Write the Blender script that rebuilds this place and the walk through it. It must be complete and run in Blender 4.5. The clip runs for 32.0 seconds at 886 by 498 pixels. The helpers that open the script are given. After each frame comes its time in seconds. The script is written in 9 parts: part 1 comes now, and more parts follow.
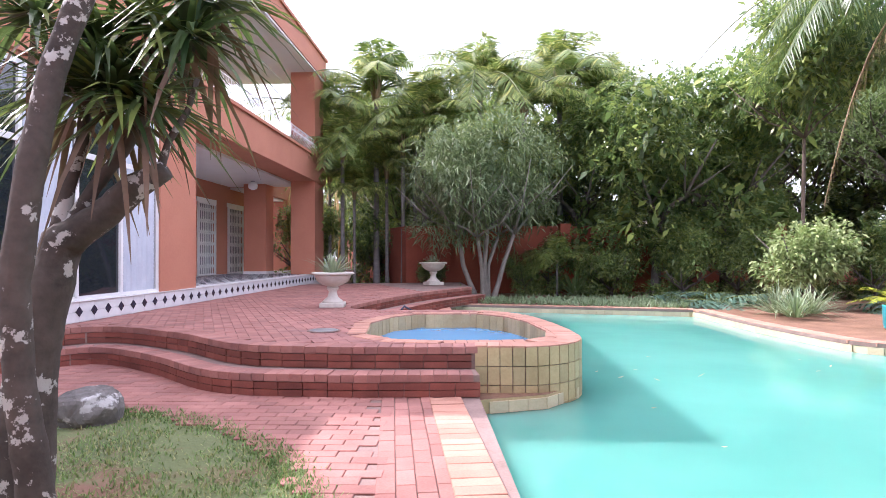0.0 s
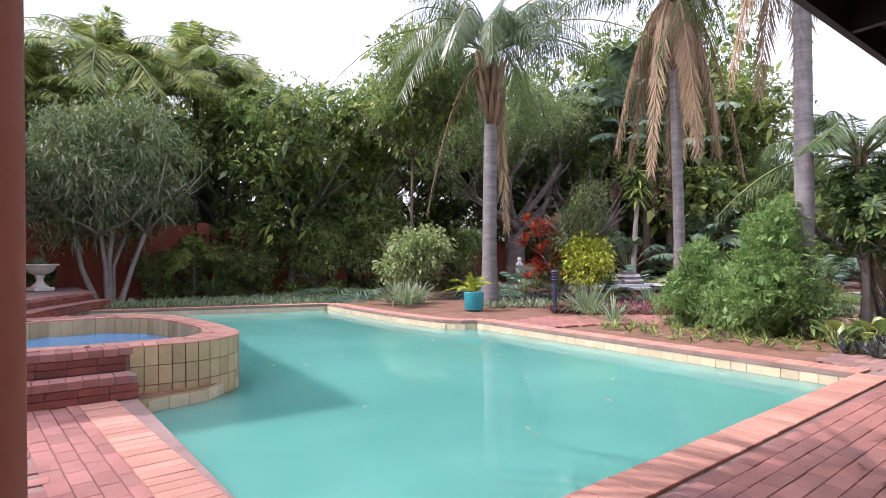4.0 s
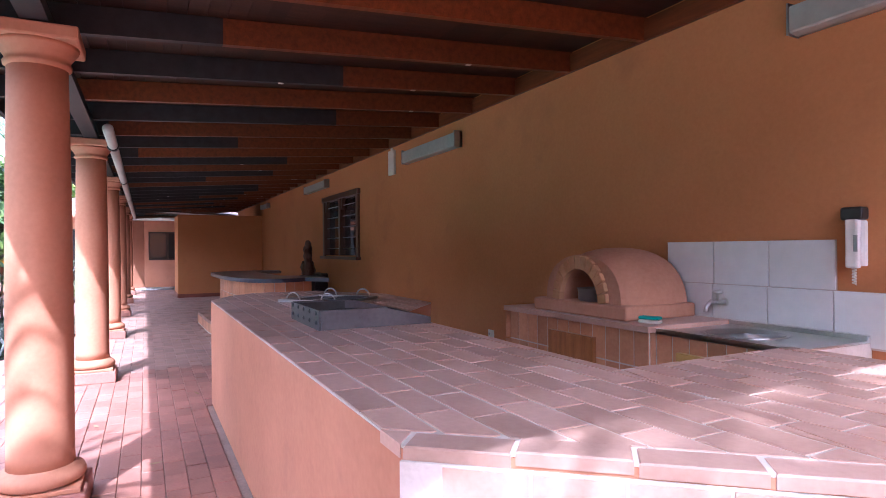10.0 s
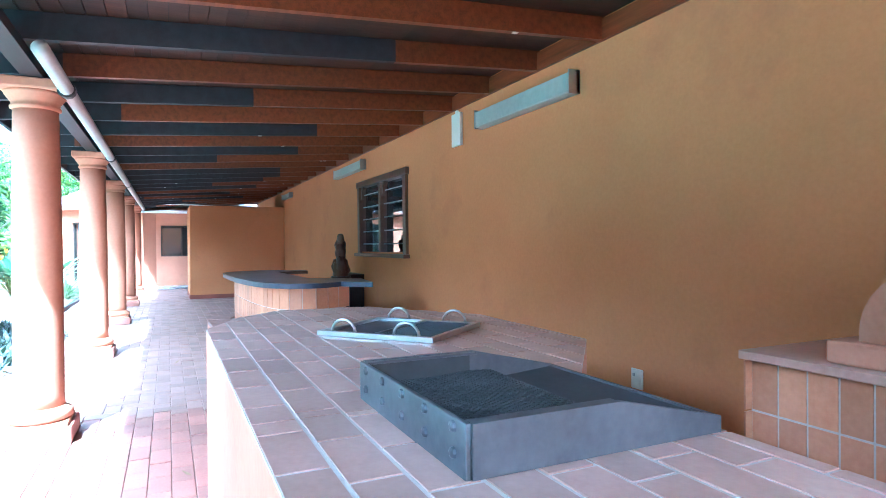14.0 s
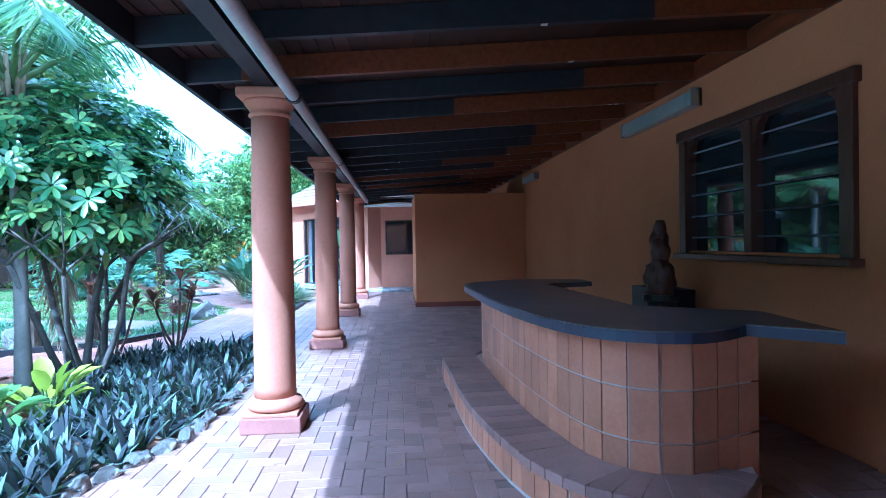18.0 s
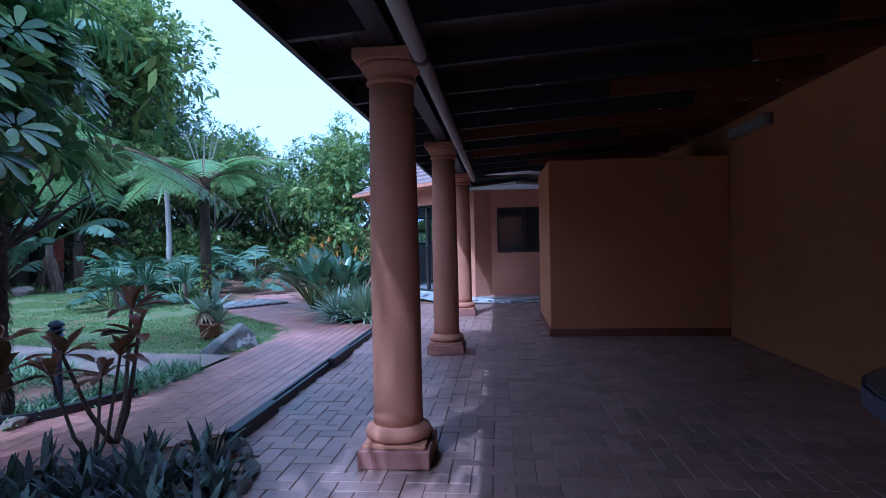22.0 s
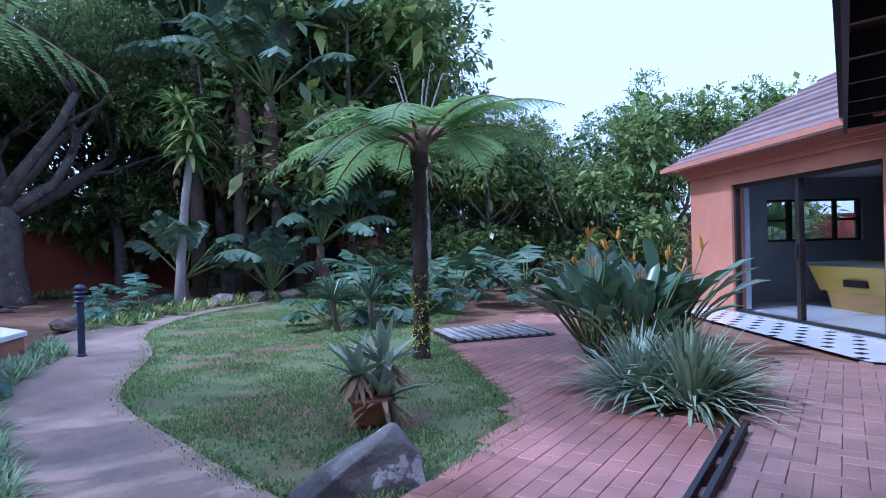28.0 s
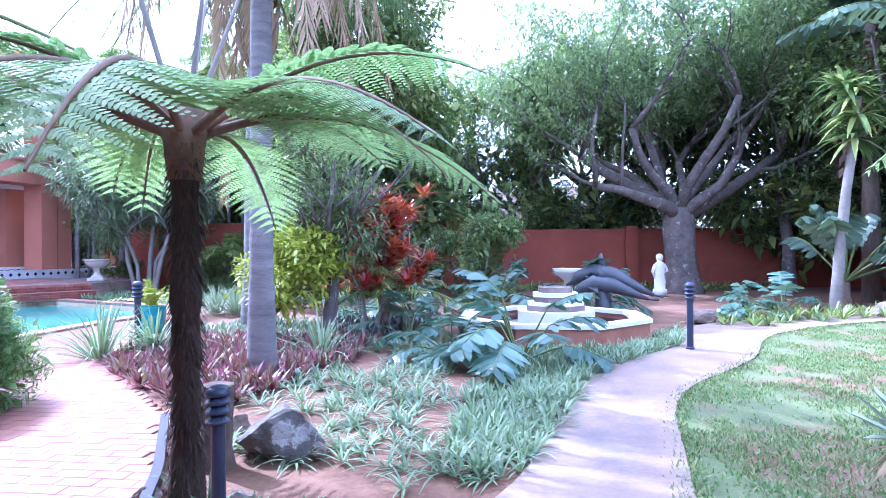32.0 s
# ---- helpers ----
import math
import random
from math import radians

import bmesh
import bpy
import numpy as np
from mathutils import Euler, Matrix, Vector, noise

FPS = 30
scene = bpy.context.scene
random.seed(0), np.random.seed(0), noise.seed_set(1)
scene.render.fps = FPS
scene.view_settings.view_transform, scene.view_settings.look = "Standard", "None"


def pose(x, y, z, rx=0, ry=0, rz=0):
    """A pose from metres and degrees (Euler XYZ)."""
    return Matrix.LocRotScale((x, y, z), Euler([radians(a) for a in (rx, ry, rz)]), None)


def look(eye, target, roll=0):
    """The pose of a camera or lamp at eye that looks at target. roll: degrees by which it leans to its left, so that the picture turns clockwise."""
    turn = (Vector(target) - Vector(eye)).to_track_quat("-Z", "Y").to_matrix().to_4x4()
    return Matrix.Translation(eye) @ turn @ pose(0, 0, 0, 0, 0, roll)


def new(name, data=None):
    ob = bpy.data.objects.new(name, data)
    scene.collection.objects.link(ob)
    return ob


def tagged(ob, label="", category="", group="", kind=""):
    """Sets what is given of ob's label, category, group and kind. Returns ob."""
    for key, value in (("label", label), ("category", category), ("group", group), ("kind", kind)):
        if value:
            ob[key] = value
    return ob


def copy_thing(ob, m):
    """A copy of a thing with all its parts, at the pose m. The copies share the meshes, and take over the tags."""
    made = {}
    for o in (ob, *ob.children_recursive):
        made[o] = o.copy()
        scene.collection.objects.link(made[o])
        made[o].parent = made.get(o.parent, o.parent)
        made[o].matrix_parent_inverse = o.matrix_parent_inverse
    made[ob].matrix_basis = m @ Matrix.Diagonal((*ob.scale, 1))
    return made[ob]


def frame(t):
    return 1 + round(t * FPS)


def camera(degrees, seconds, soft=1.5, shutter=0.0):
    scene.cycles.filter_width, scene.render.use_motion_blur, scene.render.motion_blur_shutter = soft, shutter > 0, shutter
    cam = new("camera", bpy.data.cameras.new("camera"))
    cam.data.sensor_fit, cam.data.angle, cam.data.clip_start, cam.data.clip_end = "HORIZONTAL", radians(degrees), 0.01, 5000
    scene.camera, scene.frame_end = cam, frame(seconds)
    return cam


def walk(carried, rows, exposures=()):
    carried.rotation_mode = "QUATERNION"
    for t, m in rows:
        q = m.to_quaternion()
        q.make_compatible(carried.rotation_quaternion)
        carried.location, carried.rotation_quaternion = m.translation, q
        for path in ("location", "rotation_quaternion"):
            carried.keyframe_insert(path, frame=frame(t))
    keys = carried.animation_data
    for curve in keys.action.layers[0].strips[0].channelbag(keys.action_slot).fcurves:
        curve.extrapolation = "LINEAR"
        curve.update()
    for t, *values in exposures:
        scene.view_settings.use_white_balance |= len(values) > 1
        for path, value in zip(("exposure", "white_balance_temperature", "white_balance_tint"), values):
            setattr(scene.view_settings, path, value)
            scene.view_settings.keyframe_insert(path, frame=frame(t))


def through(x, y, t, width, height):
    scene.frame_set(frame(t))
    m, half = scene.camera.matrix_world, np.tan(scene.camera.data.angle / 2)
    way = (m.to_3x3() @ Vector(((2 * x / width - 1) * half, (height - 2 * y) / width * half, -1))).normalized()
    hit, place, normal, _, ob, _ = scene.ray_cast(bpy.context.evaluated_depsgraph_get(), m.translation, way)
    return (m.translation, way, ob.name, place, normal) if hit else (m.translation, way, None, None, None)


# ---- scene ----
# ---------- camera and walk ----------
cam = camera(74.0, 32.0, 0.9)
PATH = [
    (0, pose(0.003, 0.532, 1.325, 90.71, 0.21, -4.93)),
    (0.5, pose(-0.048, 0.534, 1.319, 90.71, 0.20, -6.33)),
    (1, pose(-0.120, 0.519, 1.296, 90.65, 0.25, -9.72)),
    (1.5, pose(-0.169, 0.464, 1.277, 90.64, 0.32, -13.92)),
    (2, pose(-0.202, 0.409, 1.267, 90.67, 0.31, -17.80)),
    (2.5, pose(-0.297, 0.323, 1.268, 90.64, 0.31, -22.49)),
    (3, pose(-0.424, 0.201, 1.292, 90.66, 0.25, -27.80)),
    (3.5, pose(-0.474, 0.092, 1.291, 90.69, 0.32, -33.68)),
    (5.5, pose(-0.542, -0.012, 1.285, 90.40, 0.49, -57.38)),
    (6, pose(-0.576, -0.021, 1.275, 90.46, 0.40, -63.12)),
    (6.5, pose(-0.544, -0.008, 1.287, 90.35, 0.39, -70.84)),
    (7, pose(-0.511, -0.039, 1.297, 90.22, 0.41, -78.85)),
    (7.5, pose(-0.526, -0.021, 1.300, 90.26, 0.31, -86.12)),
    (8, pose(-0.554, -0.017, 1.290, 90.42, 0.21, -92.92)),
    (8.5, pose(-0.583, -0.012, 1.297, 90.19, 0.42, -99.74)),
    (9, pose(-0.603, -0.014, 1.297, 90.09, 0.46, -105.74)),
    (9.5, pose(-0.622, -0.011, 1.299, 90.05, 0.50, -111.37)),
    (10, pose(-0.633, -0.009, 1.300, 89.98, 0.47, -116.87)),
    (10.5, pose(-0.633, -0.017, 1.294, 89.97, 0.46, -121.63)),
    (11, pose(-0.645, -0.015, 1.296, 89.94, 0.47, -125.25)),
    (11.5, pose(-0.643, -0.015, 1.299, 89.85, 0.41, -125.23)),
    (12, pose(0.000, -0.165, 1.285, 89.75, 0.42, -124.90)),
    (12.5, pose(0.330, -0.236, 1.288, 89.65, 0.50, -123.55)),
    (13, pose(0.711, -0.331, 1.297, 89.49, 0.57, -120.80)),
    (13.5, pose(1.033, -0.297, 1.307, 89.60, 0.47, -118.64)),
    (14, pose(1.471, -0.334, 1.305, 89.55, 0.42, -115.05)),
    (14.5, pose(1.934, -0.432, 1.298, 89.44, 0.52, -111.82)),
    (16.5, pose(3.732, -0.484, 1.303, 89.41, 0.53, -101.74)),
    (17, pose(4.249, -0.402, 1.306, 89.43, 0.79, -98.52)),
    (17.5, pose(4.685, -0.453, 1.323, 89.46, 0.85, -95.59)),
    (18, pose(5.217, -0.423, 1.313, 89.36, 0.94, -94.57)),
    (18.5, pose(5.783, -0.334, 1.294, 89.25, 0.93, -94.10)),
    (19, pose(6.350, -0.269, 1.289, 89.31, 0.89, -93.85)),
    (19.5, pose(6.900, -0.222, 1.297, 89.17, 0.81, -92.46)),
    (20, pose(7.300, -0.290, 1.312, 89.13, 1.05, -90.80)),
    (20.5, pose(7.775, -0.310, 1.319, 89.10, 1.10, -89.15)),
    (21, pose(8.338, -0.244, 1.318, 89.08, 1.02, -87.29)),
    (21.5, pose(8.866, -0.188, 1.316, 89.05, 1.11, -86.32)),
    (22, pose(9.378, -0.153, 1.315, 89.00, 1.16, -84.58)),
    (22.5, pose(9.824, -0.068, 1.314, 88.95, 1.15, -82.19)),
    (23, pose(10.220, 0.045, 1.313, 88.97, 1.09, -80.60)),
    (23.5, pose(10.645, 0.222, 1.309, 89.01, 1.06, -78.83)),
    (24, pose(11.078, 0.425, 1.309, 89.04, 1.04, -78.21)),
    (24.5, pose(11.513, 0.618, 1.303, 89.04, 0.98, -77.67)),
    (26.5, pose(13.255, 1.008, 1.301, 89.13, 0.77, -74.77)),
    (27, pose(13.626, 1.040, 1.321, 89.31, 1.19, -72.25)),
    (27.5, pose(13.816, 1.033, 1.288, 89.41, 1.47, -64.46)),
    (28, pose(14.100, 1.060, 1.265, 89.66, 1.56, -55.58)),
    (28.5, pose(14.338, 1.085, 1.250, 89.91, 1.59, -47.16)),
    (29, pose(14.487, 1.065, 1.254, 90.16, 1.48, -36.44)),
    (29.5, pose(14.578, 1.024, 1.255, 90.31, 1.32, -27.31)),
    (30, pose(14.589, 0.868, 1.288, 90.45, 1.10, -18.69)),
    (30.5, pose(14.751, 0.922, 1.279, 90.50, 1.03, -10.97)),
    (31, pose(14.909, 0.876, 1.314, 90.38, 0.86, -3.94)),
    (31.5, pose(15.069, 0.793, 1.312, 90.38, 0.73, 2.23)),
    (32, pose(15.197, 0.743, 1.357, 90.10, 0.45, 6.52)),
]
EXPOSURES = [(0, 1.7, 5900, 28), (3.5, 1.15, 5900, 30), (5.5, 0.4, 6100, 24), (7.0, -0.2, 5400, 18), (8.0, 0.0, 5000, 18), (9.0, 1.8, 4850, 16), (10.0, 2.7, 5000, 20), (11.0, 3.2, 4750, 17), (11.5, 3.7, 4300, 5), (12.0, 4.2, 3900, -10), (12.5, 4.45, 3800, -15), (14.5, 4.4, 3750, -13), (17.0, 3.2, 3500, -4), (19.0, 1.7, 3600, -4), (22.0, 0.7, 3900, 11), (24.0, 0.6, 4000, 13), (27.0, 0.6, 4250, 18), (28.0, 0.5, 4300, 23), (29.0, 1.2, 4450, 26), (30.0, 1.6, 4550, 29), (32.0, 2.25, 4450, 30)]
walk(cam, PATH, EXPOSURES)

# ---------- sky and sun ----------
SUN_FROM = Vector((-1.75, 1.0, 2.25)).normalized()
world = bpy.data.worlds.new("sky")
scene.world = world
world.use_nodes = True
_sky = world.node_tree.nodes.new("ShaderNodeTexSky")
_sky.sky_type = "NISHITA"
_sky.sun_disc = False
_sky.sun_elevation = math.asin(SUN_FROM.z)
_sky.sun_rotation = math.atan2(SUN_FROM.x, SUN_FROM.y)
_sky.dust_density, _sky.air_density = 5.0, 1.0
_haze = world.node_tree.nodes.new("ShaderNodeMix")
_haze.data_type = "RGBA"
_haze.inputs[0].default_value = 0.5
_haze.inputs[7].default_value = (8.8, 8.9, 9.0, 1)
world.node_tree.links.new(_sky.outputs[0], _haze.inputs[6])
world.node_tree.links.new(_haze.outputs[2], world.node_tree.nodes["Background"].inputs[0])
world.node_tree.nodes["Background"].inputs[1].default_value = 0.15
sun_data = bpy.data.lights.new("sun", "SUN")
sun_data.energy, sun_data.angle, sun_data.color = 2.3, radians(0.6), (1.0, 0.95, 0.87)
sun = new("sun", sun_data)
sun.matrix_basis = look(SUN_FROM * 40, (0, 0, 0))


# ---------- small builders ----------
def part(name, bm, material, parent=None, label="", smooth=False):
    me = bpy.data.meshes.new(name)
    bm.to_mesh(me)
    bm.free()
    me.materials.append(material)
    if smooth:
        me.polygons.foreach_set("use_smooth", [True] * len(me.polygons))
    ob = new(name, me)
    if parent is not None:
        ob.parent = parent
    if label:
        ob["label"] = label
    return ob


def thing(name, m, label, category, group="", kind=""):
    ob = new(name)
    ob.empty_display_size = 0.1
    ob.matrix_basis = m
    return tagged(ob, label, category, group, kind)


def structure(name, bm, material, label="", category="structure", smooth=False):
    return tagged(part(name, bm, material, None, "", smooth), label, category, "", "structure")


def box(bm, x0, y0, z0, x1, y1, z1, bevel=0.0):
    m = Matrix.LocRotScale(((x0 + x1) / 2, (y0 + y1) / 2, (z0 + z1) / 2), None, (abs(x1 - x0), abs(y1 - y0), abs(z1 - z0)))
    vs = bmesh.ops.create_cube(bm, size=1, matrix=m)["verts"]
    if bevel:
        es = {e for v in vs for e in v.link_edges}
        bmesh.ops.bevel(bm, geom=list(es), offset=bevel, segments=2, affect="EDGES", profile=0.5)
    return bm


def boxes(*rows, bevel=0.0):
    bm = bmesh.new()
    for r in rows:
        box(bm, *r, bevel=bevel)
    return bm


def lathe(bm, profile, segs=24, m=Matrix()):
    rings = []
    for r, z in profile:
        rings.append([bm.verts.new(m @ Vector((r * math.cos(2 * math.pi * i / segs), r * math.sin(2 * math.pi * i / segs), z))) for i in range(segs)])
    for a, b in zip(rings, rings[1:]):
        for i in range(segs):
            bm.faces.new((a[i], a[(i + 1) % segs], b[(i + 1) % segs], b[i]))
    bm.faces.new(list(reversed(rings[0])))
    bm.faces.new(rings[-1])
    return bm


def tube(bm, pts, radii, segs=8):
    rings = []
    pts = [Vector(p) for p in pts]
    for i, p in enumerate(pts):
        d = (pts[min(i + 1, len(pts) - 1)] - pts[max(i - 1, 0)]).normalized()
        a = d.orthogonal().normalized() if i == 0 else (rings_a - d * rings_a.dot(d)).normalized()
        rings_a = a
        b = d.cross(a)
        r = radii[i] if hasattr(radii, "__len__") else radii
        rings.append([bm.verts.new(p + a * (r * math.cos(2 * math.pi * k / segs)) + b * (r * math.sin(2 * math.pi * k / segs))) for k in range(segs)])
    for a, b in zip(rings, rings[1:]):
        for i in range(segs):
            bm.faces.new((a[i], a[(i + 1) % segs], b[(i + 1) % segs], b[i]))
    bm.faces.new(list(reversed(rings[0])))
    bm.faces.new(rings[-1])
    return bm


def prism(bm, outline, z0, z1):
    """An upright slab over a flat outline (counter-clockwise)."""
    lo = [bm.verts.new((x, y, z0)) for x, y in outline]
    hi = [bm.verts.new((x, y, z1)) for x, y in outline]
    n = len(outline)
    top = bm.faces.new(hi)
    bot = bm.faces.new(list(reversed(lo)))
    for i in range(n):
        bm.faces.new((lo[i], lo[(i + 1) % n], hi[(i + 1) % n], hi[i]))
    if n > 4:
        top.normal_update()
        bot.normal_update()
        bmesh.ops.triangulate(bm, faces=[top, bot], ngon_method="EAR_CLIP")
    return bm


def sweep_rect(bm, pts, w_in, w_out, z0, z1, closed=False):
    """A band of rectangular section along a flat line; w_out to its right, w_in to its left."""
    n = len(pts)
    rows = []
    for i in range(n):
        a = Vector(pts[i - 1] if (i > 0 or closed) else pts[i])
        b = Vector(pts[(i + 1) % n] if (i < n - 1 or closed) else pts[i])
        d = (b - a).normalized()
        q = Vector((d.y, -d.x))
        p = Vector(pts[i])
        o, s = p + q * w_out, p - q * w_in
        rows.append([bm.verts.new((o.x, o.y, z0)), bm.verts.new((o.x, o.y, z1)), bm.verts.new((s.x, s.y, z1)), bm.verts.new((s.x, s.y, z0))])
    k = n if closed else n - 1
    for i in range(k):
        a, b = rows[i], rows[(i + 1) % n]
        for j in range(4):
            bm.faces.new((a[j], b[j], b[(j + 1) % 4], a[(j + 1) % 4]))
    if not closed:
        bm.faces.new(rows[0])
        bm.faces.new(list(reversed(rows[-1])))
    return bm


def smooth_line(pts, n=8, closed=False):
    """Catmull-Rom line through flat points."""
    P = [Vector(p) for p in pts]
    out = []
    m = len(P) if closed else len(P) - 1
    for i in range(m):
        p1, p2 = P[i], P[(i + 1) % len(P)]
        p0 = P[i - 1] if (i > 0 or closed) else p1 * 2 - p2
        p3 = P[(i + 2) % len(P)] if (i + 2 < len(P) or closed) else p2 * 2 - p1
        for k in range(n):
            t = k / n
            out.append(0.5 * (2 * p1 + (p2 - p0) * t + (2 * p0 - 5 * p1 + 4 * p2 - p3) * t * t + (3 * p1 - p0 - 3 * p2 + p3) * t ** 3))
    if not closed:
        out.append(P[-1])
    return [tuple(p) for p in out]


def mesh_from(name, verts, faces, material, parent=None, label="", smooth=True):
    """One mesh object out of arrays of quads or triangles."""
    me = bpy.data.meshes.new(name)
    verts, faces = np.asarray(verts, dtype=np.float32), np.asarray(faces, dtype=np.int32)
    k = faces.shape[1]
    me.vertices.add(len(verts))
    me.vertices.foreach_set("co", verts.ravel())
    me.loops.add(faces.size)
    me.loops.foreach_set("vertex_index", faces.ravel())
    me.polygons.add(len(faces))
    me.polygons.foreach_set("loop_start", np.arange(len(faces), dtype=np.int32) * k)
    me.polygons.foreach_set("loop_total", np.full(len(faces), k, dtype=np.int32))
    me.polygons.foreach_set("use_smooth", np.full(len(faces), smooth, dtype=bool))
    me.update(calc_edges=True)
    me.materials.append(material)
    ob = new(name, me)
    if parent is not None:
        ob.parent = parent
    if label:
        ob["label"] = label
    return ob


def fix_frames(d, up):
    """Right-handed frames with y along d and z near up."""
    d = d / np.linalg.norm(d, axis=1)[:, None]
    x = np.cross(d, up)
    n = np.linalg.norm(x, axis=1)
    x[n < 1e-4] = (1, 0, 0)
    x /= np.linalg.norm(x, axis=1)[:, None]
    return x, d, np.cross(x, d)


def blades(pos, d, up, length, width, shape, droop=0.0, fold=0.25, flat=False):
    """Leaf blades of many quads: shape is rows of (along, half width); each blade bends down by droop. Returns verts, faces."""
    n = len(pos)
    x, y, z = fix_frames(d, up)
    length = np.broadcast_to(length, n).astype(float)
    width = np.broadcast_to(width, n).astype(float)
    droop = np.broadcast_to(droop, n).astype(float)
    rows = []
    for s, h in shape:
        c = pos + y * (length * s)[:, None]
        c[:, 2] -= droop * length * s * s
        lift = z * (width * h * fold)[:, None]
        if flat:
            rows += [c - x * (width * h)[:, None], c + x * (width * h)[:, None]]
        else:
            rows += [c - x * (width * h)[:, None] + lift, c, c + x * (width * h)[:, None] + lift]
    k = len(shape)
    if flat:
        v = np.stack(rows, 1).reshape(-1, 3)
        f = np.array([(2 * i, 2 * i + 1, 2 * i + 3, 2 * i + 2) for i in range(k - 1)])
        return v, (f[None] + (np.arange(n) * 2 * k)[:, None, None]).reshape(-1, 4)
    v = np.stack(rows, 1).reshape(-1, 3)
    f = []
    for i in range(k - 1):
        a = 3 * i
        f += [(a, a + 1, a + 4, a + 3), (a + 1, a + 2, a + 5, a + 4)]
    f = (np.array(f)[None] + (np.arange(n) * 3 * k)[:, None, None]).reshape(-1, 4)
    return v, f


def merged(sets):
    vs, fs, o = [], [], 0
    for v, f in sets:
        vs.append(v)
        fs.append(f + o)
        o += len(v)
    return np.concatenate(vs), np.concatenate(fs)


SHORT_LEAF = ((0.0, 0.05), (0.45, 0.5), (1.0, 0.03))
STRAP = ((0.0, 0.5), (0.35, 0.5), (0.7, 0.36), (1.0, 0.03))
PADDLE = ((0.0, 0.06), (0.3, 0.06), (0.42, 0.4), (0.65, 0.5), (0.88, 0.34), (1.0, 0.03))
Z3 = np.array((0.0, 0.0, 1.0))


def rnd_dirs(rng, n, tilt):
    """n directions around the upright, leaning out by tilt (radians, an array or a range)."""
    a = rng.uniform(0, 2 * math.pi, n)
    t = rng.uniform(tilt[0], tilt[1], n)
    return np.stack([np.sin(t) * np.cos(a), np.sin(t) * np.sin(a), np.cos(t)], 1)


def rosette(rng, n, length, width, tilt, droop, base=(0, 0, 0), spread=0.03, shape=STRAP, fold=0.3):
    d = rnd_dirs(rng, n, tilt)
    pos = np.array(base) + np.stack([d[:, 0], d[:, 1], 0 * d[:, 0]], 1) * spread
    return blades(pos, d, Z3, length * rng.uniform(0.7, 1.1, n), width, shape, droop * rng.uniform(0.5, 1.2, n), fold)


def frond_points(d, length, droop, k):
    """Points along an arching stalk that leaves along d."""
    s = np.linspace(0, 1, k)
    p = s[:, None] * d * length
    p[:, 2] -= droop * length * s * s
    return p


def frond(rng, d, length, droop, pairs, leaf, width, start=0.15, hang=0.3, base=(0, 0, 0), angle=55, taper=True, shape=SHORT_LEAF, flat=True):
    """A pinnate frond: leaflets along both sides of an arching stalk. Returns verts, faces and the stalk's points."""
    pts = frond_points(np.array(d), length, droop, 12) + np.array(base)
    s = np.repeat(np.linspace(start, 0.99, pairs), 2)
    i = np.clip(s * 11, 0, 10.999)
    lo = i.astype(int)
    w = (i - lo)[:, None]
    p = pts[lo] * (1 - w) + pts[lo + 1] * w
    t = pts[lo + 1] - pts[lo]
    t /= np.linalg.norm(t, axis=1)[:, None]
    side = np.cross(t, Z3)
    side /= np.linalg.norm(side, axis=1)[:, None] + 1e-6
    sg = np.tile([1.0, -1.0], pairs)[:, None]
    a = radians(angle)
    d2 = t * math.cos(a) + side * sg * math.sin(a)
    d2[:, 2] -= hang
    d2 += rng.normal(0, 0.13, d2.shape)
    prof = np.sin(np.clip(s * 0.85 + 0.12, 0, 1) * math.pi) ** 0.6 if taper else np.ones(len(s))
    up = np.cross(side, t)
    v, f = blades(p, d2, up, leaf * (0.25 + 0.75 * prof) * rng.uniform(0.85, 1.1, len(s)), width, shape, 0.15, 0.15, flat)
    return v, f, pts


def stalks(lines, r0, r1, segs=4):
    sets = []
    for pts in lines:
        pts = np.asarray(pts, dtype=float)
        t = np.gradient(pts, axis=0)
        x, y, z = fix_frames(t, Z3)
        r = np.linspace(r0, r1, len(pts))[:, None]
        rings = [pts + (x * math.cos(2 * math.pi * k / segs) + z * math.sin(2 * math.pi * k / segs)) * r for k in range(segs)]
        v = np.stack(rings, 1).reshape(-1, 3)
        f = [(i * segs + k, i * segs + (k + 1) % segs, (i + 1) * segs + (k + 1) % segs, (i + 1) * segs + k) for i in range(len(pts) - 1) for k in range(segs)]
        sets.append((v, np.array(f)))
    return merged(sets)


def cloud(rng, lobes, n, leaf, width, shape=SHORT_LEAF, droop=0.3, shell=0.55, up=0.3, flat=False, per=9):
    """Leaves through a crown of lobes (x, y, z, rx, ry, rz): thicker towards the outside, with gaps between small sprays."""
    L = np.array(lobes, dtype=float)
    vol = L[:, 3] * L[:, 4] * L[:, 5]
    sprays = max(6, n // per)
    pick = rng.choice(len(L), sprays, p=vol ** 0.75 / (vol ** 0.75).sum())
    u = rng.normal(size=(sprays, 3))
    u /= np.linalg.norm(u, axis=1)[:, None]
    rad = rng.uniform(shell, 1.06, sprays) ** 0.6
    rad *= 1 + 0.13 * np.sin(u[:, 0] * 7 + pick) * np.cos(u[:, 1] * 6 - pick)
    c = L[pick, :3] + u * L[pick, 3:] * rad[:, None]
    c = np.repeat(c, per, 0)
    out = np.repeat(u, per, 0)
    d = rng.normal(size=c.shape) * 0.75 + out * 0.8
    d[:, 2] += up
    pos = c + rng.normal(size=c.shape) * leaf * 0.55
    return blades(pos, d, Z3 + rng.normal(size=c.shape) * 0.3, leaf * rng.uniform(0.7, 1.25, len(c)), width, shape, droop, 0.3, flat)


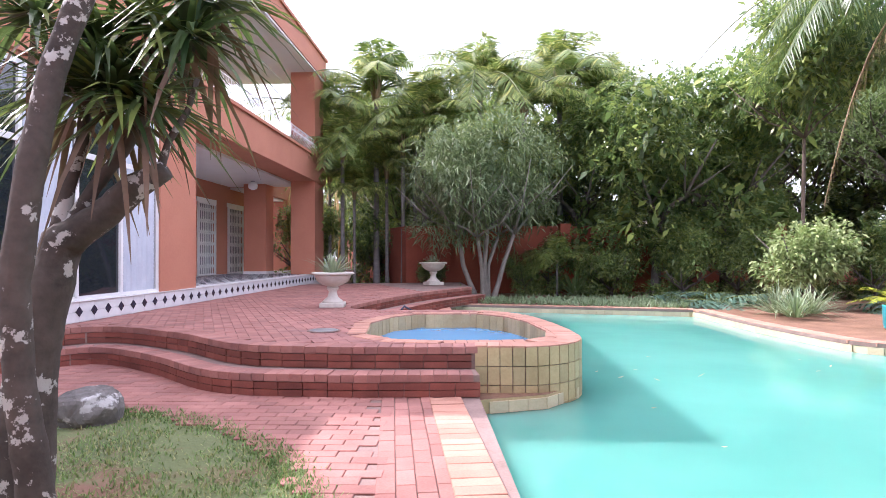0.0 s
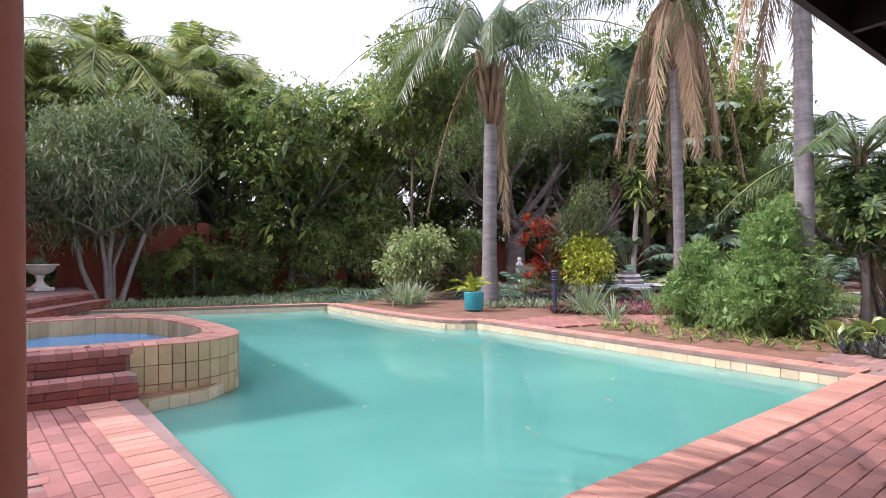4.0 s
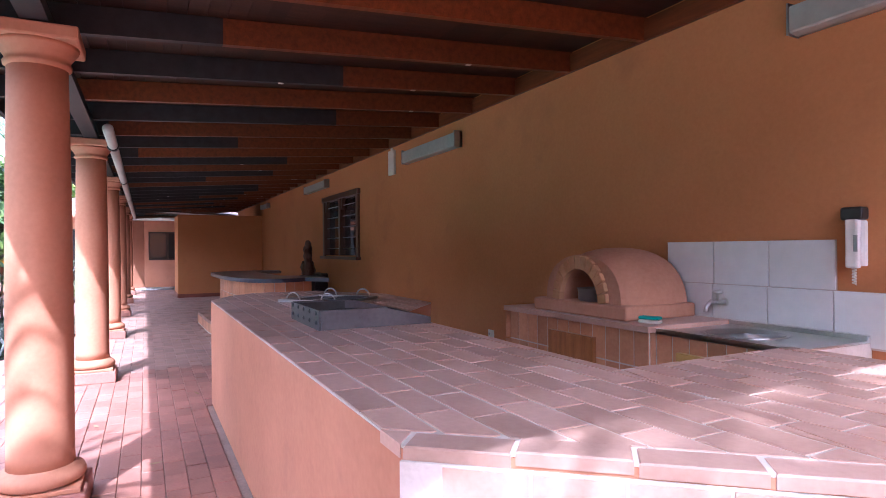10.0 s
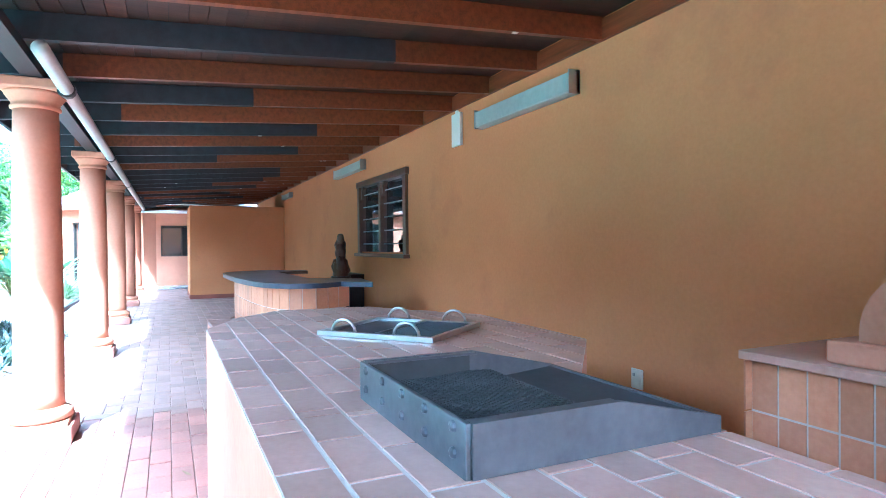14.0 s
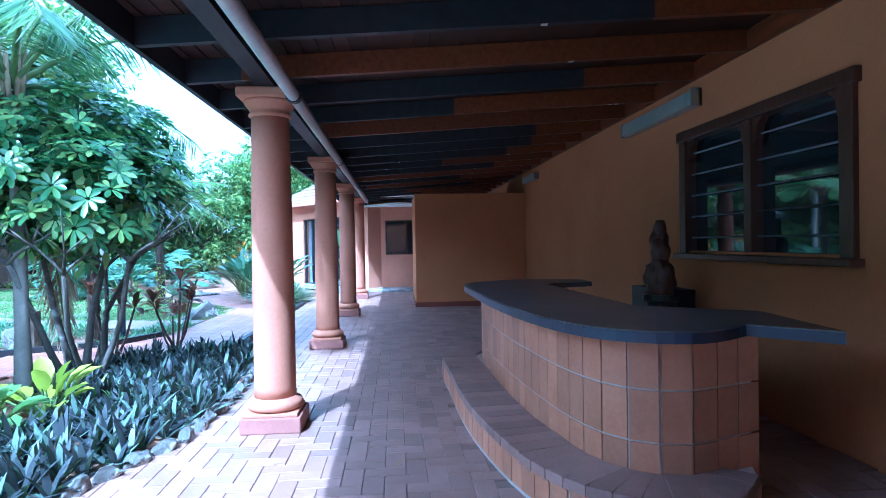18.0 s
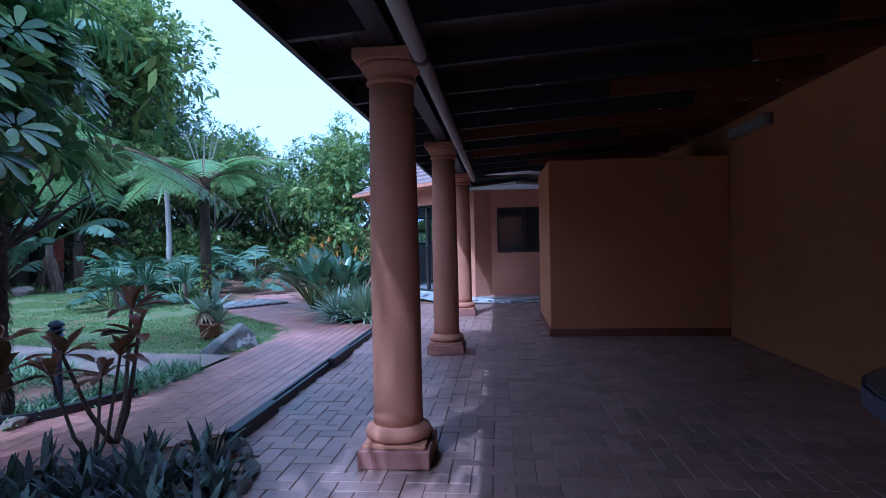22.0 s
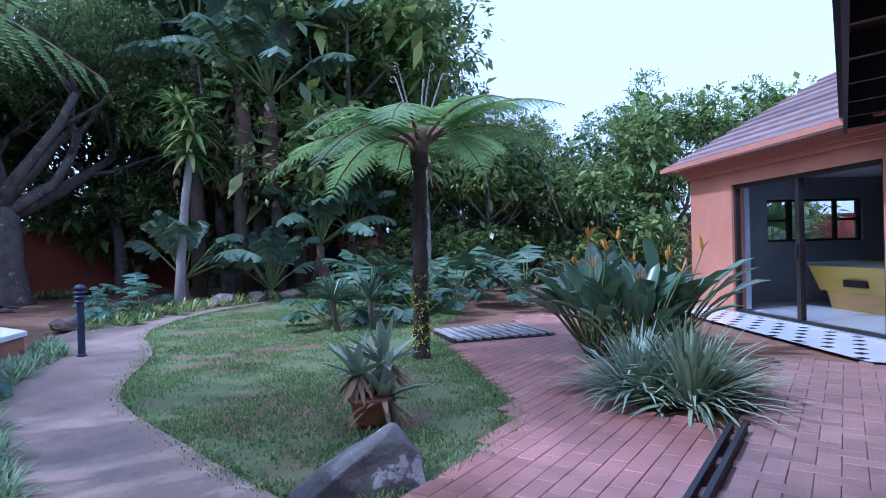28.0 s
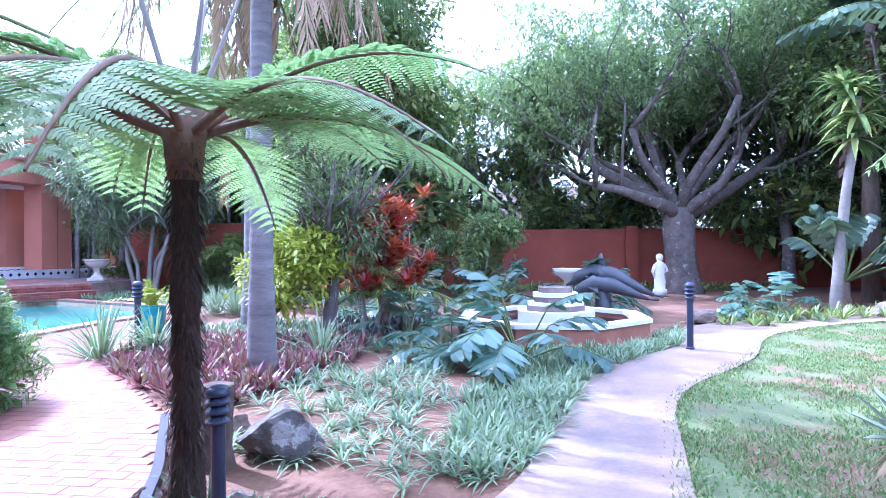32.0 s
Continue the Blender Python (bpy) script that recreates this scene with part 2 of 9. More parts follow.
def limbs(bm, rng, base, top, r, lean=0.25, forks=4, segs=8, reach=1.0):
    """A tapering trunk that forks into limbs; returns the limb ends."""
    base, top = Vector(base), Vector(top)
    mid = base.lerp(top, 0.5) + Vector((rng.normal() * lean, rng.normal() * lean, 0))
    tube(bm, [base - Vector((0, 0, 0.1)), base + Vector((0, 0, 0.05)), base.lerp(mid, 0.5), mid, mid.lerp(top, 0.55), top], [r * 1.5, r * 1.2, r, r * 0.9, r * 0.82, r * 0.7], segs)
    ends = []
    for k in range(forks):
        a = 2 * math.pi * (k + rng.uniform(-0.3, 0.3)) / forks
        q = Vector((math.cos(a), math.sin(a), rng.uniform(0.5, 1.1)))
        ln = reach * rng.uniform(0.8, 1.2)
        p1 = top + q * ln * 0.45 + Vector((0, 0, -0.05 * ln))
        p2 = top + q * ln + Vector((rng.normal() * 0.1, rng.normal() * 0.1, 0.2 * ln))
        tube(bm, [top - Vector((0, 0, r * 0.5)), top + q * ln * 0.2, p1, p2], [r * 0.62, r * 0.5, r * 0.36, r * 0.12], 6)
        ends.append(p2)
        for s in (-1, 1):
            e = p1 + Vector((math.cos(a + s * 0.8), math.sin(a + s * 0.8), 0.7)) * ln * 0.6
            tube(bm, [p1, p1.lerp(e, 0.5), e], [r * 0.3, r * 0.2, r * 0.06], 5)
            ends.append(e)
    return ends


# ---------- materials ----------
def material(name, rough=0.6, metal=0.0):
    m = bpy.data.materials.new(name)
    m.use_nodes = True
    nt = m.node_tree
    b = nt.nodes["Principled BSDF"]
    b.inputs["Roughness"].default_value = rough
    b.inputs["Metallic"].default_value = metal
    return m, nt, b


def ramp(nt, fac, stops):
    n = nt.nodes.new("ShaderNodeValToRGB")
    el = n.color_ramp.elements
    while len(el) < len(stops):
        el.new(0.5)
    for e, (p, c) in zip(el, stops):
        e.position, e.color = p, (*c, 1)
    nt.links.new(fac, n.inputs["Fac"])
    return n.outputs["Color"]


def noise_tex(nt, scale, detail=4.0, rough=0.55, coords="Object", stretch=None):
    tc = nt.nodes.new("ShaderNodeTexCoord")
    n = nt.nodes.new("ShaderNodeTexNoise")
    n.inputs["Scale"].default_value, n.inputs["Detail"].default_value, n.inputs["Roughness"].default_value = scale, detail, rough
    src = tc.outputs[coords]
    if stretch:
        mp = nt.nodes.new("ShaderNodeMapping")
        mp.inputs["Scale"].default_value = stretch
        nt.links.new(src, mp.inputs["Vector"])
        src = mp.outputs["Vector"]
    nt.links.new(src, n.inputs["Vector"])
    return n.outputs["Fac"]


def mix(nt, fac, a, b, mode="MIX"):
    n = nt.nodes.new("ShaderNodeMix")
    n.data_type, n.blend_type = "RGBA", mode
    for k, v in ((0, fac), (6, a), (7, b)):
        if hasattr(v, "links") or hasattr(v, "is_linked"):
            nt.links.new(v, n.inputs[k])
        elif k == 0:
            n.inputs[0].default_value = v
        else:
            n.inputs[k].default_value = (*v, 1)
    return n.outputs[2]


def bump(nt, b, height, strength=0.3, dist=0.01):
    n = nt.nodes.new("ShaderNodeBump")
    n.inputs["Strength"].default_value, n.inputs["Distance"].default_value = strength, dist
    nt.links.new(height, n.inputs["Height"])
    nt.links.new(n.outputs["Normal"], b.inputs["Normal"])


def mottled(name, dark, light, rough=0.7, coarse=1.3, fine=40.0, relief=0.25, dist=0.004, stain=None, per_piece=0.0, metal=0.0, stretch=None, stain_at=(0.55, 0.75), stain_scale=0.9):
    """Two scales of variation between two tones, optional stains, optional change from piece to piece."""
    m, nt, b = material(name, rough, metal)
    big = noise_tex(nt, coarse, 5, stretch=stretch)
    small = noise_tex(nt, fine, 3, stretch=stretch)
    f = nt.nodes.new("ShaderNodeMath")
    f.operation = "MULTIPLY_ADD"
    nt.links.new(small, f.inputs[0])
    f.inputs[1].default_value = 0.45
    nt.links.new(big, f.inputs[2])
    col = ramp(nt, f.outputs[0], [(0.42, dark), (0.95, light)])
    if per_piece:
        oi = nt.nodes.new("ShaderNodeObjectInfo")
        gi = nt.nodes.new("ShaderNodeNewGeometry")
        ad = nt.nodes.new("ShaderNodeMath")
        ad.operation = "ADD"
        nt.links.new(oi.outputs["Random"], ad.inputs[0])
        nt.links.new(gi.outputs["Random Per Island"], ad.inputs[1])
        fr = nt.nodes.new("ShaderNodeMath")
        fr.operation = "FRACT"
        nt.links.new(ad.outputs[0], fr.inputs[0])
        lo, hi = 1 - per_piece, 1 + per_piece
        tone = ramp(nt, fr.outputs[0], [(0.0, (lo, lo, lo)), (0.5, (1, 1 - per_piece * 0.15, 1 - per_piece * 0.2)), (1.0, (min(hi, 1.6), hi, hi))])
        col = mix(nt, 1.0, col, tone, "MULTIPLY")
    if stain:
        s = noise_tex(nt, stain_scale, 6, 0.65)
        sf = ramp(nt, s, [(stain_at[0], (0, 0, 0)), (stain_at[1], (1, 1, 1))])
        col = mix(nt, sf, col, stain)
    nt.links.new(col, b.inputs["Base Color"])
    bump(nt, b, f.outputs[0], relief, dist)
    return m


def foliage(name, dark, light, rough=0.45, through=0.25, tip=None):
    """Leaf: tone differs from leaf to leaf and plant to plant; some light passes through."""
    m, nt, b = material(name, rough)
    gi = nt.nodes.new("ShaderNodeNewGeometry")
    oi = nt.nodes.new("ShaderNodeObjectInfo")
    mx = nt.nodes.new("ShaderNodeMath")
    mx.operation = "MULTIPLY_ADD"
    nt.links.new(oi.outputs["Random"], mx.inputs[0])
    mx.inputs[1].default_value = 0.3
    nt.links.new(gi.outputs["Random Per Island"], mx.inputs[2])
    stops = [(0.0, dark), (0.9, light)] if tip is None else [(0.0, dark), (0.75, light), (1.15 / 1.3, tip)]
    col = ramp(nt, mx.outputs[0], stops)
    vein = noise_tex(nt, 35, 2)
    col = mix(nt, 0.35, col, ramp(nt, vein, [(0.3, (0.55, 0.55, 0.55)), (0.7, (1.0, 1.0, 1.0))]), "MULTIPLY")
    nt.links.new(col, b.inputs["Base Color"])
    b.inputs["Specular IOR Level"].default_value = 0.5
    t = nt.nodes.new("ShaderNodeBsdfTranslucent")
    warm = mix(nt, 0.35, col, (0.2, 0.34, 0.07), "MIX")
    nt.links.new(warm, t.inputs["Color"])
    ms = nt.nodes.new("ShaderNodeMixShader")
    ms.inputs[0].default_value = through
    nt.links.new(b.outputs[0], ms.inputs[1])
    nt.links.new(t.outputs[0], ms.inputs[2])
    nt.links.new(ms.outputs[0], nt.nodes["Material Output"].inputs["Surface"])
    return m


def glass(name, tint=(0.9, 0.95, 0.95), rough=0.02):
    m, nt, b = material(name, rough)
    b.inputs["Base Color"].default_value = (*tint, 1)
    b.inputs["Transmission Weight"].default_value = 1.0
    b.inputs["IOR"].default_value = 1.1
    return m


M = {}
M["plaster"] = mottled("salmon_plaster", (0.42, 0.16, 0.10), (0.52, 0.215, 0.135), 0.85, 0.8, 30, 0.25, 0.004)
M["column"] = mottled("terracotta_paint", (0.40, 0.165, 0.095), (0.52, 0.23, 0.14), 0.8, 1.6, 34, 0.2, 0.004, stain=(0.34, 0.15, 0.10), stain_at=(0.6, 0.8))
M["wall"] = mottled("ochre_terracotta_plaster", (0.44, 0.172, 0.058), (0.54, 0.225, 0.085), 0.85, 0.7, 45, 0.25, 0.003, stain=(0.36, 0.14, 0.06), stain_at=(0.58, 0.8))
M["boundary"] = mottled("red_boundary_plaster", (0.21, 0.05, 0.03), (0.31, 0.085, 0.047), 0.9, 0.8, 25, 0.35, 0.006, stain=(0.12, 0.05, 0.035))
M["brick"] = mottled("red_brick_paver", (0.235, 0.095, 0.076), (0.37, 0.175, 0.14), 0.8, 2.2, 60, 0.4, 0.004, stain=(0.20, 0.10, 0.09), per_piece=0.18)
M["brick_path"] = mottled("smooth_path_brick", (0.30, 0.125, 0.10), (0.45, 0.215, 0.17), 0.38, 2.2, 60, 0.3, 0.003, stain=(0.24, 0.12, 0.10), per_piece=0.12)
M["brick_grey"] = mottled("weathered_brick_paver", (0.23, 0.13, 0.105), (0.35, 0.215, 0.18), 0.5, 2.2, 60, 0.4, 0.004, stain=(0.17, 0.12, 0.115), per_piece=0.2)
M["brick_west"] = mottled("red_veranda_brick", (0.25, 0.105, 0.08), (0.37, 0.175, 0.135), 0.55, 2.2, 60, 0.4, 0.004, stain=(0.17, 0.085, 0.075), per_piece=0.22, stain_at=(0.5, 0.72))
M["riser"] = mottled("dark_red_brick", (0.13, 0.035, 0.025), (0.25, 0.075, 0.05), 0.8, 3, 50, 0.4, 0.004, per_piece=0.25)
M["mortar"] = mottled("sandy_mortar", (0.17, 0.11, 0.09), (0.30, 0.21, 0.18), 0.95, 3, 60, 0.4, 0.004)
M["grout"] = mottled("pale_grout", (0.42, 0.36, 0.33), (0.6, 0.53, 0.5), 0.9, 3, 70, 0.3, 0.002)
M["cotto"] = mottled("quarry_tile", (0.36, 0.21, 0.165), (0.5, 0.32, 0.265), 0.35, 3, 50, 0.2, 0.002, per_piece=0.2)
M["cotto_edge"] = mottled("orange_wall_tile", (0.40, 0.165, 0.08), (0.55, 0.27, 0.15), 0.5, 3, 40, 0.2, 0.002, per_piece=0.18)
M["pooltile"] = mottled("sandstone_pool_tile", (0.36, 0.26, 0.12), (0.52, 0.40, 0.22), 0.5, 3, 40, 0.2, 0.002, per_piece=0.15)
# pool sandstone brightened to cream: sun on the waterline is in the colour
M["waterline"] = mottled("sunlit_waterline_tile", (0.50, 0.40, 0.25), (0.66, 0.55, 0.37), 0.45, 3, 40, 0.2, 0.002, per_piece=0.12)
M["coping"] = mottled("brick_coping", (0.36, 0.165, 0.11), (0.5, 0.27, 0.19), 0.75, 2.2, 60, 0.35, 0.004, per_piece=0.15)
M["white"] = mottled("white_paint", (0.66, 0.66, 0.66), (0.8, 0.8, 0.79), 0.5, 2, 30, 0.1, 0.002)
M["ceiling"] = mottled("white_ceiling_paint", (0.66, 0.65, 0.64), (0.76, 0.75, 0.74), 0.8, 0.8, 30, 0.1, 0.002)
M["tile_white"] = mottled("white_glazed_tile", (0.62, 0.64, 0.66), (0.74, 0.75, 0.76), 0.18, 1.5, 12, 0.05, 0.001, per_piece=0.04)
M["tile_black"] = mottled("blue_black_glazed_tile", (0.012, 0.014, 0.03), (0.03, 0.035, 0.06), 0.2, 3, 20, 0.05, 0.001)
M["timber"] = mottled("orange_stained_timber", (0.075, 0.017, 0.004), (0.19, 0.048, 0.011), 0.45, 2.5, 14, 0.25, 0.004, stretch=(0.6, 9, 9), per_piece=0.2)
M["timber_dark"] = mottled("black_painted_timber", (0.008, 0.009, 0.013), (0.024, 0.025, 0.032), 0.55, 2, 30, 0.3, 0.004, stretch=(1, 6, 6))
M["plank"] = mottled("ceiling_plank", (0.016, 0.006, 0.004), (0.05, 0.018, 0.009), 0.6, 2.2, 14, 0.3, 0.004, stretch=(9, 0.6, 9), per_piece=0.3)
M["door_wood"] = mottled("varnished_cupboard_timber", (0.20, 0.07, 0.022), (0.38, 0.15, 0.05), 0.35, 3, 30, 0.15, 0.002, stretch=(8, 8, 1))
M["door_ply"] = mottled("yellow_plywood", (0.38, 0.21, 0.05), (0.5, 0.3, 0.09), 0.45, 3, 30, 0.1, 0.002, stretch=(1, 8, 8))
M["frame_wood"] = mottled("dark_varnished_window_timber", (0.045, 0.018, 0.012), (0.11, 0.042, 0.026), 0.4, 4, 40, 0.2, 0.002, stretch=(6, 6, 1))
M["steel"] = mottled("brushed_steel", (0.5, 0.5, 0.5), (0.66, 0.66, 0.66), 0.28, 4, 60, 0.1, 0.001, metal=1.0)
M["iron"] = mottled("greasy_grey_iron", (0.07, 0.07, 0.082), (0.14, 0.14, 0.155), 0.45, 4, 40, 0.25, 0.003, stain=(0.05, 0.045, 0.045), metal=0.4)
M["soot"] = mottled("sooty_steel_mesh", (0.02, 0.02, 0.022), (0.05, 0.05, 0.055), 0.6, 4, 40, 0.2, 0.002)
M["pipe"] = mottled("grey_pvc_pipe", (0.36, 0.35, 0.34), (0.5, 0.48, 0.46), 0.5, 2, 30, 0.1, 0.001)
M["plastic"] = mottled("cream_plastic", (0.62, 0.6, 0.54), (0.72, 0.7, 0.64), 0.4, 3, 30, 0.05, 0.001)
M["diffuser"] = mottled("dusty_light_diffuser", (0.27, 0.28, 0.265), (0.4, 0.41, 0.385), 0.4, 2, 20, 0.1, 0.002)
M["alu"] = mottled("grey_aluminium", (0.30, 0.31, 0.32), (0.42, 0.43, 0.44), 0.35, 3, 30, 0.1, 0.001, metal=0.8)
M["bronze"] = mottled("dark_bronze_frame", (0.03, 0.026, 0.022), (0.06, 0.05, 0.045), 0.4, 3, 30, 0.1, 0.001, metal=0.5)
M["clay"] = mottled("oven_clay_render", (0.38, 0.17, 0.10), (0.5, 0.25, 0.16), 0.9, 1.6, 30, 0.35, 0.005)
M["ovenbrick"] = mottled("fire_brick", (0.4, 0.2, 0.1), (0.52, 0.28, 0.15), 0.9, 4, 40, 0.4, 0.004, per_piece=0.15)
M["granite"] = mottled("grey_bar_top", (0.11, 0.10, 0.10), (0.2, 0.185, 0.18), 0.3, 3, 90, 0.06, 0.001)
M["rooftile"] = mottled("pink_brown_roof_tile", (0.14, 0.095, 0.088), (0.23, 0.165, 0.155), 0.8, 2, 40, 0.3, 0.004, per_piece=0.2)
M["roofdark"] = mottled("dark_roof_sheet", (0.02, 0.018, 0.018), (0.045, 0.04, 0.038), 0.7, 2, 30, 0.2, 0.003)
M["stone"] = mottled("grey_garden_rock", (0.06, 0.055, 0.05), (0.19, 0.175, 0.16), 0.85, 3, 30, 0.6, 0.02, stain=(0.46, 0.45, 0.43), stain_at=(0.56, 0.6), stain_scale=3.5)
M["stone_brown"] = mottled("brown_garden_stone", (0.13, 0.10, 0.08), (0.28, 0.22, 0.18), 0.9, 3, 30, 0.5, 0.012)
M["urnstone"] = mottled("weathered_white_stone", (0.46, 0.42, 0.36), (0.66, 0.62, 0.55), 0.85, 4, 40, 0.4, 0.004, stain=(0.3, 0.27, 0.22), stain_at=(0.6, 0.75))
M["statue"] = mottled("white_garden_statue_stone", (0.6, 0.58, 0.55), (0.75, 0.73, 0.7), 0.7, 5, 40, 0.3, 0.004)
M["dolphin"] = mottled("dark_grey_cast_concrete", (0.03, 0.033, 0.04), (0.07, 0.075, 0.085), 0.5, 4, 40, 0.3, 0.004)
M["concrete"] = mottled("stained_concrete_path", (0.2, 0.145, 0.11), (0.34, 0.25, 0.20), 0.9, 1.4, 25, 0.35, 0.006, stain=(0.15, 0.13, 0.125))
M["soil"] = mottled("red_garden_soil", (0.12, 0.06, 0.034), (0.24, 0.13, 0.078), 0.95, 2.5, 22, 0.8, 0.03)
M["lawn"] = mottled("lawn_turf", (0.08, 0.105, 0.04), (0.16, 0.19, 0.075), 0.95, 2.2, 45, 0.8, 0.02, stain=(0.2, 0.11, 0.07), stain_at=(0.5, 0.62))
M["bluepot"] = mottled("turquoise_glaze", (0.02, 0.25, 0.30), (0.035, 0.38, 0.44), 0.3, 4, 30, 0.1, 0.002)
M["terracotta"] = mottled("terracotta_pot", (0.28, 0.11, 0.065), (0.42, 0.19, 0.12), 0.85, 4, 30, 0.3, 0.003)
M["bollard"] = mottled("dark_blue_painted_metal", (0.018, 0.024, 0.05), (0.04, 0.05, 0.09), 0.4, 4, 30, 0.15, 0.002)
M["bark_grey"] = mottled("grey_palm_bark", (0.10, 0.093, 0.09), (0.235, 0.22, 0.21), 0.9, 2, 14, 0.7, 0.015, stretch=(1, 1, 5))
M["bark_brown"] = mottled("brown_bark", (0.06, 0.042, 0.03), (0.17, 0.125, 0.095), 0.95, 4, 22, 0.8, 0.02, stretch=(2, 2, 0.7))
M["bark_tree"] = mottled("grey_brown_bark", (0.06, 0.05, 0.043), (0.17, 0.145, 0.125), 0.95, 4, 20, 0.8, 0.02, stain=(0.36, 0.35, 0.32), stain_at=(0.6, 0.7), stain_scale=5.0)
M["bark_lichen"] = mottled("lichened_dark_bark", (0.03, 0.025, 0.021), (0.11, 0.09, 0.075), 0.95, 3, 20, 0.8, 0.02, stain=(0.42, 0.41, 0.38), stain_at=(0.575, 0.6), stain_scale=8.0)
M["bark_pale"] = mottled("pale_smooth_bark", (0.16, 0.14, 0.12), (0.29, 0.26, 0.225), 0.9, 3, 20, 0.5, 0.01)
M["fernbark"] = mottled("dark_fibrous_fern_trunk", (0.022, 0.015, 0.011), (0.075, 0.05, 0.035), 1.0, 8, 50, 1.0, 0.03, stretch=(1, 1, 0.35))
M["croziers"] = mottled("brown_fern_stalk", (0.09, 0.055, 0.03), (0.19, 0.125, 0.07), 0.8, 6, 40, 0.4, 0.004)
M["dead"] = foliage("dry_palm_frond", (0.22, 0.14, 0.08), (0.46, 0.33, 0.21), 0.9, 0.2)
M["dry_banana"] = foliage("brown_dry_banana_leaf", (0.09, 0.05, 0.035), (0.22, 0.14, 0.10), 0.9, 0.15)
M["stem_green"] = mottled("green_leaf_stalk", (0.09, 0.12, 0.03), (0.18, 0.22, 0.07), 0.6, 6, 40, 0.2, 0.002)
M["leaf_dark"] = foliage("dark_tree_leaf", (0.042, 0.08, 0.03), (0.17, 0.25, 0.085), 0.3, 0.38, (0.36, 0.42, 0.12))
M["leaf_mid"] = foliage("green_leaf", (0.055, 0.11, 0.036), (0.24, 0.34, 0.11), 0.3, 0.4, (0.45, 0.5, 0.15))
M["leaf_soft"] = foliage("grey_green_shrub_leaf", (0.11, 0.16, 0.075), (0.28, 0.34, 0.18), 0.5, 0.3)
M["leaf_lime"] = foliage("lime_leaf", (0.22, 0.29, 0.02), (0.52, 0.56, 0.06), 0.45, 0.3)
M["leaf_pale"] = foliage("light_green_shrub_leaf", (0.19, 0.29, 0.09), (0.48, 0.56, 0.26), 0.5, 0.4)
M["leaf_palm"] = foliage("palm_leaflet", (0.04, 0.085, 0.035), (0.15, 0.22, 0.085), 0.32, 0.3)
# darker copy of the palm leaflet: backlit silhouette put into the colour
M["leaf_dracaena"] = foliage("backlit_dracaena_leaf", (0.02, 0.042, 0.018), (0.085, 0.13, 0.05), 0.35, 0.3, (0.2, 0.24, 0.06))
M["leaf_umbrella"] = foliage("glossy_umbrella_tree_leaf", (0.03, 0.075, 0.028), (0.12, 0.21, 0.07), 0.25, 0.25, (0.26, 0.36, 0.10))
M["leaf_old"] = foliage("dull_green_small_leaf", (0.09, 0.14, 0.055), (0.26, 0.33, 0.15), 0.45, 0.5)
M["leaf_areca"] = foliage("areca_leaflet", (0.08, 0.15, 0.035), (0.28, 0.37, 0.10), 0.35, 0.45, (0.6, 0.6, 0.18))
M["leaf_fern"] = foliage("tree_fern_pinna", (0.15, 0.27, 0.09), (0.35, 0.5, 0.21), 0.45, 0.5)
M["leaf_blue"] = foliage("blue_green_leaf", (0.05, 0.115, 0.088), (0.16, 0.27, 0.2), 0.3, 0.25)
M["leaf_conifer"] = foliage("conifer_spray", (0.09, 0.19, 0.055), (0.27, 0.42, 0.13), 0.6, 0.35)
M["leaf_red"] = foliage("red_cordyline_leaf", (0.13, 0.008, 0.012), (0.5, 0.02, 0.03), 0.3, 0.3, (0.6, 0.10, 0.04))
M["leaf_purple"] = foliage("purple_groundcover_leaf", (0.10, 0.022, 0.045), (0.32, 0.065, 0.11), 0.4, 0.2, (0.26, 0.2, 0.15))
M["leaf_rhoeo"] = foliage("dark_striped_strap_leaf", (0.02, 0.02, 0.024), (0.06, 0.064, 0.068), 0.5, 0.12, (0.15, 0.19, 0.15))
M["leaf_varieg"] = foliage("cream_edged_strap_leaf", (0.11, 0.17, 0.085), (0.36, 0.42, 0.27), 0.5, 0.2)
M["leaf_spider"] = foliage("pale_grass_leaf", (0.12, 0.20, 0.09), (0.33, 0.43, 0.25), 0.5, 0.3)
M["leaf_grass"] = foliage("lawn_blade", (0.085, 0.165, 0.045), (0.23, 0.35, 0.11), 0.6, 0.4, (0.38, 0.37, 0.17))
M["leaf_agave"] = foliage("grey_green_agave_leaf", (0.18, 0.26, 0.18), (0.42, 0.5, 0.38), 0.45, 0.12)
M["leaf_strel"] = foliage("strelitzia_leaf", (0.045, 0.09, 0.05), (0.12, 0.19, 0.12), 0.3, 0.15)
M["leaf_banana"] = foliage("wild_banana_leaf", (0.065, 0.115, 0.075), (0.2, 0.28, 0.2), 0.35, 0.25)
M["leaf_croton"] = foliage("bronze_red_leaf", (0.09, 0.025, 0.015), (0.26, 0.075, 0.04), 0.4, 0.2)
M["flower"] = foliage("orange_flower", (0.5, 0.16, 0.015), (0.65, 0.3, 0.03), 0.5, 0.3)
M["yellow"] = mottled("yellow_table_laminate", (0.48, 0.33, 0.05), (0.58, 0.42, 0.08), 0.4, 2, 30, 0.05, 0.001)
M["greytile"] = mottled("grey_floor_tile", (0.3, 0.31, 0.33), (0.42, 0.43, 0.45), 0.25, 2, 30, 0.05, 0.001)
M["curtain"] = mottled("pale_blue_grey_curtain", (0.42, 0.47, 0.55), (0.56, 0.6, 0.66), 0.9, 3, 30, 0.2, 0.004)
# grey lowered for unlit rooms: their gloom is put into the colour
M["gloom_grey"] = mottled("gloom_toned_interior", (0.16, 0.17, 0.19), (0.24, 0.25, 0.27), 0.8, 2, 20, 0.05, 0.001)
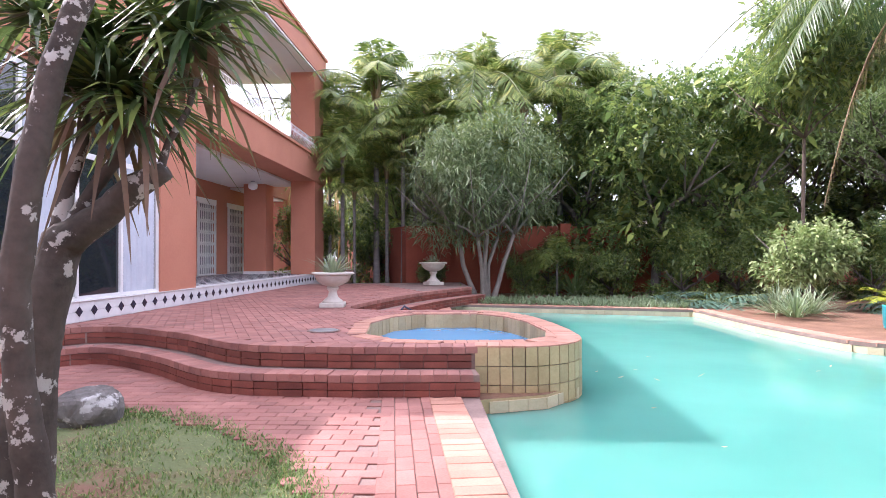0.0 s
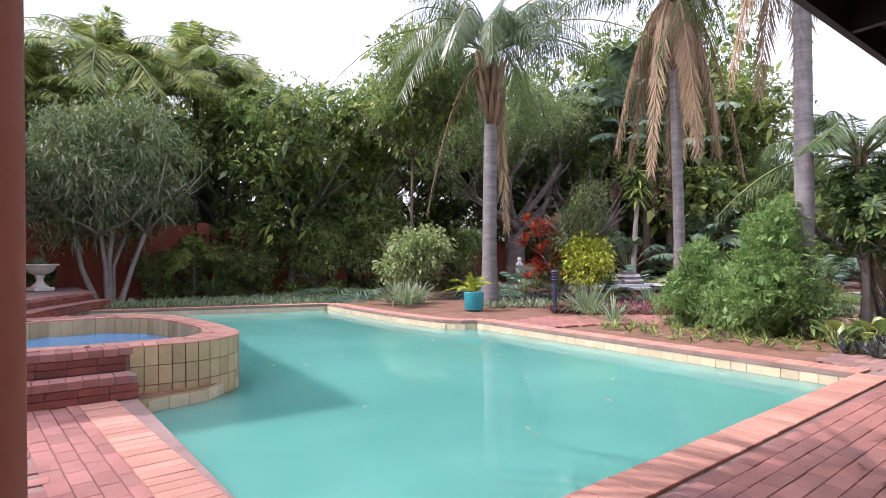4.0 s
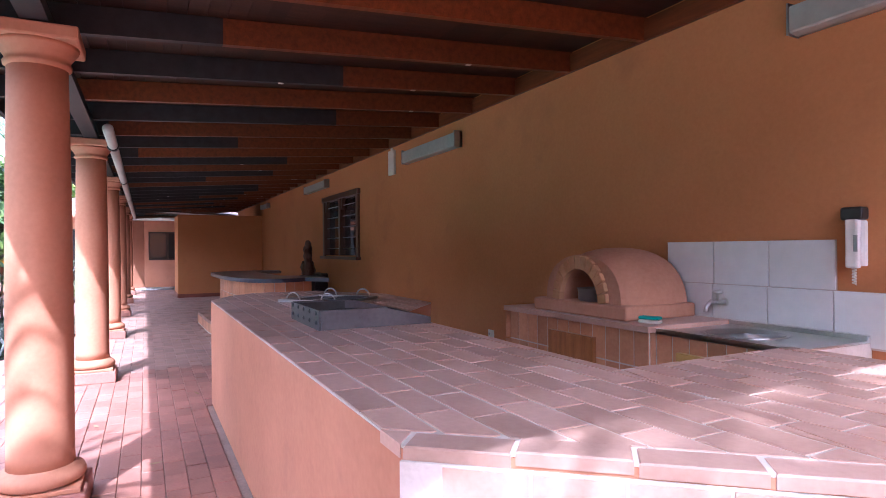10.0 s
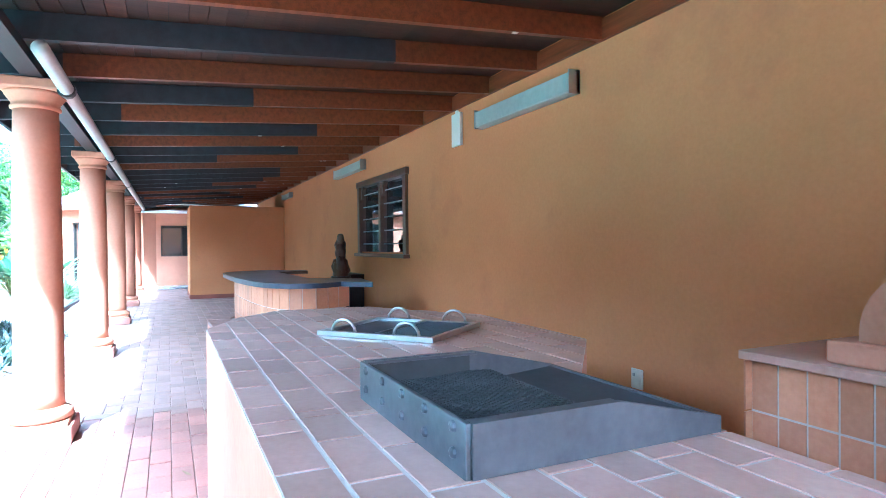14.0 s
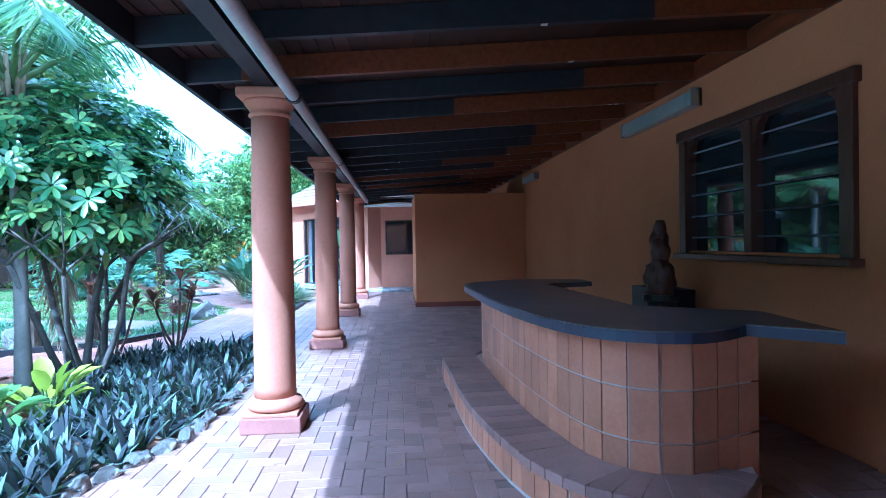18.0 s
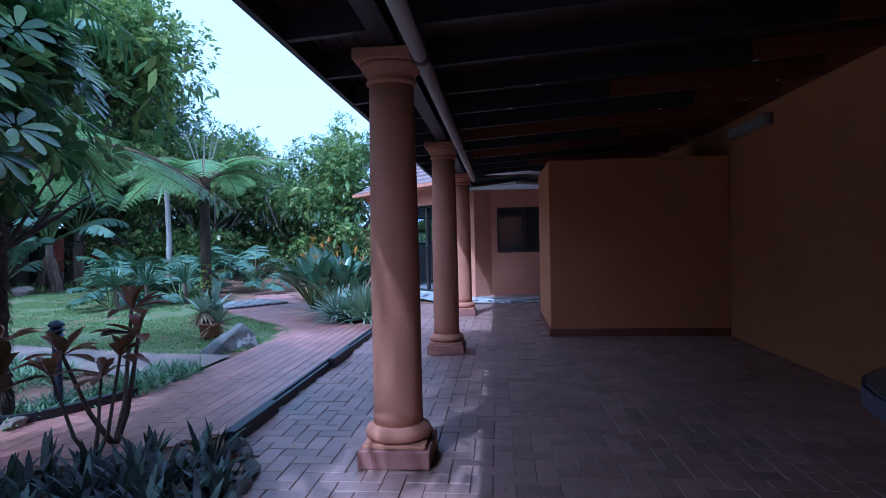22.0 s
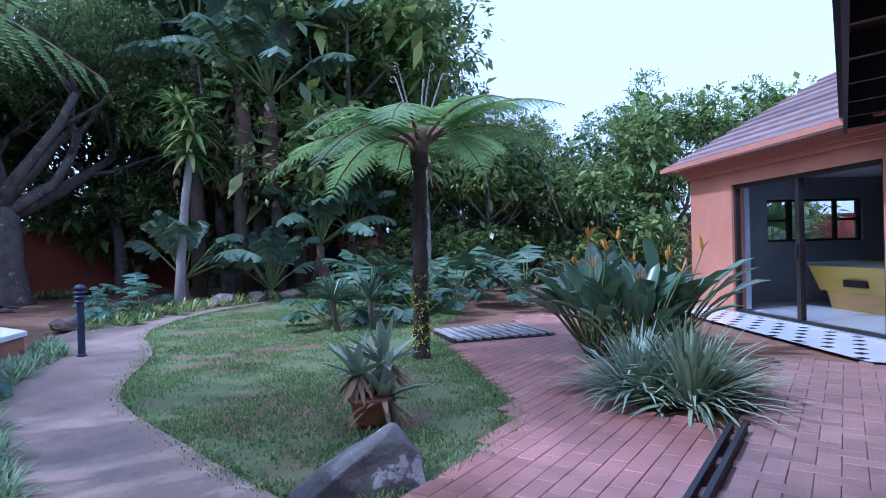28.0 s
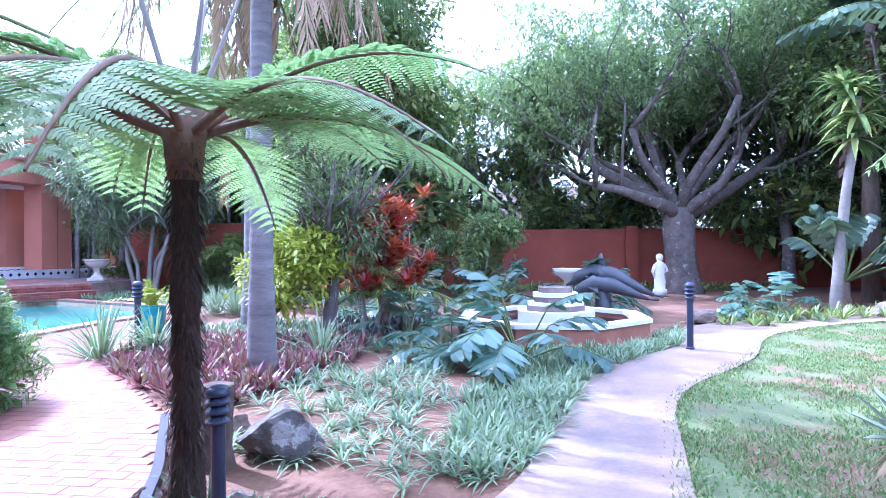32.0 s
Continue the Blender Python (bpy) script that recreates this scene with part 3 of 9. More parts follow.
M["black"] = mottled("black_fitting", (0.012, 0.012, 0.013), (0.03, 0.03, 0.032), 0.4, 3, 30, 0.1, 0.001)
M["teal"] = mottled("teal_sponge", (0.01, 0.22, 0.2), (0.02, 0.32, 0.29), 0.9, 6, 50, 0.5, 0.004)
M["glass"] = glass("window_glass", (0.85, 0.88, 0.9))
M["mirrorglass"], _nt, _b = material("dark_reflecting_glass", 0.03)
_b.inputs["Base Color"].default_value = (0.02, 0.025, 0.03, 1)
_b.inputs["Specular IOR Level"].default_value = 0.8


def water(name, col, deep, turbid=0.0):
    m, nt, b = material(name, 0.03)
    c = noise_tex(nt, 0.35, 3)
    nt.links.new(ramp(nt, c, [(0.35, deep), (0.7, col)]), b.inputs["Base Color"])
    b.inputs["IOR"].default_value = 1.33
    if turbid:
        b.inputs["Subsurface Weight"].default_value = 1.0
        b.inputs["Subsurface Radius"].default_value = (0.6, 1.0, 1.0)
        b.inputs["Subsurface Scale"].default_value = turbid
    n1 = noise_tex(nt, 1.6, 2)
    bump(nt, b, n1, 0.06, 0.05)
    return m


M["pool"] = water("cloudy_turquoise_pool_water", (0.12, 0.37, 0.30), (0.085, 0.29, 0.235), 1.3)
M["spa"] = water("blue_spa_water", (0.08, 0.32, 0.55), (0.06, 0.26, 0.5))
M["pond"] = water("dark_pond_water", (0.02, 0.03, 0.035), (0.012, 0.018, 0.02))


# ---------- plan ----------
COLUMN_X = [-0.60, 2.96, 6.26, 9.57, 12.87, 16.17, 19.47]
COLUMN_Y = 0.47
WALL_Y = -3.1
TERRACE = 0.42
WATER = -0.17
POOL = smooth_line([(6.92, 2.02), (7.05, 3.7), (7.3, 6.2), (7.5, 8.25)], 3) + [(7.48, 8.55), (7.2, 8.75), (7.02, 9.1)] + smooth_line([(7.0, 9.6), (7.05, 11.5), (7.35, 14.0)], 3) + [(7.3, 14.3), (1.9, 16.6), (1.5, 16.4), (1.35, 13.0), (1.45, 10.4), (1.9, 9.6), (2.1, 8.4), (2.12, 7.2), (1.95, 6.6), (1.5, 6.2), (0.82, 6.06), (0.62, 2.02)]


def inside(px_, py_, poly):
    """Which of the points lie inside a flat outline."""
    px_, py_ = np.asarray(px_), np.asarray(py_)
    r = np.zeros(px_.shape, dtype=bool)
    n = len(poly)
    for i in range(n):
        (x0, y0), (x1, y1) = poly[i], poly[(i + 1) % n]
        if y0 == y1:
            continue
        r ^= ((y0 > py_) != (y1 > py_)) & (px_ < (x1 - x0) * (py_ - y0) / (y1 - y0) + x0)
    return r


def sheet(name, outlines, z, mat, label, category="ground", kind="structure"):
    """A flat sheet over the first outline, with holes at the others."""
    bm = bmesh.new()
    es = []
    for o in outlines:
        vs = [bm.verts.new((x, y, z)) for x, y in o]
        es += [bm.edges.new((vs[i], vs[(i + 1) % len(vs)])) for i in range(len(vs))]
    bmesh.ops.triangle_fill(bm, use_beauty=True, edges=es)
    for f in bm.faces:
        if f.normal.z < 0:
            f.normal_flip()
    return tagged(part(name, bm, mat), label, category, "", kind)


def pieces(name, centres, angles, size, mat, parent=None, gap=0.005, jitter=0.0015, rng=None, base=0.0):
    """Bevel-topped blocks in one mesh: centres (x, y, top z), one angle each, size (length, width, height)."""
    rng = rng or np.random.default_rng(3)
    l, w, h = size[0] - gap, size[1] - gap, size[2]
    b = 0.004
    t = np.array([(-l / 2, -w / 2, -h), (l / 2, -w / 2, -h), (l / 2, w / 2, -h), (-l / 2, w / 2, -h), (-l / 2, -w / 2, -b), (l / 2, -w / 2, -b), (l / 2, w / 2, -b), (-l / 2, w / 2, -b),
                  (-l / 2 + b, -w / 2 + b, 0), (l / 2 - b, -w / 2 + b, 0), (l / 2 - b, w / 2 - b, 0), (-l / 2 + b, w / 2 - b, 0)])
    f = [(8, 9, 10, 11)]
    for i in range(4):
        j = (i + 1) % 4
        f += [(i, j, j + 4, i + 4), (i + 4, j + 4, j + 8, i + 8)]
    c = np.asarray(centres, dtype=float)
    n = len(c)
    a = np.broadcast_to(angles, n)
    ca, sa = np.cos(a)[:, None], np.sin(a)[:, None]
    x = t[None, :, 0] * ca - t[None, :, 1] * sa
    y = t[None, :, 0] * sa + t[None, :, 1] * ca
    tilt = rng.normal(0, jitter * 3, (n, 2))
    z = np.broadcast_to(t[None, :, 2], x.shape) + x * tilt[:, :1] + y * tilt[:, 1:] + rng.normal(0, jitter, n)[:, None]
    v = np.stack([x + c[:, :1], y + c[:, 1:2], z + c[:, 2:3]], 2).reshape(-1, 3)
    fa = (np.array(f)[None] + (np.arange(n) * 12)[:, None, None]).reshape(-1, 4)
    return mesh_from(name, v, fa, mat, parent, smooth=False)


def brick_grid(x0, x1, y0, y1, length=0.24, width=0.12, pattern="run", along="x"):
    """Centres and angles of bricks over a rectangle."""
    c, a = [], []
    if pattern == "run":
        for j in range(int((y1 - y0) / width) + 1):
            off = (j % 2) * length / 2
            for i in range(int((x1 - x0) / length) + 2):
                c.append((x0 + i * length + off - length / 2, y0 + (j + 0.5) * width))
                a.append(0.0)
    else:
        u = width
        for i in range(int((x1 - x0) / u) + 4):
            for j in range(int((y1 - y0) / u) + 4):
                k = (i - j) % 4
                if k == 0:
                    c.append((x0 + (i + 1) * u, y0 + (j + 0.5) * u))
                    a.append(0.0)
                elif k == 2:
                    c.append((x0 + (i + 0.5) * u, y0 + (j) * u))
                    a.append(math.pi / 2)
    c, a = np.array(c), np.array(a)
    k = (c[:, 0] > x0) & (c[:, 0] < x1) & (c[:, 1] > y0) & (c[:, 1] < y1)
    return c[k], a[k]


def turn(c, a, angle, pivot):
    ca, sa = math.cos(angle), math.sin(angle)
    d = c - np.array(pivot)
    return np.stack([d[:, 0] * ca - d[:, 1] * sa + pivot[0], d[:, 0] * sa + d[:, 1] * ca + pivot[1]], 1), a + angle


# ---------- ground ----------
BIG = [(-400, -400), (400, -400), (400, 400), (-400, 400)]
sheet("ground", [BIG, POOL], -0.035, M["soil"], "red-brown garden soil with leaf litter")
bm = bmesh.new()
n = len(POOL)
lo = [bm.verts.new((x, y, -1.3)) for x, y in POOL]
hi = [bm.verts.new((x, y, -0.036)) for x, y in POOL]
for i in range(n):
    bm.faces.new((lo[(i + 1) % n], lo[i], hi[i], hi[(i + 1) % n]))
structure("pool_shell", bm, M["pooltile"], "sandstone-tiled wall of the swimming pool", "swimming pool")
sheet("pool_floor", [POOL], -1.3, M["pooltile"], "pale floor of the swimming pool", "swimming pool")
structure("pool_water", prism(bmesh.new(), POOL, -1.28, WATER), M["pool"], "cloudy turquoise water of the swimming pool", "water")

LAWN_A = smooth_line([(-0.35, 2.2), (-0.3, 3.2), (-0.55, 4.05), (-0.95, 4.8), (-1.85, 5.6), (-2.7, 6.1), (-4.2, 6.6), (-6.5, 7.2)], 4) + [(-9, 7.0), (-9, 1.6), (-0.4, 1.6)]
LAWN_B = smooth_line([(16.15, 3.6), (16.3, 4.6), (16.8, 6.5), (18.0, 8.2), (19.4, 10.6), (22.0, 12.3), (25.5, 12.6), (26.5, 9.5), (23.6, 7.2), (21.2, 6.3), (20.2, 5.2), (18.9, 3.9), (17.85, 3.05), (16.6, 3.0)], 5, True)
PATH_C = smooth_line([(14.6, 3.05), (15.2, 4.2), (15.55, 5.4), (16.1, 7.5), (17.6, 9.4), (18.4, 11.5), (21.5, 13.6), (26, 14.6)], 5) + smooth_line([(26, 13.2), (22.0, 12.35), (19.4, 10.6), (18.15, 8.35), (16.8, 6.5), (16.3, 4.6), (16.0, 3.0)], 5)
sheet("lawn", [LAWN_A], -0.012, M["lawn"], "patchy green lawn beside the brick paving", "lawn")
sheet("lawn_garden", [LAWN_B], -0.029, M["lawn"], "patchy green lawn with bare red soil", "lawn")
sheet("path_concrete", [PATH_C], -0.004, M["concrete"], "stained grey-pink concrete garden path", "path")

# mortar beds under the bricks
PAVE_POOL = [(-0.3, 1.35), (8.3, 1.35), (8.1, 3.0), (7.6, 2.75), (7.62, 1.98), (0.62, 2.02)]
APRON = smooth_line([(-0.35, 1.3), (-0.3, 3.2), (-0.55, 4.05), (-0.95, 4.8), (-1.85, 5.6), (-2.7, 6.1), (-4.6, 6.9)], 4) + [(-4.6, 9.5), (0.82, 9.5), (0.82, 6.06), (0.62, 2.02), (0.62, 1.3)]
sheet("paving_bed", [[(-6, WALL_Y), (21.2, WALL_Y), (21.2, 1.62), (13.3, 1.62), (12.5, 1.28), (9.6, 1.0), (8.25, 1.55), (8.3, 2.6), (7.5, 2.62), (7.5, 2.02), (0.62, 2.02), (0.6, 1.25), (-6, 1.25)]], -0.012, M["mortar"], "dark sandy joints under the veranda bricks", "pavement")
sheet("apron_bed", [APRON], -0.01, M["mortar"], "dark sandy joints under the poolside bricks", "pavement")
PATH_B = [(13.3, 1.70)] + [(18.35, 1.70), (18.6, 2.5), (19.35, 2.62), (20.6, 3.4), (22.1, 4.3), (23.8, 5.1), (23.4, 5.9), (21.9, 5.1), (21.2, 4.9), (20.4, 5.25), (19.0, 3.9), (17.85, 3.02), (16.2, 2.95), (14.6, 3.0), (13.5, 3.35), (13.05, 4.1), (12.4, 5.2), (11.75, 6.0), (10.9, 7.0), (10.0, 7.7), (8.6, 8.2), (7.9, 8.0), (7.75, 6.9), (8.8, 6.6), (10.0, 5.7), (11.0, 4.6), (11.9, 3.3), (12.6, 2.6)]
sheet("brick_path_bed", [PATH_B], -0.012, M["mortar"], "sandy joints under the brick garden path", "path")

# pool coping
bm = bmesh.new()
cop = POOL[:-6] + [(2.1, 9.0)]
near = [(0.62, 6.0), (0.62, 2.02), (6.92, 2.02)]
structure("pool_rim", sweep_rect(sweep_rect(bm, POOL[:POOL.index((1.45, 10.4)) + 1], 0.02, 0.30, -0.06, 0.0), near, 0.02, 0.28, -0.06, 0.0), M["mortar"], "joints under the brick pool coping", "pool coping")


def along(pts, step):
    """Evenly spaced points and directions along a flat line."""
    P = np.array(pts)
    d = np.linalg.norm(np.diff(P, axis=0), axis=1)
    s = np.concatenate([[0], np.cumsum(d)])
    q = np.arange(step / 2, s[-1], step)
    p = np.stack([np.interp(q, s, P[:, k]) for k in (0, 1)], 1)
    e = 0.02
    t = np.stack([np.interp(q + e, s, P[:, k]) - np.interp(q - e, s, P[:, k]) for k in (0, 1)], 1)
    return p, np.arctan2(t[:, 1], t[:, 0])


coping = tagged(new("pool_coping"), "terracotta brick coping round the pool edge", "pool coping", "", "structure")
for line in (POOL[:POOL.index((1.45, 10.4)) + 1], near):
    p, a = along(line, 0.125)
    q = np.stack([p[:, 0] + np.sin(a) * 0.13, p[:, 1] - np.cos(a) * 0.13, np.full(len(p), 0.012)], 1)
    pieces("coping_bricks", q, a + math.pi / 2, (0.30, 0.125, 0.055), M["coping"], coping)["kind"] = "stuff"
# waterline tiles
wt = tagged(new("waterline"), "sandstone tiles along the pool waterline", "pool tiles", "", "structure")
p, a = along(POOL + [POOL[0]], 0.2)
bmw = bmesh.new()
for (x, y), an in zip(p, a):
    mm = Matrix.Translation((x - math.sin(an) * 0.006, y + math.cos(an) * 0.006, -0.155)) @ Matrix.Rotation(an, 4, "Z")
    bmesh.ops.create_cube(bmw, size=1, matrix=mm @ Matrix.Diagonal((0.194, 0.016, 0.19, 1)))
part("tiles", bmw, M["waterline"], wt)["kind"] = "stuff"

# ---------- terrace, its two steps and the spa ----------
TOP = smooth_line([(-5.6, 7.6), (-4.6, 8.0), (-3.75, 8.62), (-2.55, 7.85), (-1.6, 6.85), (-0.6, 6.52), (0.1, 6.42), (0.82, 6.36)], 6)
MID = smooth_line([(-5.6, 7.2), (-4.5, 7.65), (-3.7, 8.2), (-2.75, 7.55), (-1.75, 6.5), (-0.65, 6.18), (0.1, 6.09), (0.82, 6.04)], 6)
SPA_IN = [(-0.32, 7.45), (0.0, 7.0), (0.5, 6.82), (1.45, 6.78), (1.72, 7.0), (1.85, 7.5), (1.85, 8.5), (1.7, 9.2), (1.3, 9.75), (0.4, 9.8), (0.0, 9.4), (-0.3, 8.6)]
SPA_OUT = [(0.82, 6.36), (1.45, 6.3), (1.9, 6.55), (2.1, 7.1), (2.12, 8.4), (1.95, 9.5), (1.5, 10.2)]
FAR = smooth_line([(1.5, 10.2), (0.5, 10.4), (-0.2, 10.5), (-0.75, 11.0), (-0.6, 12.0), (0.0, 13.6), (0.9, 15.5), (2.3, 17.6)], 5)
terrace_out = SPA_OUT + FAR[1:] + [(2.4, 21.0), (-16, 21.0), (-16, 7.2)] + TOP[:-1]
bm = bmesh.new()
prism(bm, MID + [(0.82, 6.5), (-2, 12), (-5.6, 12)], -0.02, TERRACE / 2 - 0.008)
structure("terrace_step", bm, M["mortar"], "curved lower brick step of the terrace", "step")
sheet("terrace", [terrace_out, SPA_IN], TERRACE - 0.012, M["mortar"], "sandy joints under the terrace bricks", "terrace")
bm = bmesh.new()
n = len(terrace_out)
for i in range(n):
    a, b = terrace_out[i], terrace_out[(i + 1) % n]
    bm.faces.new([bm.verts.new(q) for q in ((*a, -0.6), (*b, -0.6), (*b, TERRACE - 0.013), (*a, TERRACE - 0.013))])
structure("terrace_wall", bm, M["mortar"], "brick face of the raised terrace", "terrace")
bm = bmesh.new()
n = len(SPA_IN)
for i in range(n):
    a, b = SPA_IN[i], SPA_IN[(i + 1) % n]
    bm.faces.new([bm.verts.new(q) for q in ((*b, -0.4), (*a, -0.4), (*a, TERRACE - 0.013), (*b, TERRACE - 0.013))])
structure("spa_basin", bm, M["pooltile"], "sandstone-tiled inside wall of the spa", "spa")
sheet("spa_water", [SPA_IN], 0.2, M["spa"], "blue water in the raised spa", "water")


def wall_tiles(parent, line, z0, rows, w, h, mat, out=0.008, thick=0.016, name="tile", gap=0.008):
    p, a = along(line, w)
    b = bmesh.new()
    for (x, y), an in zip(p, a):
        for r in range(rows):
            mm = Matrix.Translation((x + math.sin(an) * out, y - math.cos(an) * out, z0 + (r + 0.5) * h)) @ Matrix.Rotation(an, 4, "Z")
            bmesh.ops.create_cube(b, size=1, matrix=mm @ Matrix.Diagonal((w - gap, thick, h - gap, 1)))
    ob = part(name, b, mat, parent)
    ob["kind"] = "stuff"
    return ob


spa = tagged(new("spa"), "raised spa clad in upright sandstone tiles with brick coping", "spa", "", "structure")
wall_tiles(spa, smooth_line(SPA_OUT, 5), -0.34, 4, 0.125, 0.19, M["pooltile"])
wall_tiles(spa, SPA_IN[::-1] + [SPA_IN[-1]], 0.1, 1, 0.14, 0.31, M["pooltile"], 0.006)
p, a = along(smooth_line(SPA_OUT, 5), 0.125)
pieces("coping_brick", np.stack([p[:, 0] - np.sin(a) * 0.12, p[:, 1] + np.cos(a) * 0.12, np.full(len(p), TERRACE + 0.012)], 1), a + math.pi / 2, (0.27, 0.125, 0.05), M["coping"], spa)["kind"] = "stuff"
p, a = along(SPA_IN + [SPA_IN[0]], 0.125)
pieces("inner_coping", np.stack([p[:, 0] + np.sin(a) * 0.1, p[:, 1] - np.cos(a) * 0.1, np.full(len(p), TERRACE + 0.006)], 1), a + math.pi / 2, (0.22, 0.125, 0.05), M["coping"], spa)["kind"] = "stuff"

# step edges: header bricks on top, stretcher courses below
steps = tagged(new("steps"), "two curved red brick steps up to the terrace", "steps", "", "structure")
for line, z in ((TOP, TERRACE), (MID, TERRACE / 2)):
    p, a = along(line, 0.125)
    pieces("nosing_brick", np.stack([p[:, 0] - np.sin(a) * 0.10, p[:, 1] + np.cos(a) * 0.10, np.full(len(p), z + 0.004)], 1), a + math.pi / 2, (0.24, 0.125, 0.07), M["brick"], steps)["kind"] = "stuff"
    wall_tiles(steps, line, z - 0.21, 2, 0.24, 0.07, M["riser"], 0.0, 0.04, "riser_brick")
p, a = along(FAR, 0.125)
pieces("far_nosing", np.stack([p[:, 0] - np.sin(a) * 0.10, p[:, 1] + np.cos(a) * 0.10, np.full(len(p), TERRACE + 0.004)], 1), a + math.pi / 2, (0.24, 0.125, 0.07), M["brick"], steps)["kind"] = "stuff"
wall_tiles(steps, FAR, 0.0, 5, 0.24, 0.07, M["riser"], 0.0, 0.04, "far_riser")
far_low = [(x + 0.38, y - 0.15) for x, y in FAR[3:]]
bm = bmesh.new()
sweep_rect(bm, far_low, 0.4, 0.0, -0.03, TERRACE / 2)
part("far_step", bm, M["mortar"], steps)
p, a = along(far_low, 0.125)
pieces("far_step_brick", np.stack([p[:, 0] - np.sin(a) * 0.12, p[:, 1] + np.cos(a) * 0.12, np.full(len(p), TERRACE / 2 + 0.006)], 1), a + math.pi / 2, (0.26, 0.125, 0.07), M["brick"], steps)["kind"] = "stuff"
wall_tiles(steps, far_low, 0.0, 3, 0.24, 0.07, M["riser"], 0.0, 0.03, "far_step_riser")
sheet("poolside_far", [[(1.3, 9.9), (1.4, 13.0), (1.5, 16.5), (2.3, 17.7), (0.9, 15.5), (-0.1, 13.4), (-0.75, 11.0), (-0.1, 10.3)]], -0.006, M["brick"], "brick paving at the far side of the pool", "pavement")

# ---------- boundary walls ----------
def wall_run(name, pts, z1, thick, mat, label):
    bm = bmesh.new()
    sweep_rect(bm, pts, 0.0, thick, -0.3, z1)
    sweep_rect(bm, pts, 0.04, thick + 0.04, z1, z1 + 0.07)
    return structure(name, bm, mat, label, "wall")


wall_run("wall_north", [(40, 22.6), (14.6, 22.4)], 2.0, 0.22, M["boundary"], "terracotta-red plastered boundary wall with coping")
wall_run("wall_north_tall", [(14.6, 21.6), (0.5, 21.9), (-2.3, 30.5)], 2.35, 0.22, M["boundary"], "tall terracotta-red plastered boundary wall")
wall_run("wall_east", [(42, -30), (40, 22.6)], 2.0, 0.22, M["boundary"], "terracotta-red plastered boundary wall")
bm = bmesh.new()
for x in (1.9, 6.3, 11, 14.6):
    box(bm, x - 0.2, 21.45, -0.2, x + 0.2, 21.9, 2.5)
for x in (19.5, 25, 30.5):
    box(bm, x - 0.2, 22.2, -0.2, x + 0.2, 22.6, 2.15)
structure("wall_piers", bm, M["boundary"], "piers of the red boundary wall", "wall")


# ---------- veranda ----------
RX0, RX1 = -0.86, 22.46
def under(y):
    """Underside of the rafters: falls from the wall to the eave."""
    return 2.72 - (y - WALL_Y) * 0.066


WIN = (8.48, 10.45, 1.2, 2.2)
bm = boxes((-6, WALL_Y - 0.22, -0.3, WIN[0], WALL_Y, 3.1), (WIN[1], WALL_Y - 0.22, -0.3, 22.4, WALL_Y, 3.1), (WIN[0], WALL_Y - 0.22, -0.3, WIN[1], WALL_Y, WIN[2]), (WIN[0], WALL_Y - 0.22, WIN[3], WIN[1], WALL_Y, 3.1))
structure("wall_veranda", bm, M["wall"], "long ochre-terracotta plastered veranda wall", "wall")
structure("wall_behind_window", boxes((8.2, WALL_Y - 1.6, 0.2, 10.8, WALL_Y - 1.5, 3.1), (8.2, WALL_Y - 1.6, 0.2, 8.3, WALL_Y - 0.23, 3.1), (10.7, WALL_Y - 1.6, 0.2, 10.8, WALL_Y - 0.23, 3.1), (8.2, WALL_Y - 1.6, 2.9, 10.8, WALL_Y - 0.23, 3.1)), M["gloom_grey"], "room behind the barred window, its gloom in the wall colour", "wall")
structure("wall_west", boxes((-6.2, WALL_Y - 0.22, -0.3, -6.0, 0.3, 3.1)), M["wall"], "end wall of the veranda", "wall")

# ceiling planks above the rafters: one mesh
bm = bmesh.new()
k = 0
y = WALL_Y
while y < 1.05:
    y1 = min(y + 0.11, 1.05)
    z = under(y) + 0.16
    box(bm, RX0, y + 0.002, z, RX1, y1 - 0.002, z + 0.018)
    y = y1
structure("ceiling", bm, M["plank"], "brown plank ceiling of the veranda roof", "ceiling")
bm = bmesh.new()
vs = [bm.verts.new(q) for q in ((RX0 - 0.1, WALL_Y - 0.3, 3.02), (RX1 + 0.1, WALL_Y - 0.3, 3.02), (RX1 + 0.02, 1.1, 2.64), (RX0 - 0.1, 1.1, 2.64), (RX0 - 0.1, WALL_Y - 0.3, 3.1), (RX1 + 0.1, WALL_Y - 0.3, 3.1), (RX1 + 0.02, 1.1, 2.7), (RX0 - 0.1, 1.1, 2.7))]
for f in ((0, 1, 2, 3), (7, 6, 5, 4), (0, 4, 5, 1), (1, 5, 6, 2), (2, 6, 7, 3), (3, 7, 4, 0)):
    bm.faces.new([vs[i] for i in f])
structure("roof", bm, M["roofdark"], "dark sheet roof over the veranda", "roof")
structure("fascia", boxes((RX0, 1.02, 2.44, RX1, 1.06, 2.635)), M["timber_dark"], "black-painted timber fascia board at the eave", "trim")
structure("wall_plate", boxes((RX0, 0.40, 2.42, RX1, 0.52, 2.485)), M["timber_dark"], "black timber beam over the columns", "beam")

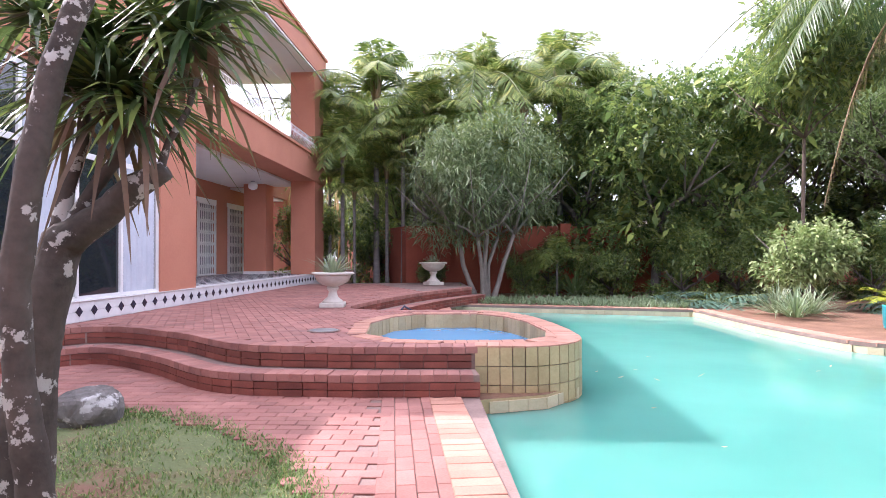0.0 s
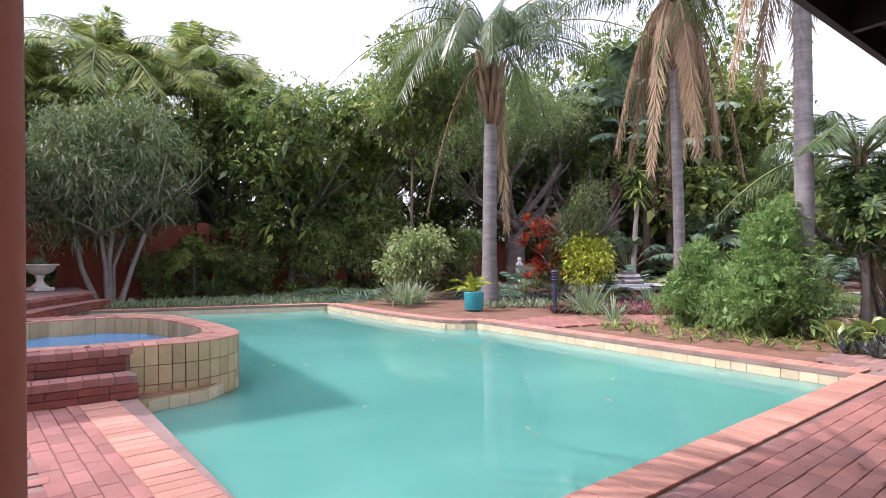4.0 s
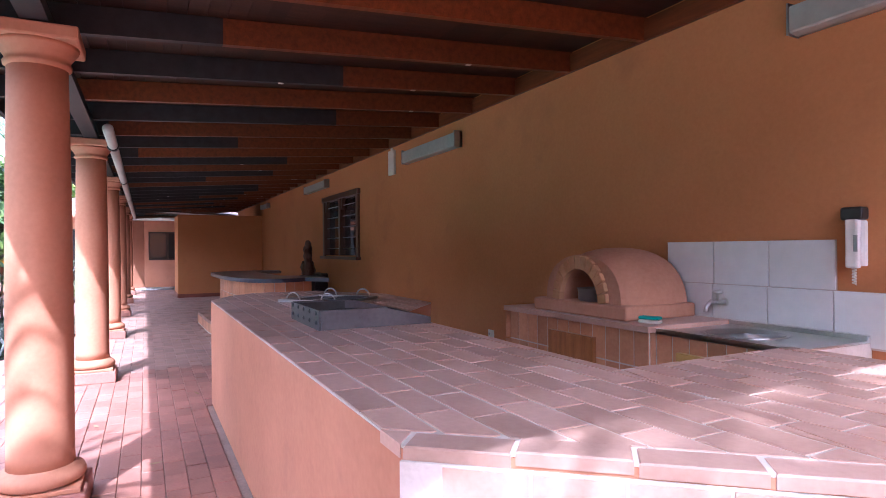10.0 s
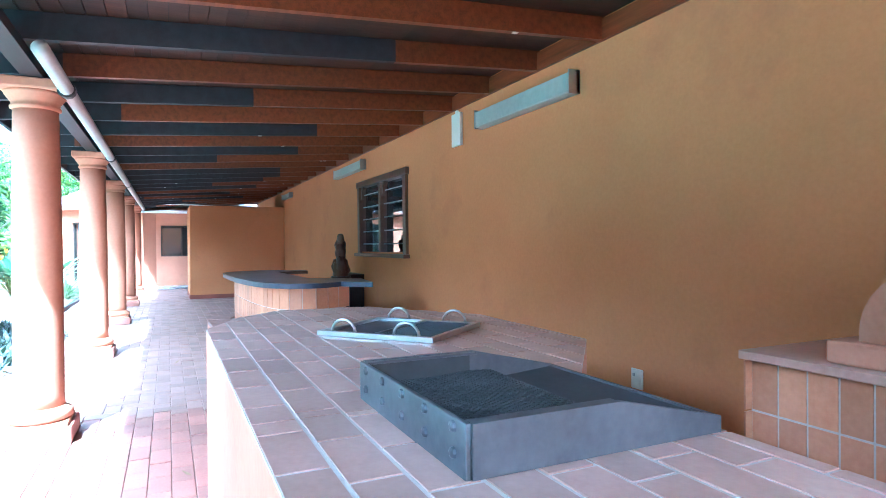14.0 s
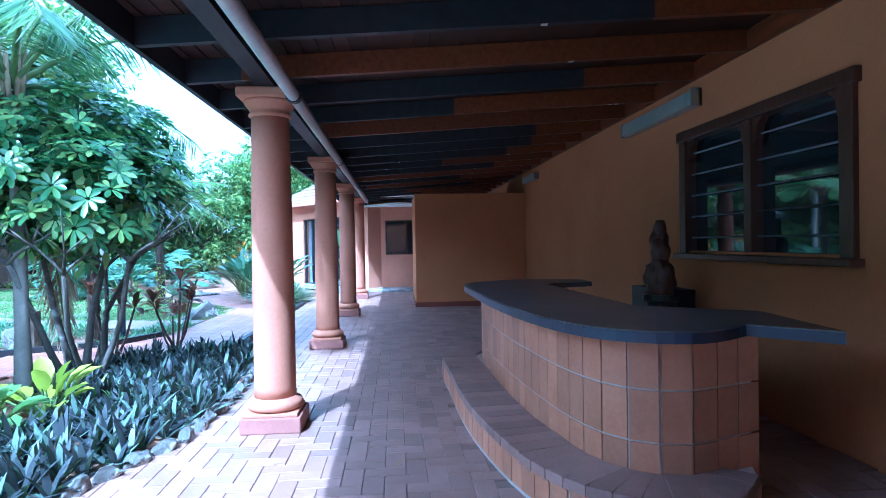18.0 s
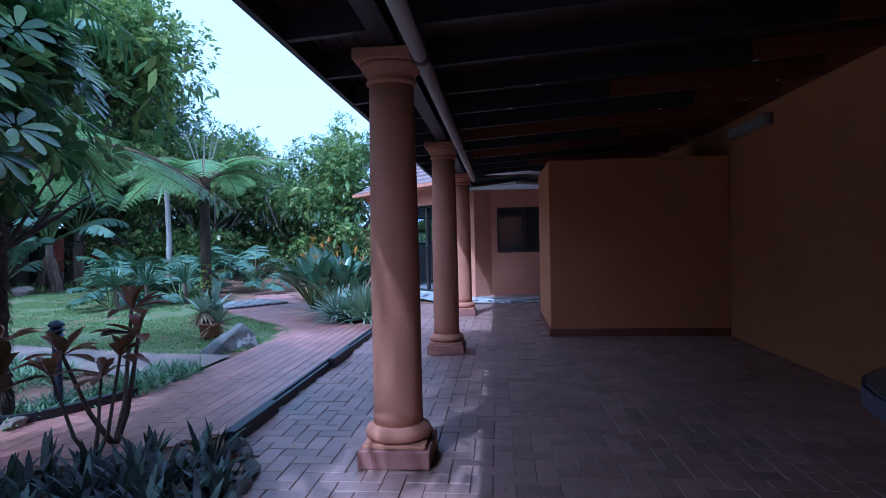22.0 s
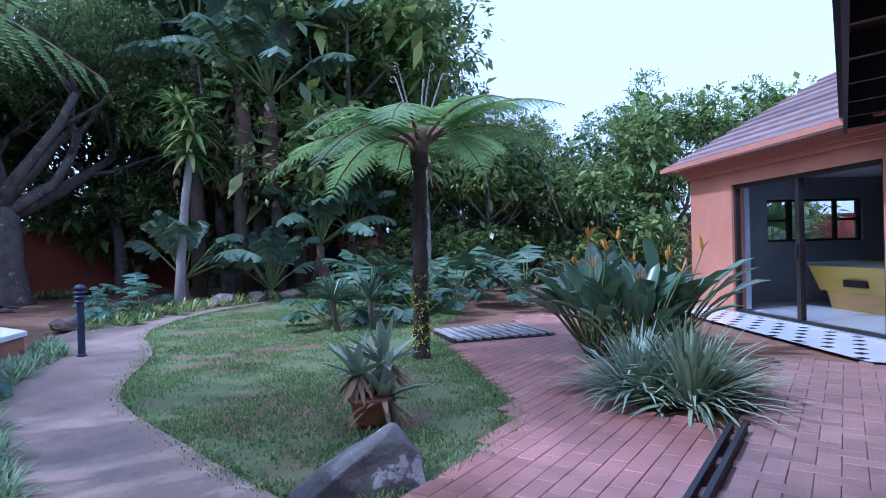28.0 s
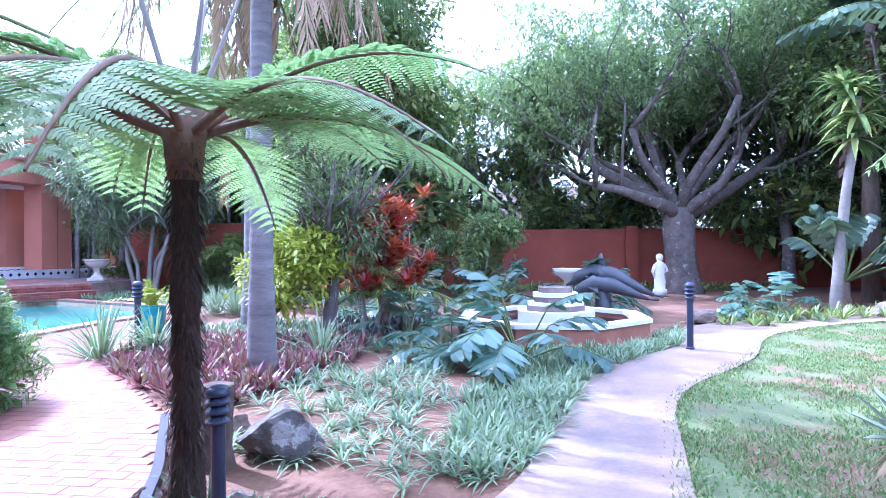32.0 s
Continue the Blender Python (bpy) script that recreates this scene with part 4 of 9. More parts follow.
rng = np.random.default_rng(11)
x = -0.80
i = 0
while x < RX1:
    dark = rng.uniform() < 0.62
    cut = rng.uniform(-2.4, -0.4) if dark else rng.uniform(-0.2, 1.0)
    r = thing("rafter", pose(x, 0, 0), "orange-stained timber rafter, part of it painted black", "rafter", "veranda rafters")
    for nm, ya, yb, mt in (("bare_length", WALL_Y, cut, M["timber"]), ("black_length", cut, 1.02, M["timber_dark"])):
        b = bmesh.new()
        q = [b.verts.new((sx, yy, under(yy) + dz)) for sx in (-0.025, 0.025) for yy, dz in ((ya, 0), (yb, 0), (yb, 0.158), (ya, 0.158))]
        for f in ((3, 2, 1, 0), (4, 5, 6, 7), (0, 1, 5, 4), (1, 2, 6, 5), (2, 3, 7, 6), (3, 0, 4, 7)):
            b.faces.new([q[j] for j in f])
        part(nm, b, mt, r)
    for q_ in range(rng.integers(0, 3)):
        yy_ = rng.uniform(-2.8, 0.3)
        part("paint_fleck", boxes((-0.018, yy_, under(yy_) - 0.006, 0.012, yy_ + 0.04, under(yy_ + 0.04) + 0.004), bevel=0.003), M["plastic"], r, "dab of pale filler")
    x += 0.79
    i += 1

structure("trim_wall_top", boxes((RX0, WALL_Y, 2.715, RX1, WALL_Y + 0.028, 2.86)), M["timber"], "brown timber board along the top of the veranda wall", "trim")
# gutter downpipe line under the beam, on the wall side of the columns
bm = bmesh.new()
tube(bm, [(5.2, 0.27, 2.36), (12, 0.27, 2.35), (19.6, 0.27, 2.34)], 0.045, 12)
pipe = thing("drain_pipe", Matrix(), "grey plastic pipe along the column tops", "pipe")
part("pipe", bm, M["pipe"], pipe, smooth=True)
for x in (6.1, 9.4, 12.7, 16.0, 19.3):
    b = bmesh.new()
    lathe(b, [(0.052, -0.03), (0.056, -0.03), (0.056, 0.03), (0.052, 0.03)], 12, pose(x, 0.27, 2.355, 0, 90, 0))
    part("pipe_clip", b, M["black"], pipe)

# columns
def column(m):
    c = thing("column", m, "round terracotta-painted column on a square brick plinth", "column", "veranda columns")
    b = bmesh.new()
    box(b, -0.21, -0.21, 0, 0.21, 0.21, 0.11, bevel=0.01)
    part("plinth", b, M["brick"], c)
    part("plinth_slab", boxes((-0.185, -0.185, 0.11, 0.185, 0.185, 0.135), bevel=0.006), M["column"], c)
    b = bmesh.new()
    lathe(b, [(0.17, 0.135), (0.195, 0.15), (0.2, 0.175), (0.19, 0.2), (0.165, 0.215), (0.155, 0.225)], 32)
    part("base_ring", b, M["column"], c, smooth=True)
    b = bmesh.new()
    lathe(b, [(0.150, 0.22), (0.147, 0.3), (0.147, 0.9), (0.143, 1.5), (0.136, 2.0), (0.132, 2.27)], 32)
    part("shaft", b, M["column"], c, smooth=True)
    b = bmesh.new()
    lathe(b, [(0.132, 2.225), (0.148, 2.235), (0.15, 2.25), (0.138, 2.262), (0.145, 2.28), (0.178, 2.325), (0.185, 2.345)], 32)
    part("capital", b, M["column"], c, smooth=True)
    part("abacus", boxes((-0.195, -0.195, 2.345, 0.195, 0.195, 2.415), bevel=0.012), M["column"], c)
    return c


col = column(pose(COLUMN_X[0], COLUMN_Y, 0))
for x in COLUMN_X[1:]:
    copy_thing(col, pose(x, COLUMN_Y, 0))

# ---------- barbecue counter ----------
CT = 0.87
OUT = [(0.55, -0.50), (-0.1, -1.25), (-0.1, -2.46), (0.94, -2.46), (0.94, -1.5), (2.95, -1.5), (3.6, -2.05), (4.65, -2.08), (5.45, -1.6), (5.5, -1.0), (5.2, -0.7), (4.75, -0.50)]
FACE = OUT[::-1]
counter = thing("barbecue_counter", Matrix(), "long tiled barbecue counter with salmon plastered front", "counter")
inner = [(0.556, -0.508), (-0.092, -1.253), (-0.092, -2.46), (0.932, -2.46), (0.932, -1.492), (2.948, -1.492), (3.602, -2.042), (4.646, -2.072), (5.443, -1.596), (5.492, -1.002), (5.195, -0.708), (4.746, -0.508)]
b = bmesh.new()
prism(b, inner[::-1], 0.0, CT - 0.007)
bmesh.ops.recalc_face_normals(b, faces=b.faces[:])
part("body", b, M["column"], counter, "salmon plastered body")
b = bmesh.new()
prism(b, inner[::-1], CT - 0.006, CT)
bmesh.ops.recalc_face_normals(b, faces=b.faces[:])
part("bed", b, M["grout"], counter, "pale grout bed")
# top tiles, cut to the counter's outline
def cut(poly, region):
    """The part of a flat piece inside a convex outline (counter-clockwise)."""
    for i7 in range(len(region)):
        a7, b7 = Vector(region[i7]), Vector(region[(i7 + 1) % len(region)])
        nrm = Vector((-(b7 - a7).y, (b7 - a7).x))
        out7 = []
        for j7 in range(len(poly)):
            p7, q7 = poly[j7], poly[(j7 + 1) % len(poly)]
            dp, dq = (p7 - a7).dot(nrm), (q7 - a7).dot(nrm)
            if dp >= 0:
                out7.append(p7)
            if dp * dq < 0:
                out7.append(p7.lerp(q7, dp / (dp - dq)))
        poly = out7
        if len(poly) < 3:
            return []
    return poly


tl, tw = 0.25, 0.1165
PIT = (2.42, 3.07, -1.28, -0.82)
R1 = [(0.691, -0.505), (-0.011, -1.315), (0.93, -1.49), (2.945, -1.49), (2.945, -0.505)]
R3 = [(2.95, -0.505), (2.95, -1.49), (3.6, -2.04), (4.65, -2.07), (5.43, -1.6), (5.48, -1.0), (5.19, -0.71), (4.74, -0.505)]
R2 = [(-0.09, -1.406), (-0.09, -2.45), (0.93, -2.45), (0.93, -1.495), (-0.011, -1.32)]
for j in range(18):
    for i2 in range(26):
        xa, ya = -0.4 + i2 * tl + (j % 2) * tl * 0.5 + (j % 3) * 0.03, -0.505 - (j + 1) * tw
        if PIT[0] < xa < PIT[1] - tl and PIT[2] < ya < PIT[3] - tw:
            continue
        for R in (R1, R2, R3):
            pl = cut([Vector(q) for q in ((xa + 0.0055, ya + 0.006), (xa + tl - 0.0055, ya + 0.006), (xa + tl - 0.0055, ya + tw - 0.006), (xa + 0.0055, ya + tw - 0.006))], R)
            if len(pl) < 3 or sum(pl[k7].x * pl[(k7 + 1) % len(pl)].y - pl[(k7 + 1) % len(pl)].x * pl[k7].y for k7 in range(len(pl))) < 0.003:
                continue
            b = bmesh.new()
            prism(b, [tuple(q) for q in pl], CT - 0.028, CT + 0.003 + random.uniform(-0.001, 0.001))
            part("top_tile", b, M["cotto"], counter)
# border tiles along the slanted near end, and the tiled end face
p, a = along([(0.55, -0.5), (-0.1, -1.25)], 0.245)
pieces("border_tile", np.stack([p[:, 0] - np.sin(a) * 0.052, p[:, 1] + np.cos(a) * 0.052, np.full(len(p), CT + 0.003)], 1), a, (0.245, 0.105, 0.03), M["cotto"], counter, gap=0.01)
b = bmesh.new()
sweep_rect(b, [(-0.1, -2.44), (-0.1, -1.25), (0.55, -0.5)], 0.0045, 0.008, 0.0, CT - 0.03)
part("end_grout", b, M["grout"], counter, "pale grout behind the end tiles")
b = bmesh.new()
prism(b, [(0.56, -0.503), (0.632, -0.562), (0.68, -0.503)], CT - 0.028, CT + 0.003)
part("corner_tile", b, M["cotto"], counter)
for k2 in range(3):
    wall_tiles(counter, [(-0.1, -2.44), (-0.1, -1.25), (0.55, -0.5)], CT - 0.03 - 0.28 * (k2 + 1), 1, 0.19, 0.28, M["cotto"], -0.002, 0.014, "face_tile", 0.008)

# fire pit
pit = thing("fire_pit", pose(0, 0, CT - 0.004), "grey steel barbecue fire pit set into the counter", "barbecue")
x0, x1, y0, y1 = PIT
h = 0.112
part("front_plate", boxes((x0, y1 - 0.012, 0, x1, y1, h), bevel=0.003), M["iron"], pit)
for xx, nm in ((x0, "near_side"), (x1, "far_side")):
    b = bmesh.new()
    q = [b.verts.new((xx + dx, yy, zz)) for dx in (-0.007, 0.007) for yy, zz in ((y1 - 0.012, 0.008), (y1 - 0.012, h), (y0 + 0.1, h), (y0 - 0.19, 0.045), (y0 - 0.19, 0.008))]
    b.faces.new(q[:5][::-1])
    b.faces.new(q[5:])
    for j in range(5):
        b.faces.new((q[j], q[(j + 1) % 5], q[5 + (j + 1) % 5], q[5 + j]))
    bmesh.ops.recalc_face_normals(b, faces=b.faces[:])
    sd_ = part(nm, b, M["iron"], pit)
    dx = 0.008 if xx == x0 else -0.03
    part("rim", boxes((xx + dx, y0 + 0.1, h - 0.008, xx + dx + 0.022, y1 - 0.013, h - 0.001), bevel=0.002), M["iron"], sd_)
part("far_plate", boxes((x1 - 0.016, y0 + 0.12, 0.022, x1 - 0.0075, y1 - 0.014, h - 0.01)), M["soot"], pit, "sooty plate on the inside of the pit")
part("back_lip", boxes((x0 + 0.008, y0 - 0.19, 0.008, x1 - 0.008, y0 - 0.178, 0.045)), M["iron"], pit)
b = bmesh.new()
q = [(y1 - 0.013, 0.008), (y1 - 0.013, 0.02), (y0 + 0.06, 0.02), (y0 - 0.176, 0.04), (y0 - 0.176, 0.008)]
lo_, hi_ = [[b.verts.new((xx, yy, zz)) for yy, zz in q] for xx in (x0 + 0.009, x1 - 0.009)]
b.faces.new(lo_)
b.faces.new(hi_[::-1])
for j in range(5):
    b.faces.new((lo_[j], lo_[(j + 1) % 5], hi_[(j + 1) % 5], hi_[j]))
bmesh.ops.recalc_face_normals(b, faces=b.faces[:])
part("ash_floor", b, M["soot"], pit, "sooty pit floor sloping up to the lip")
b = bmesh.new()
for j in range(34):
    for sg in (-1, 1):
        xx = x0 + 0.03 + j * (x1 - x0 - 0.06) / 33
        tube(b, [(xx + sg * 0.009 * (-1) ** m_, y0 + 0.05 + m_ * 0.0255, 0.052 + 0.006 * math.sin(j * 0.4) * math.sin(m_ * 0.5)) for m_ in range(16)], 0.0024, 4)
part("grill_mesh", b, M["soot"], pit, "sooty expanded-metal grill mesh")
for j in range(10):
    b = bmesh.new()
    lathe(b, [(0.012, 0), (0.011, 0.006), (0.004, 0.009)], 8, pose(x0 + 0.05 + (j // 2) * 0.135, y1, 0.045 + 0.05 * (j % 2), -90, 0, 0))
    part("rivet", b, M["iron"], pit)

# loose grid with four handles
grid = thing("barbecue_grid", pose(4.22, -1.39, CT + 0.006, 0, 0, 40) @ Matrix.Diagonal((0.93, 1.18, 1, 1)), "steel barbecue grid tray with four loop handles", "barbecue grid")
b = boxes((-0.33, -0.24, 0, 0.33, -0.215, 0.022), (-0.33, 0.215, 0, 0.33, 0.24, 0.022), (-0.33, -0.215, 0, -0.305, 0.215, 0.022), (0.305, -0.215, 0, 0.33, 0.215, 0.022), (-0.012, -0.215, 0, 0.012, 0.215, 0.022))
part("frame", b, M["steel"], grid)
part("tray", boxes((0.014, -0.213, 0.004, 0.303, 0.213, 0.008)), M["iron"], grid)
b = bmesh.new()
for j in range(14):
    tube(b, [(-0.30 + j * 0.021, -0.21, 0.012), (-0.30 + j * 0.021, 0.21, 0.012)], 0.003, 4)
for j in range(20):
    tube(b, [(-0.30, -0.2 + j * 0.021, 0.016), (-0.02, -0.2 + j * 0.021, 0.016)], 0.003, 4)
part("mesh", b, M["soot"], grid)
for sx in (-0.18, 0.18):
    for sy in (-0.225, 0.225):
        b = bmesh.new()
        tube(b, [(sx - 0.07 + 0.07 * (1 - math.cos(t2)) , sy, 0.02 + 0.06 * math.sin(t2)) for t2 in np.linspace(0, math.pi, 9)], 0.007, 6)
        part("handle", b, M["steel"], grid, smooth=True)

# ---------- back counter with the pizza oven and the sink ----------
base = thing("oven_counter", Matrix(), "tiled back counter under the clay oven", "counter")
part("body", boxes((1.72, WALL_Y + 0.003, 0, 3.09, -2.46, 0.835)), M["grout"], base)
wall_tiles(base, [(1.72, -2.46), (3.09, -2.46)], 0.015, 4, 0.114, 0.205, M["cotto_edge"], 0.001, 0.009, "face_tile", 0.009)
wall_tiles(base, [(1.72, -2.46), (1.72, WALL_Y)], 0.015, 4, 0.114, 0.205, M["cotto_edge"], 0.001, 0.009, "side_tile", 0.009)
wall_tiles(base, [(3.09, WALL_Y), (3.09, -2.46)], 0.015, 4, 0.114, 0.205, M["cotto_edge"], 0.001, 0.009, "side_tile", 0.009)
part("top", boxes((1.69, WALL_Y + 0.003, 0.835, 3.12, -2.42, 0.87), bevel=0.004), M["cotto"], base)
dr = part("cupboard_door", boxes((2.14, -2.455, 0.12, 2.58, -2.425, 0.755), bevel=0.003), M["door_wood"], base, "varnished timber cupboard door")
b = bmesh.new()
lathe(b, [(0.01, 0), (0.012, 0.01), (0.022, 0.022), (0.02, 0.034), (0.006, 0.038)], 14, pose(2.2, -2.424, 0.5, -90, 0, 0))
part("knob", b, M["plastic"], dr, "white knob", True)

sink = thing("sink_counter", Matrix(), "tiled sink counter with steel top", "counter")
part("body", boxes((0.945, WALL_Y + 0.003, 0, 1.715, -2.5, 0.835)), M["grout"], sink)
wall_tiles(sink, [(0.95, -2.5), (1.71, -2.5)], 0.01, 4, 0.108, 0.205, M["cotto_edge"], 0.001, 0.009, "face_tile", 0.009)
part("cupboard_door", boxes((1.1, -2.495, 0.12, 1.55, -2.465, 0.75), bevel=0.003), M["door_ply"], sink, "yellow plywood door")
b = boxes((0.945, WALL_Y + 0.006, 0.836, 1.685, -2.47, 0.846), (0.945, -2.49, 0.836, 1.685, -2.47, 0.86), (0.945, WALL_Y + 0.018, 0.846, 1.685, WALL_Y + 0.04, 0.87))
part("steel_top", b, M["steel"], sink)
b = bmesh.new()
for sx, rr in ((0, 1.0),):
    lathe(b, [(0.21, 0.8475), (0.215, 0.850), (0.2, 0.852), (0.19, 0.848)], 28, pose(1.38, -2.78, 0))
part("bowl_rim", b, M["steel"], sink, smooth=True)
b = bmesh.new()
lathe(b, [(0.0, 0.847), (0.1, 0.8472), (0.188, 0.8485)], 28, pose(1.38, -2.78, 0))
part("bowl", b, M["alu"], sink, smooth=True)
tap = thing("tap", pose(1.73, WALL_Y + 0.01, 0.97), "chrome wall tap over the sink", "tap")
b = bmesh.new()
tube(b, [(0, 0, 0), (0, 0.06, 0), (0, 0.13, 0.01), (0, 0.17, -0.02), (0, 0.175, -0.05)], [0.014, 0.013, 0.012, 0.012, 0.013], 10)
part("spout", b, M["steel"], tap, smooth=True)
b = bmesh.new()
lathe(b, [(0.008, 0.0), (0.008, 0.04), (0.03, 0.045), (0.03, 0.06), (0.004, 0.064)], 12, pose(0, 0.07, 0.01))
part("handle", b, M["steel"], tap, smooth=True)
lathe_b = bmesh.new()
lathe(lathe_b, [(0.028, 0), (0.026, 0.01), (0.012, 0.014)], 16, pose(0, 0, 0, -90, 0, 0))
part("flange", lathe_b, M["steel"], tap)
spl = thing("splashback", Matrix(), "white glazed tile splashback over the sink", "tiles")
part("backing", boxes((-0.3, WALL_Y + 0.002, 0.80, 2.16, WALL_Y + 0.008, 1.075), (1.1, WALL_Y + 0.002, 1.075, 2.16, WALL_Y + 0.008, 1.33)), M["grout"], spl)
for xa, xb in [(-0.3 + 0.353 * q, -0.3 + 0.353 * (q + 1)) for q in range(7)]:
    part("tile", boxes((xa + 0.003, WALL_Y + 0.006, 0.81, min(xb, 2.16) - 0.003, WALL_Y + 0.016, 1.073), bevel=0.002), M["tile_white"], spl)
for xa in (1.1, 1.454, 1.807):
    part("tile", boxes((xa + 0.003, WALL_Y + 0.006, 1.077, xa + 0.35, WALL_Y + 0.016, 1.33), bevel=0.002), M["tile_white"], spl)

# oven
oven = thing("pizza_oven", pose(2.36, -2.84, 0.87) @ Matrix.Diagonal((0.72, 0.92, 0.84, 1)), "domed clay pizza oven with fire-brick arch", "oven")
b = bmesh.new()
N1, N2 = 28, 12
rings = []
for j in range(N2 + 1):
    ph = j / N2 * math.pi / 2
    rings.append([b.verts.new((0.60 * math.cos(ph) ** 0.85 * math.cos(2 * math.pi * k3 / N1), 0.5 * math.cos(ph) ** 0.85 * math.sin(2 * math.pi * k3 / N1) , 0.09 + 0.42 * math.sin(ph))) for k3 in range(N1)])
for A, B in zip(rings, rings[1:]):
    for k3 in range(N1):
        b.faces.new((A[k3], A[(k3 + 1) % N1], B[(k3 + 1) % N1], B[k3]))
bmesh.ops.remove_doubles(b, verts=b.verts[:], dist=0.001)
geom = b.verts[:] + b.edges[:] + b.faces[:]
bmesh.ops.bisect_plane(b, geom=geom, plane_co=(0, -0.235, 0), plane_no=(0, -1, 0), clear_outer=True)
geom = b.verts[:] + b.edges[:] + b.faces[:]
bmesh.ops.bisect_plane(b, geom=geom, plane_co=(0, 0.345, 0), plane_no=(0, 1, 0), clear_outer=True)
part("dome", b, M["clay"], oven, smooth=True)
part("hearth", boxes((-0.62, -0.232, 0, 0.62, 0.40, 0.10), bevel=0.015), M["clay"], oven)
AR, AH = 0.26, 0.25
b = bmesh.new()
outer = [(0.50 * math.cos(t2), 0.10 + 0.36 * math.sin(t2) ** 0.8 if math.sin(t2) > 0 else 0.1) for t2 in np.linspace(0, math.pi, 21)]
inn = [(AR * math.cos(t2), 0.10 + AH * math.sin(t2)) for t2 in np.linspace(0, math.pi, 21)]
for yy, fl in ((0.345, 1),):
    qo = [b.verts.new((x, yy, z)) for x, z in outer]
    qi = [b.verts.new((x, yy, z)) for x, z in inn]
    qb = [b.verts.new((x * 0.97, 0.0, z)) for x, z in inn]
    for j in range(20):
        b.faces.new((qo[j], qi[j], qi[j + 1], qo[j + 1]))
        b.faces.new((qi[j], qb[j], qb[j + 1], qi[j + 1]))
bmesh.ops.recalc_face_normals(b, faces=b.faces[:])
part("front", b, M["clay"], oven)
for j in range(13):
    t2 = math.pi * (j + 0.5) / 13
    b = bmesh.new()
    q = pose(0, 0.355, 0.10) @ Matrix.Rotation(-t2, 4, "Y")
    mm = Matrix.Translation(((AR + 0.05) * math.cos(t2), 0.352, 0.10 + (AH + 0.05) * math.sin(t2))) @ Matrix.Rotation(-t2, 4, "Y")
    bmesh.ops.create_cube(b, size=1, matrix=mm @ Matrix.Diagonal((0.105, 0.05, 0.068, 1)))
    bmesh.ops.bevel(b, geom=b.edges[:], offset=0.005, segments=1, affect="EDGES")
    part("arch_brick", b, M["ovenbrick"], oven)
part("inside", boxes((-0.3, -0.2, 0.101, 0.3, 0.05, 0.36)), M["black"], oven, "sooty black inside")
pan = thing("cooking_pot", pose(2.33, -2.60, 0.956), "small grey pot inside the oven", "pot")
b = bmesh.new()
lathe(b, [(0.085, 0.0), (0.095, 0.012), (0.098, 0.075), (0.106, 0.08), (0.1, 0.084), (0.09, 0.078), (0.088, 0.03)], 22)
part("body", b, M["alu"], pan, smooth=True)
sp = thing("sponge", pose(1.80, -2.55, 0.871, 0, 0, 20) @ Matrix.Scale(0.7, 4), "teal scouring sponge on the counter", "sponge")
part("foam", boxes((-0.085, -0.045, 0, 0.085, 0.045, 0.03), bevel=0.01), M["plastic"], sp)
part("scourer", boxes((-0.085, -0.045, 0.031, 0.085, 0.045, 0.055), bevel=0.01), M["teal"], sp)

# ---------- wall fittings ----------
def striplight(x0, x1, z0, z1, name="strip_light"):
    s = thing(name, pose((x0 + x1) / 2, WALL_Y + 0.002, (z0 + z1) / 2), "long wall strip light with dusty diffuser", "wall light", "veranda wall lights")
    w, h2 = (x1 - x0) / 2, (z1 - z0) / 2
    part("housing", boxes((-w, 0, -h2, w, 0.03, h2)), M["alu"], s)
    b = bmesh.new()
    prof = [(0.03, -h2), (0.085, -h2 * 0.92), (0.092, -h2 * 0.8), (0.092, h2 * 0.8), (0.03, h2)]
    q = [[b.verts.new((xx, yy, zz)) for yy, zz in prof] for xx in (-w + 0.012, w - 0.012)]
    for j in range(4):
        b.faces.new((q[0][j], q[0][j + 1], q[1][j + 1], q[1][j]))
    part("diffuser", b, M["diffuser"], s)
    for xx in (-w, w - 0.012):
        part("end_cap", boxes((xx, 0, -h2 - 0.004, xx + 0.012, 0.1, h2 + 0.004), bevel=0.003), M["alu"], s)
    return s


striplight(4.98, 6.45, 2.41, 2.58)
striplight(-0.45, 1.29, 2.40, 2.56)
striplight(10.15, 11.75, 2.47, 2.62)
striplight(16.0, 17.0, 2.48, 2.60)
for x, z, w, h2, lab in ((6.98, 2.5, 0.10, 0.17, "tall cream plastic vent cover on the wall"),):
    s = thing("vent_cover", pose(x, WALL_Y + 0.002, z), lab, "vent")
    part("plate", boxes((-w, 0, -h2, w, 0.035, h2), bevel=0.006), M["plastic"], s)
    part("cap", boxes((-0.02, 0.0, h2, 0.02, 0.03, h2 + 0.03), bevel=0.004), M["plastic"], s)


def switch(x, z, kind):
    s = thing("wall_switch", pose(x, WALL_Y + 0.002, z), "cream plastic wall switch plate", "switch", "switches beside the panel")
    part("plate", boxes((-0.05, 0, -0.065, 0.05, 0.012, 0.065), bevel=0.004), M["plastic"], s)
    if kind == 0:
        part("rocker", boxes((-0.012, 0.012, -0.02, 0.012, 0.02, 0.02), bevel=0.003), M["plastic"], s)
    elif kind == 1:
        b = bmesh.new()
        lathe(b, [(0.026, 0.012), (0.024, 0.03), (0.01, 0.032)], 16, pose(0, 0, 0.015, -90, 0, 0))
        part("dial", b, M["plastic"], s)
    else:
        part("rocker", boxes((0.012, 0.012, 0.015, 0.03, 0.02, 0.035), bevel=0.002), M["alu"], s)
        part("socket_face", boxes((-0.03, 0.012, -0.045, 0.03, 0.016, 0.005), bevel=0.002), M["plastic"], s)
    return s


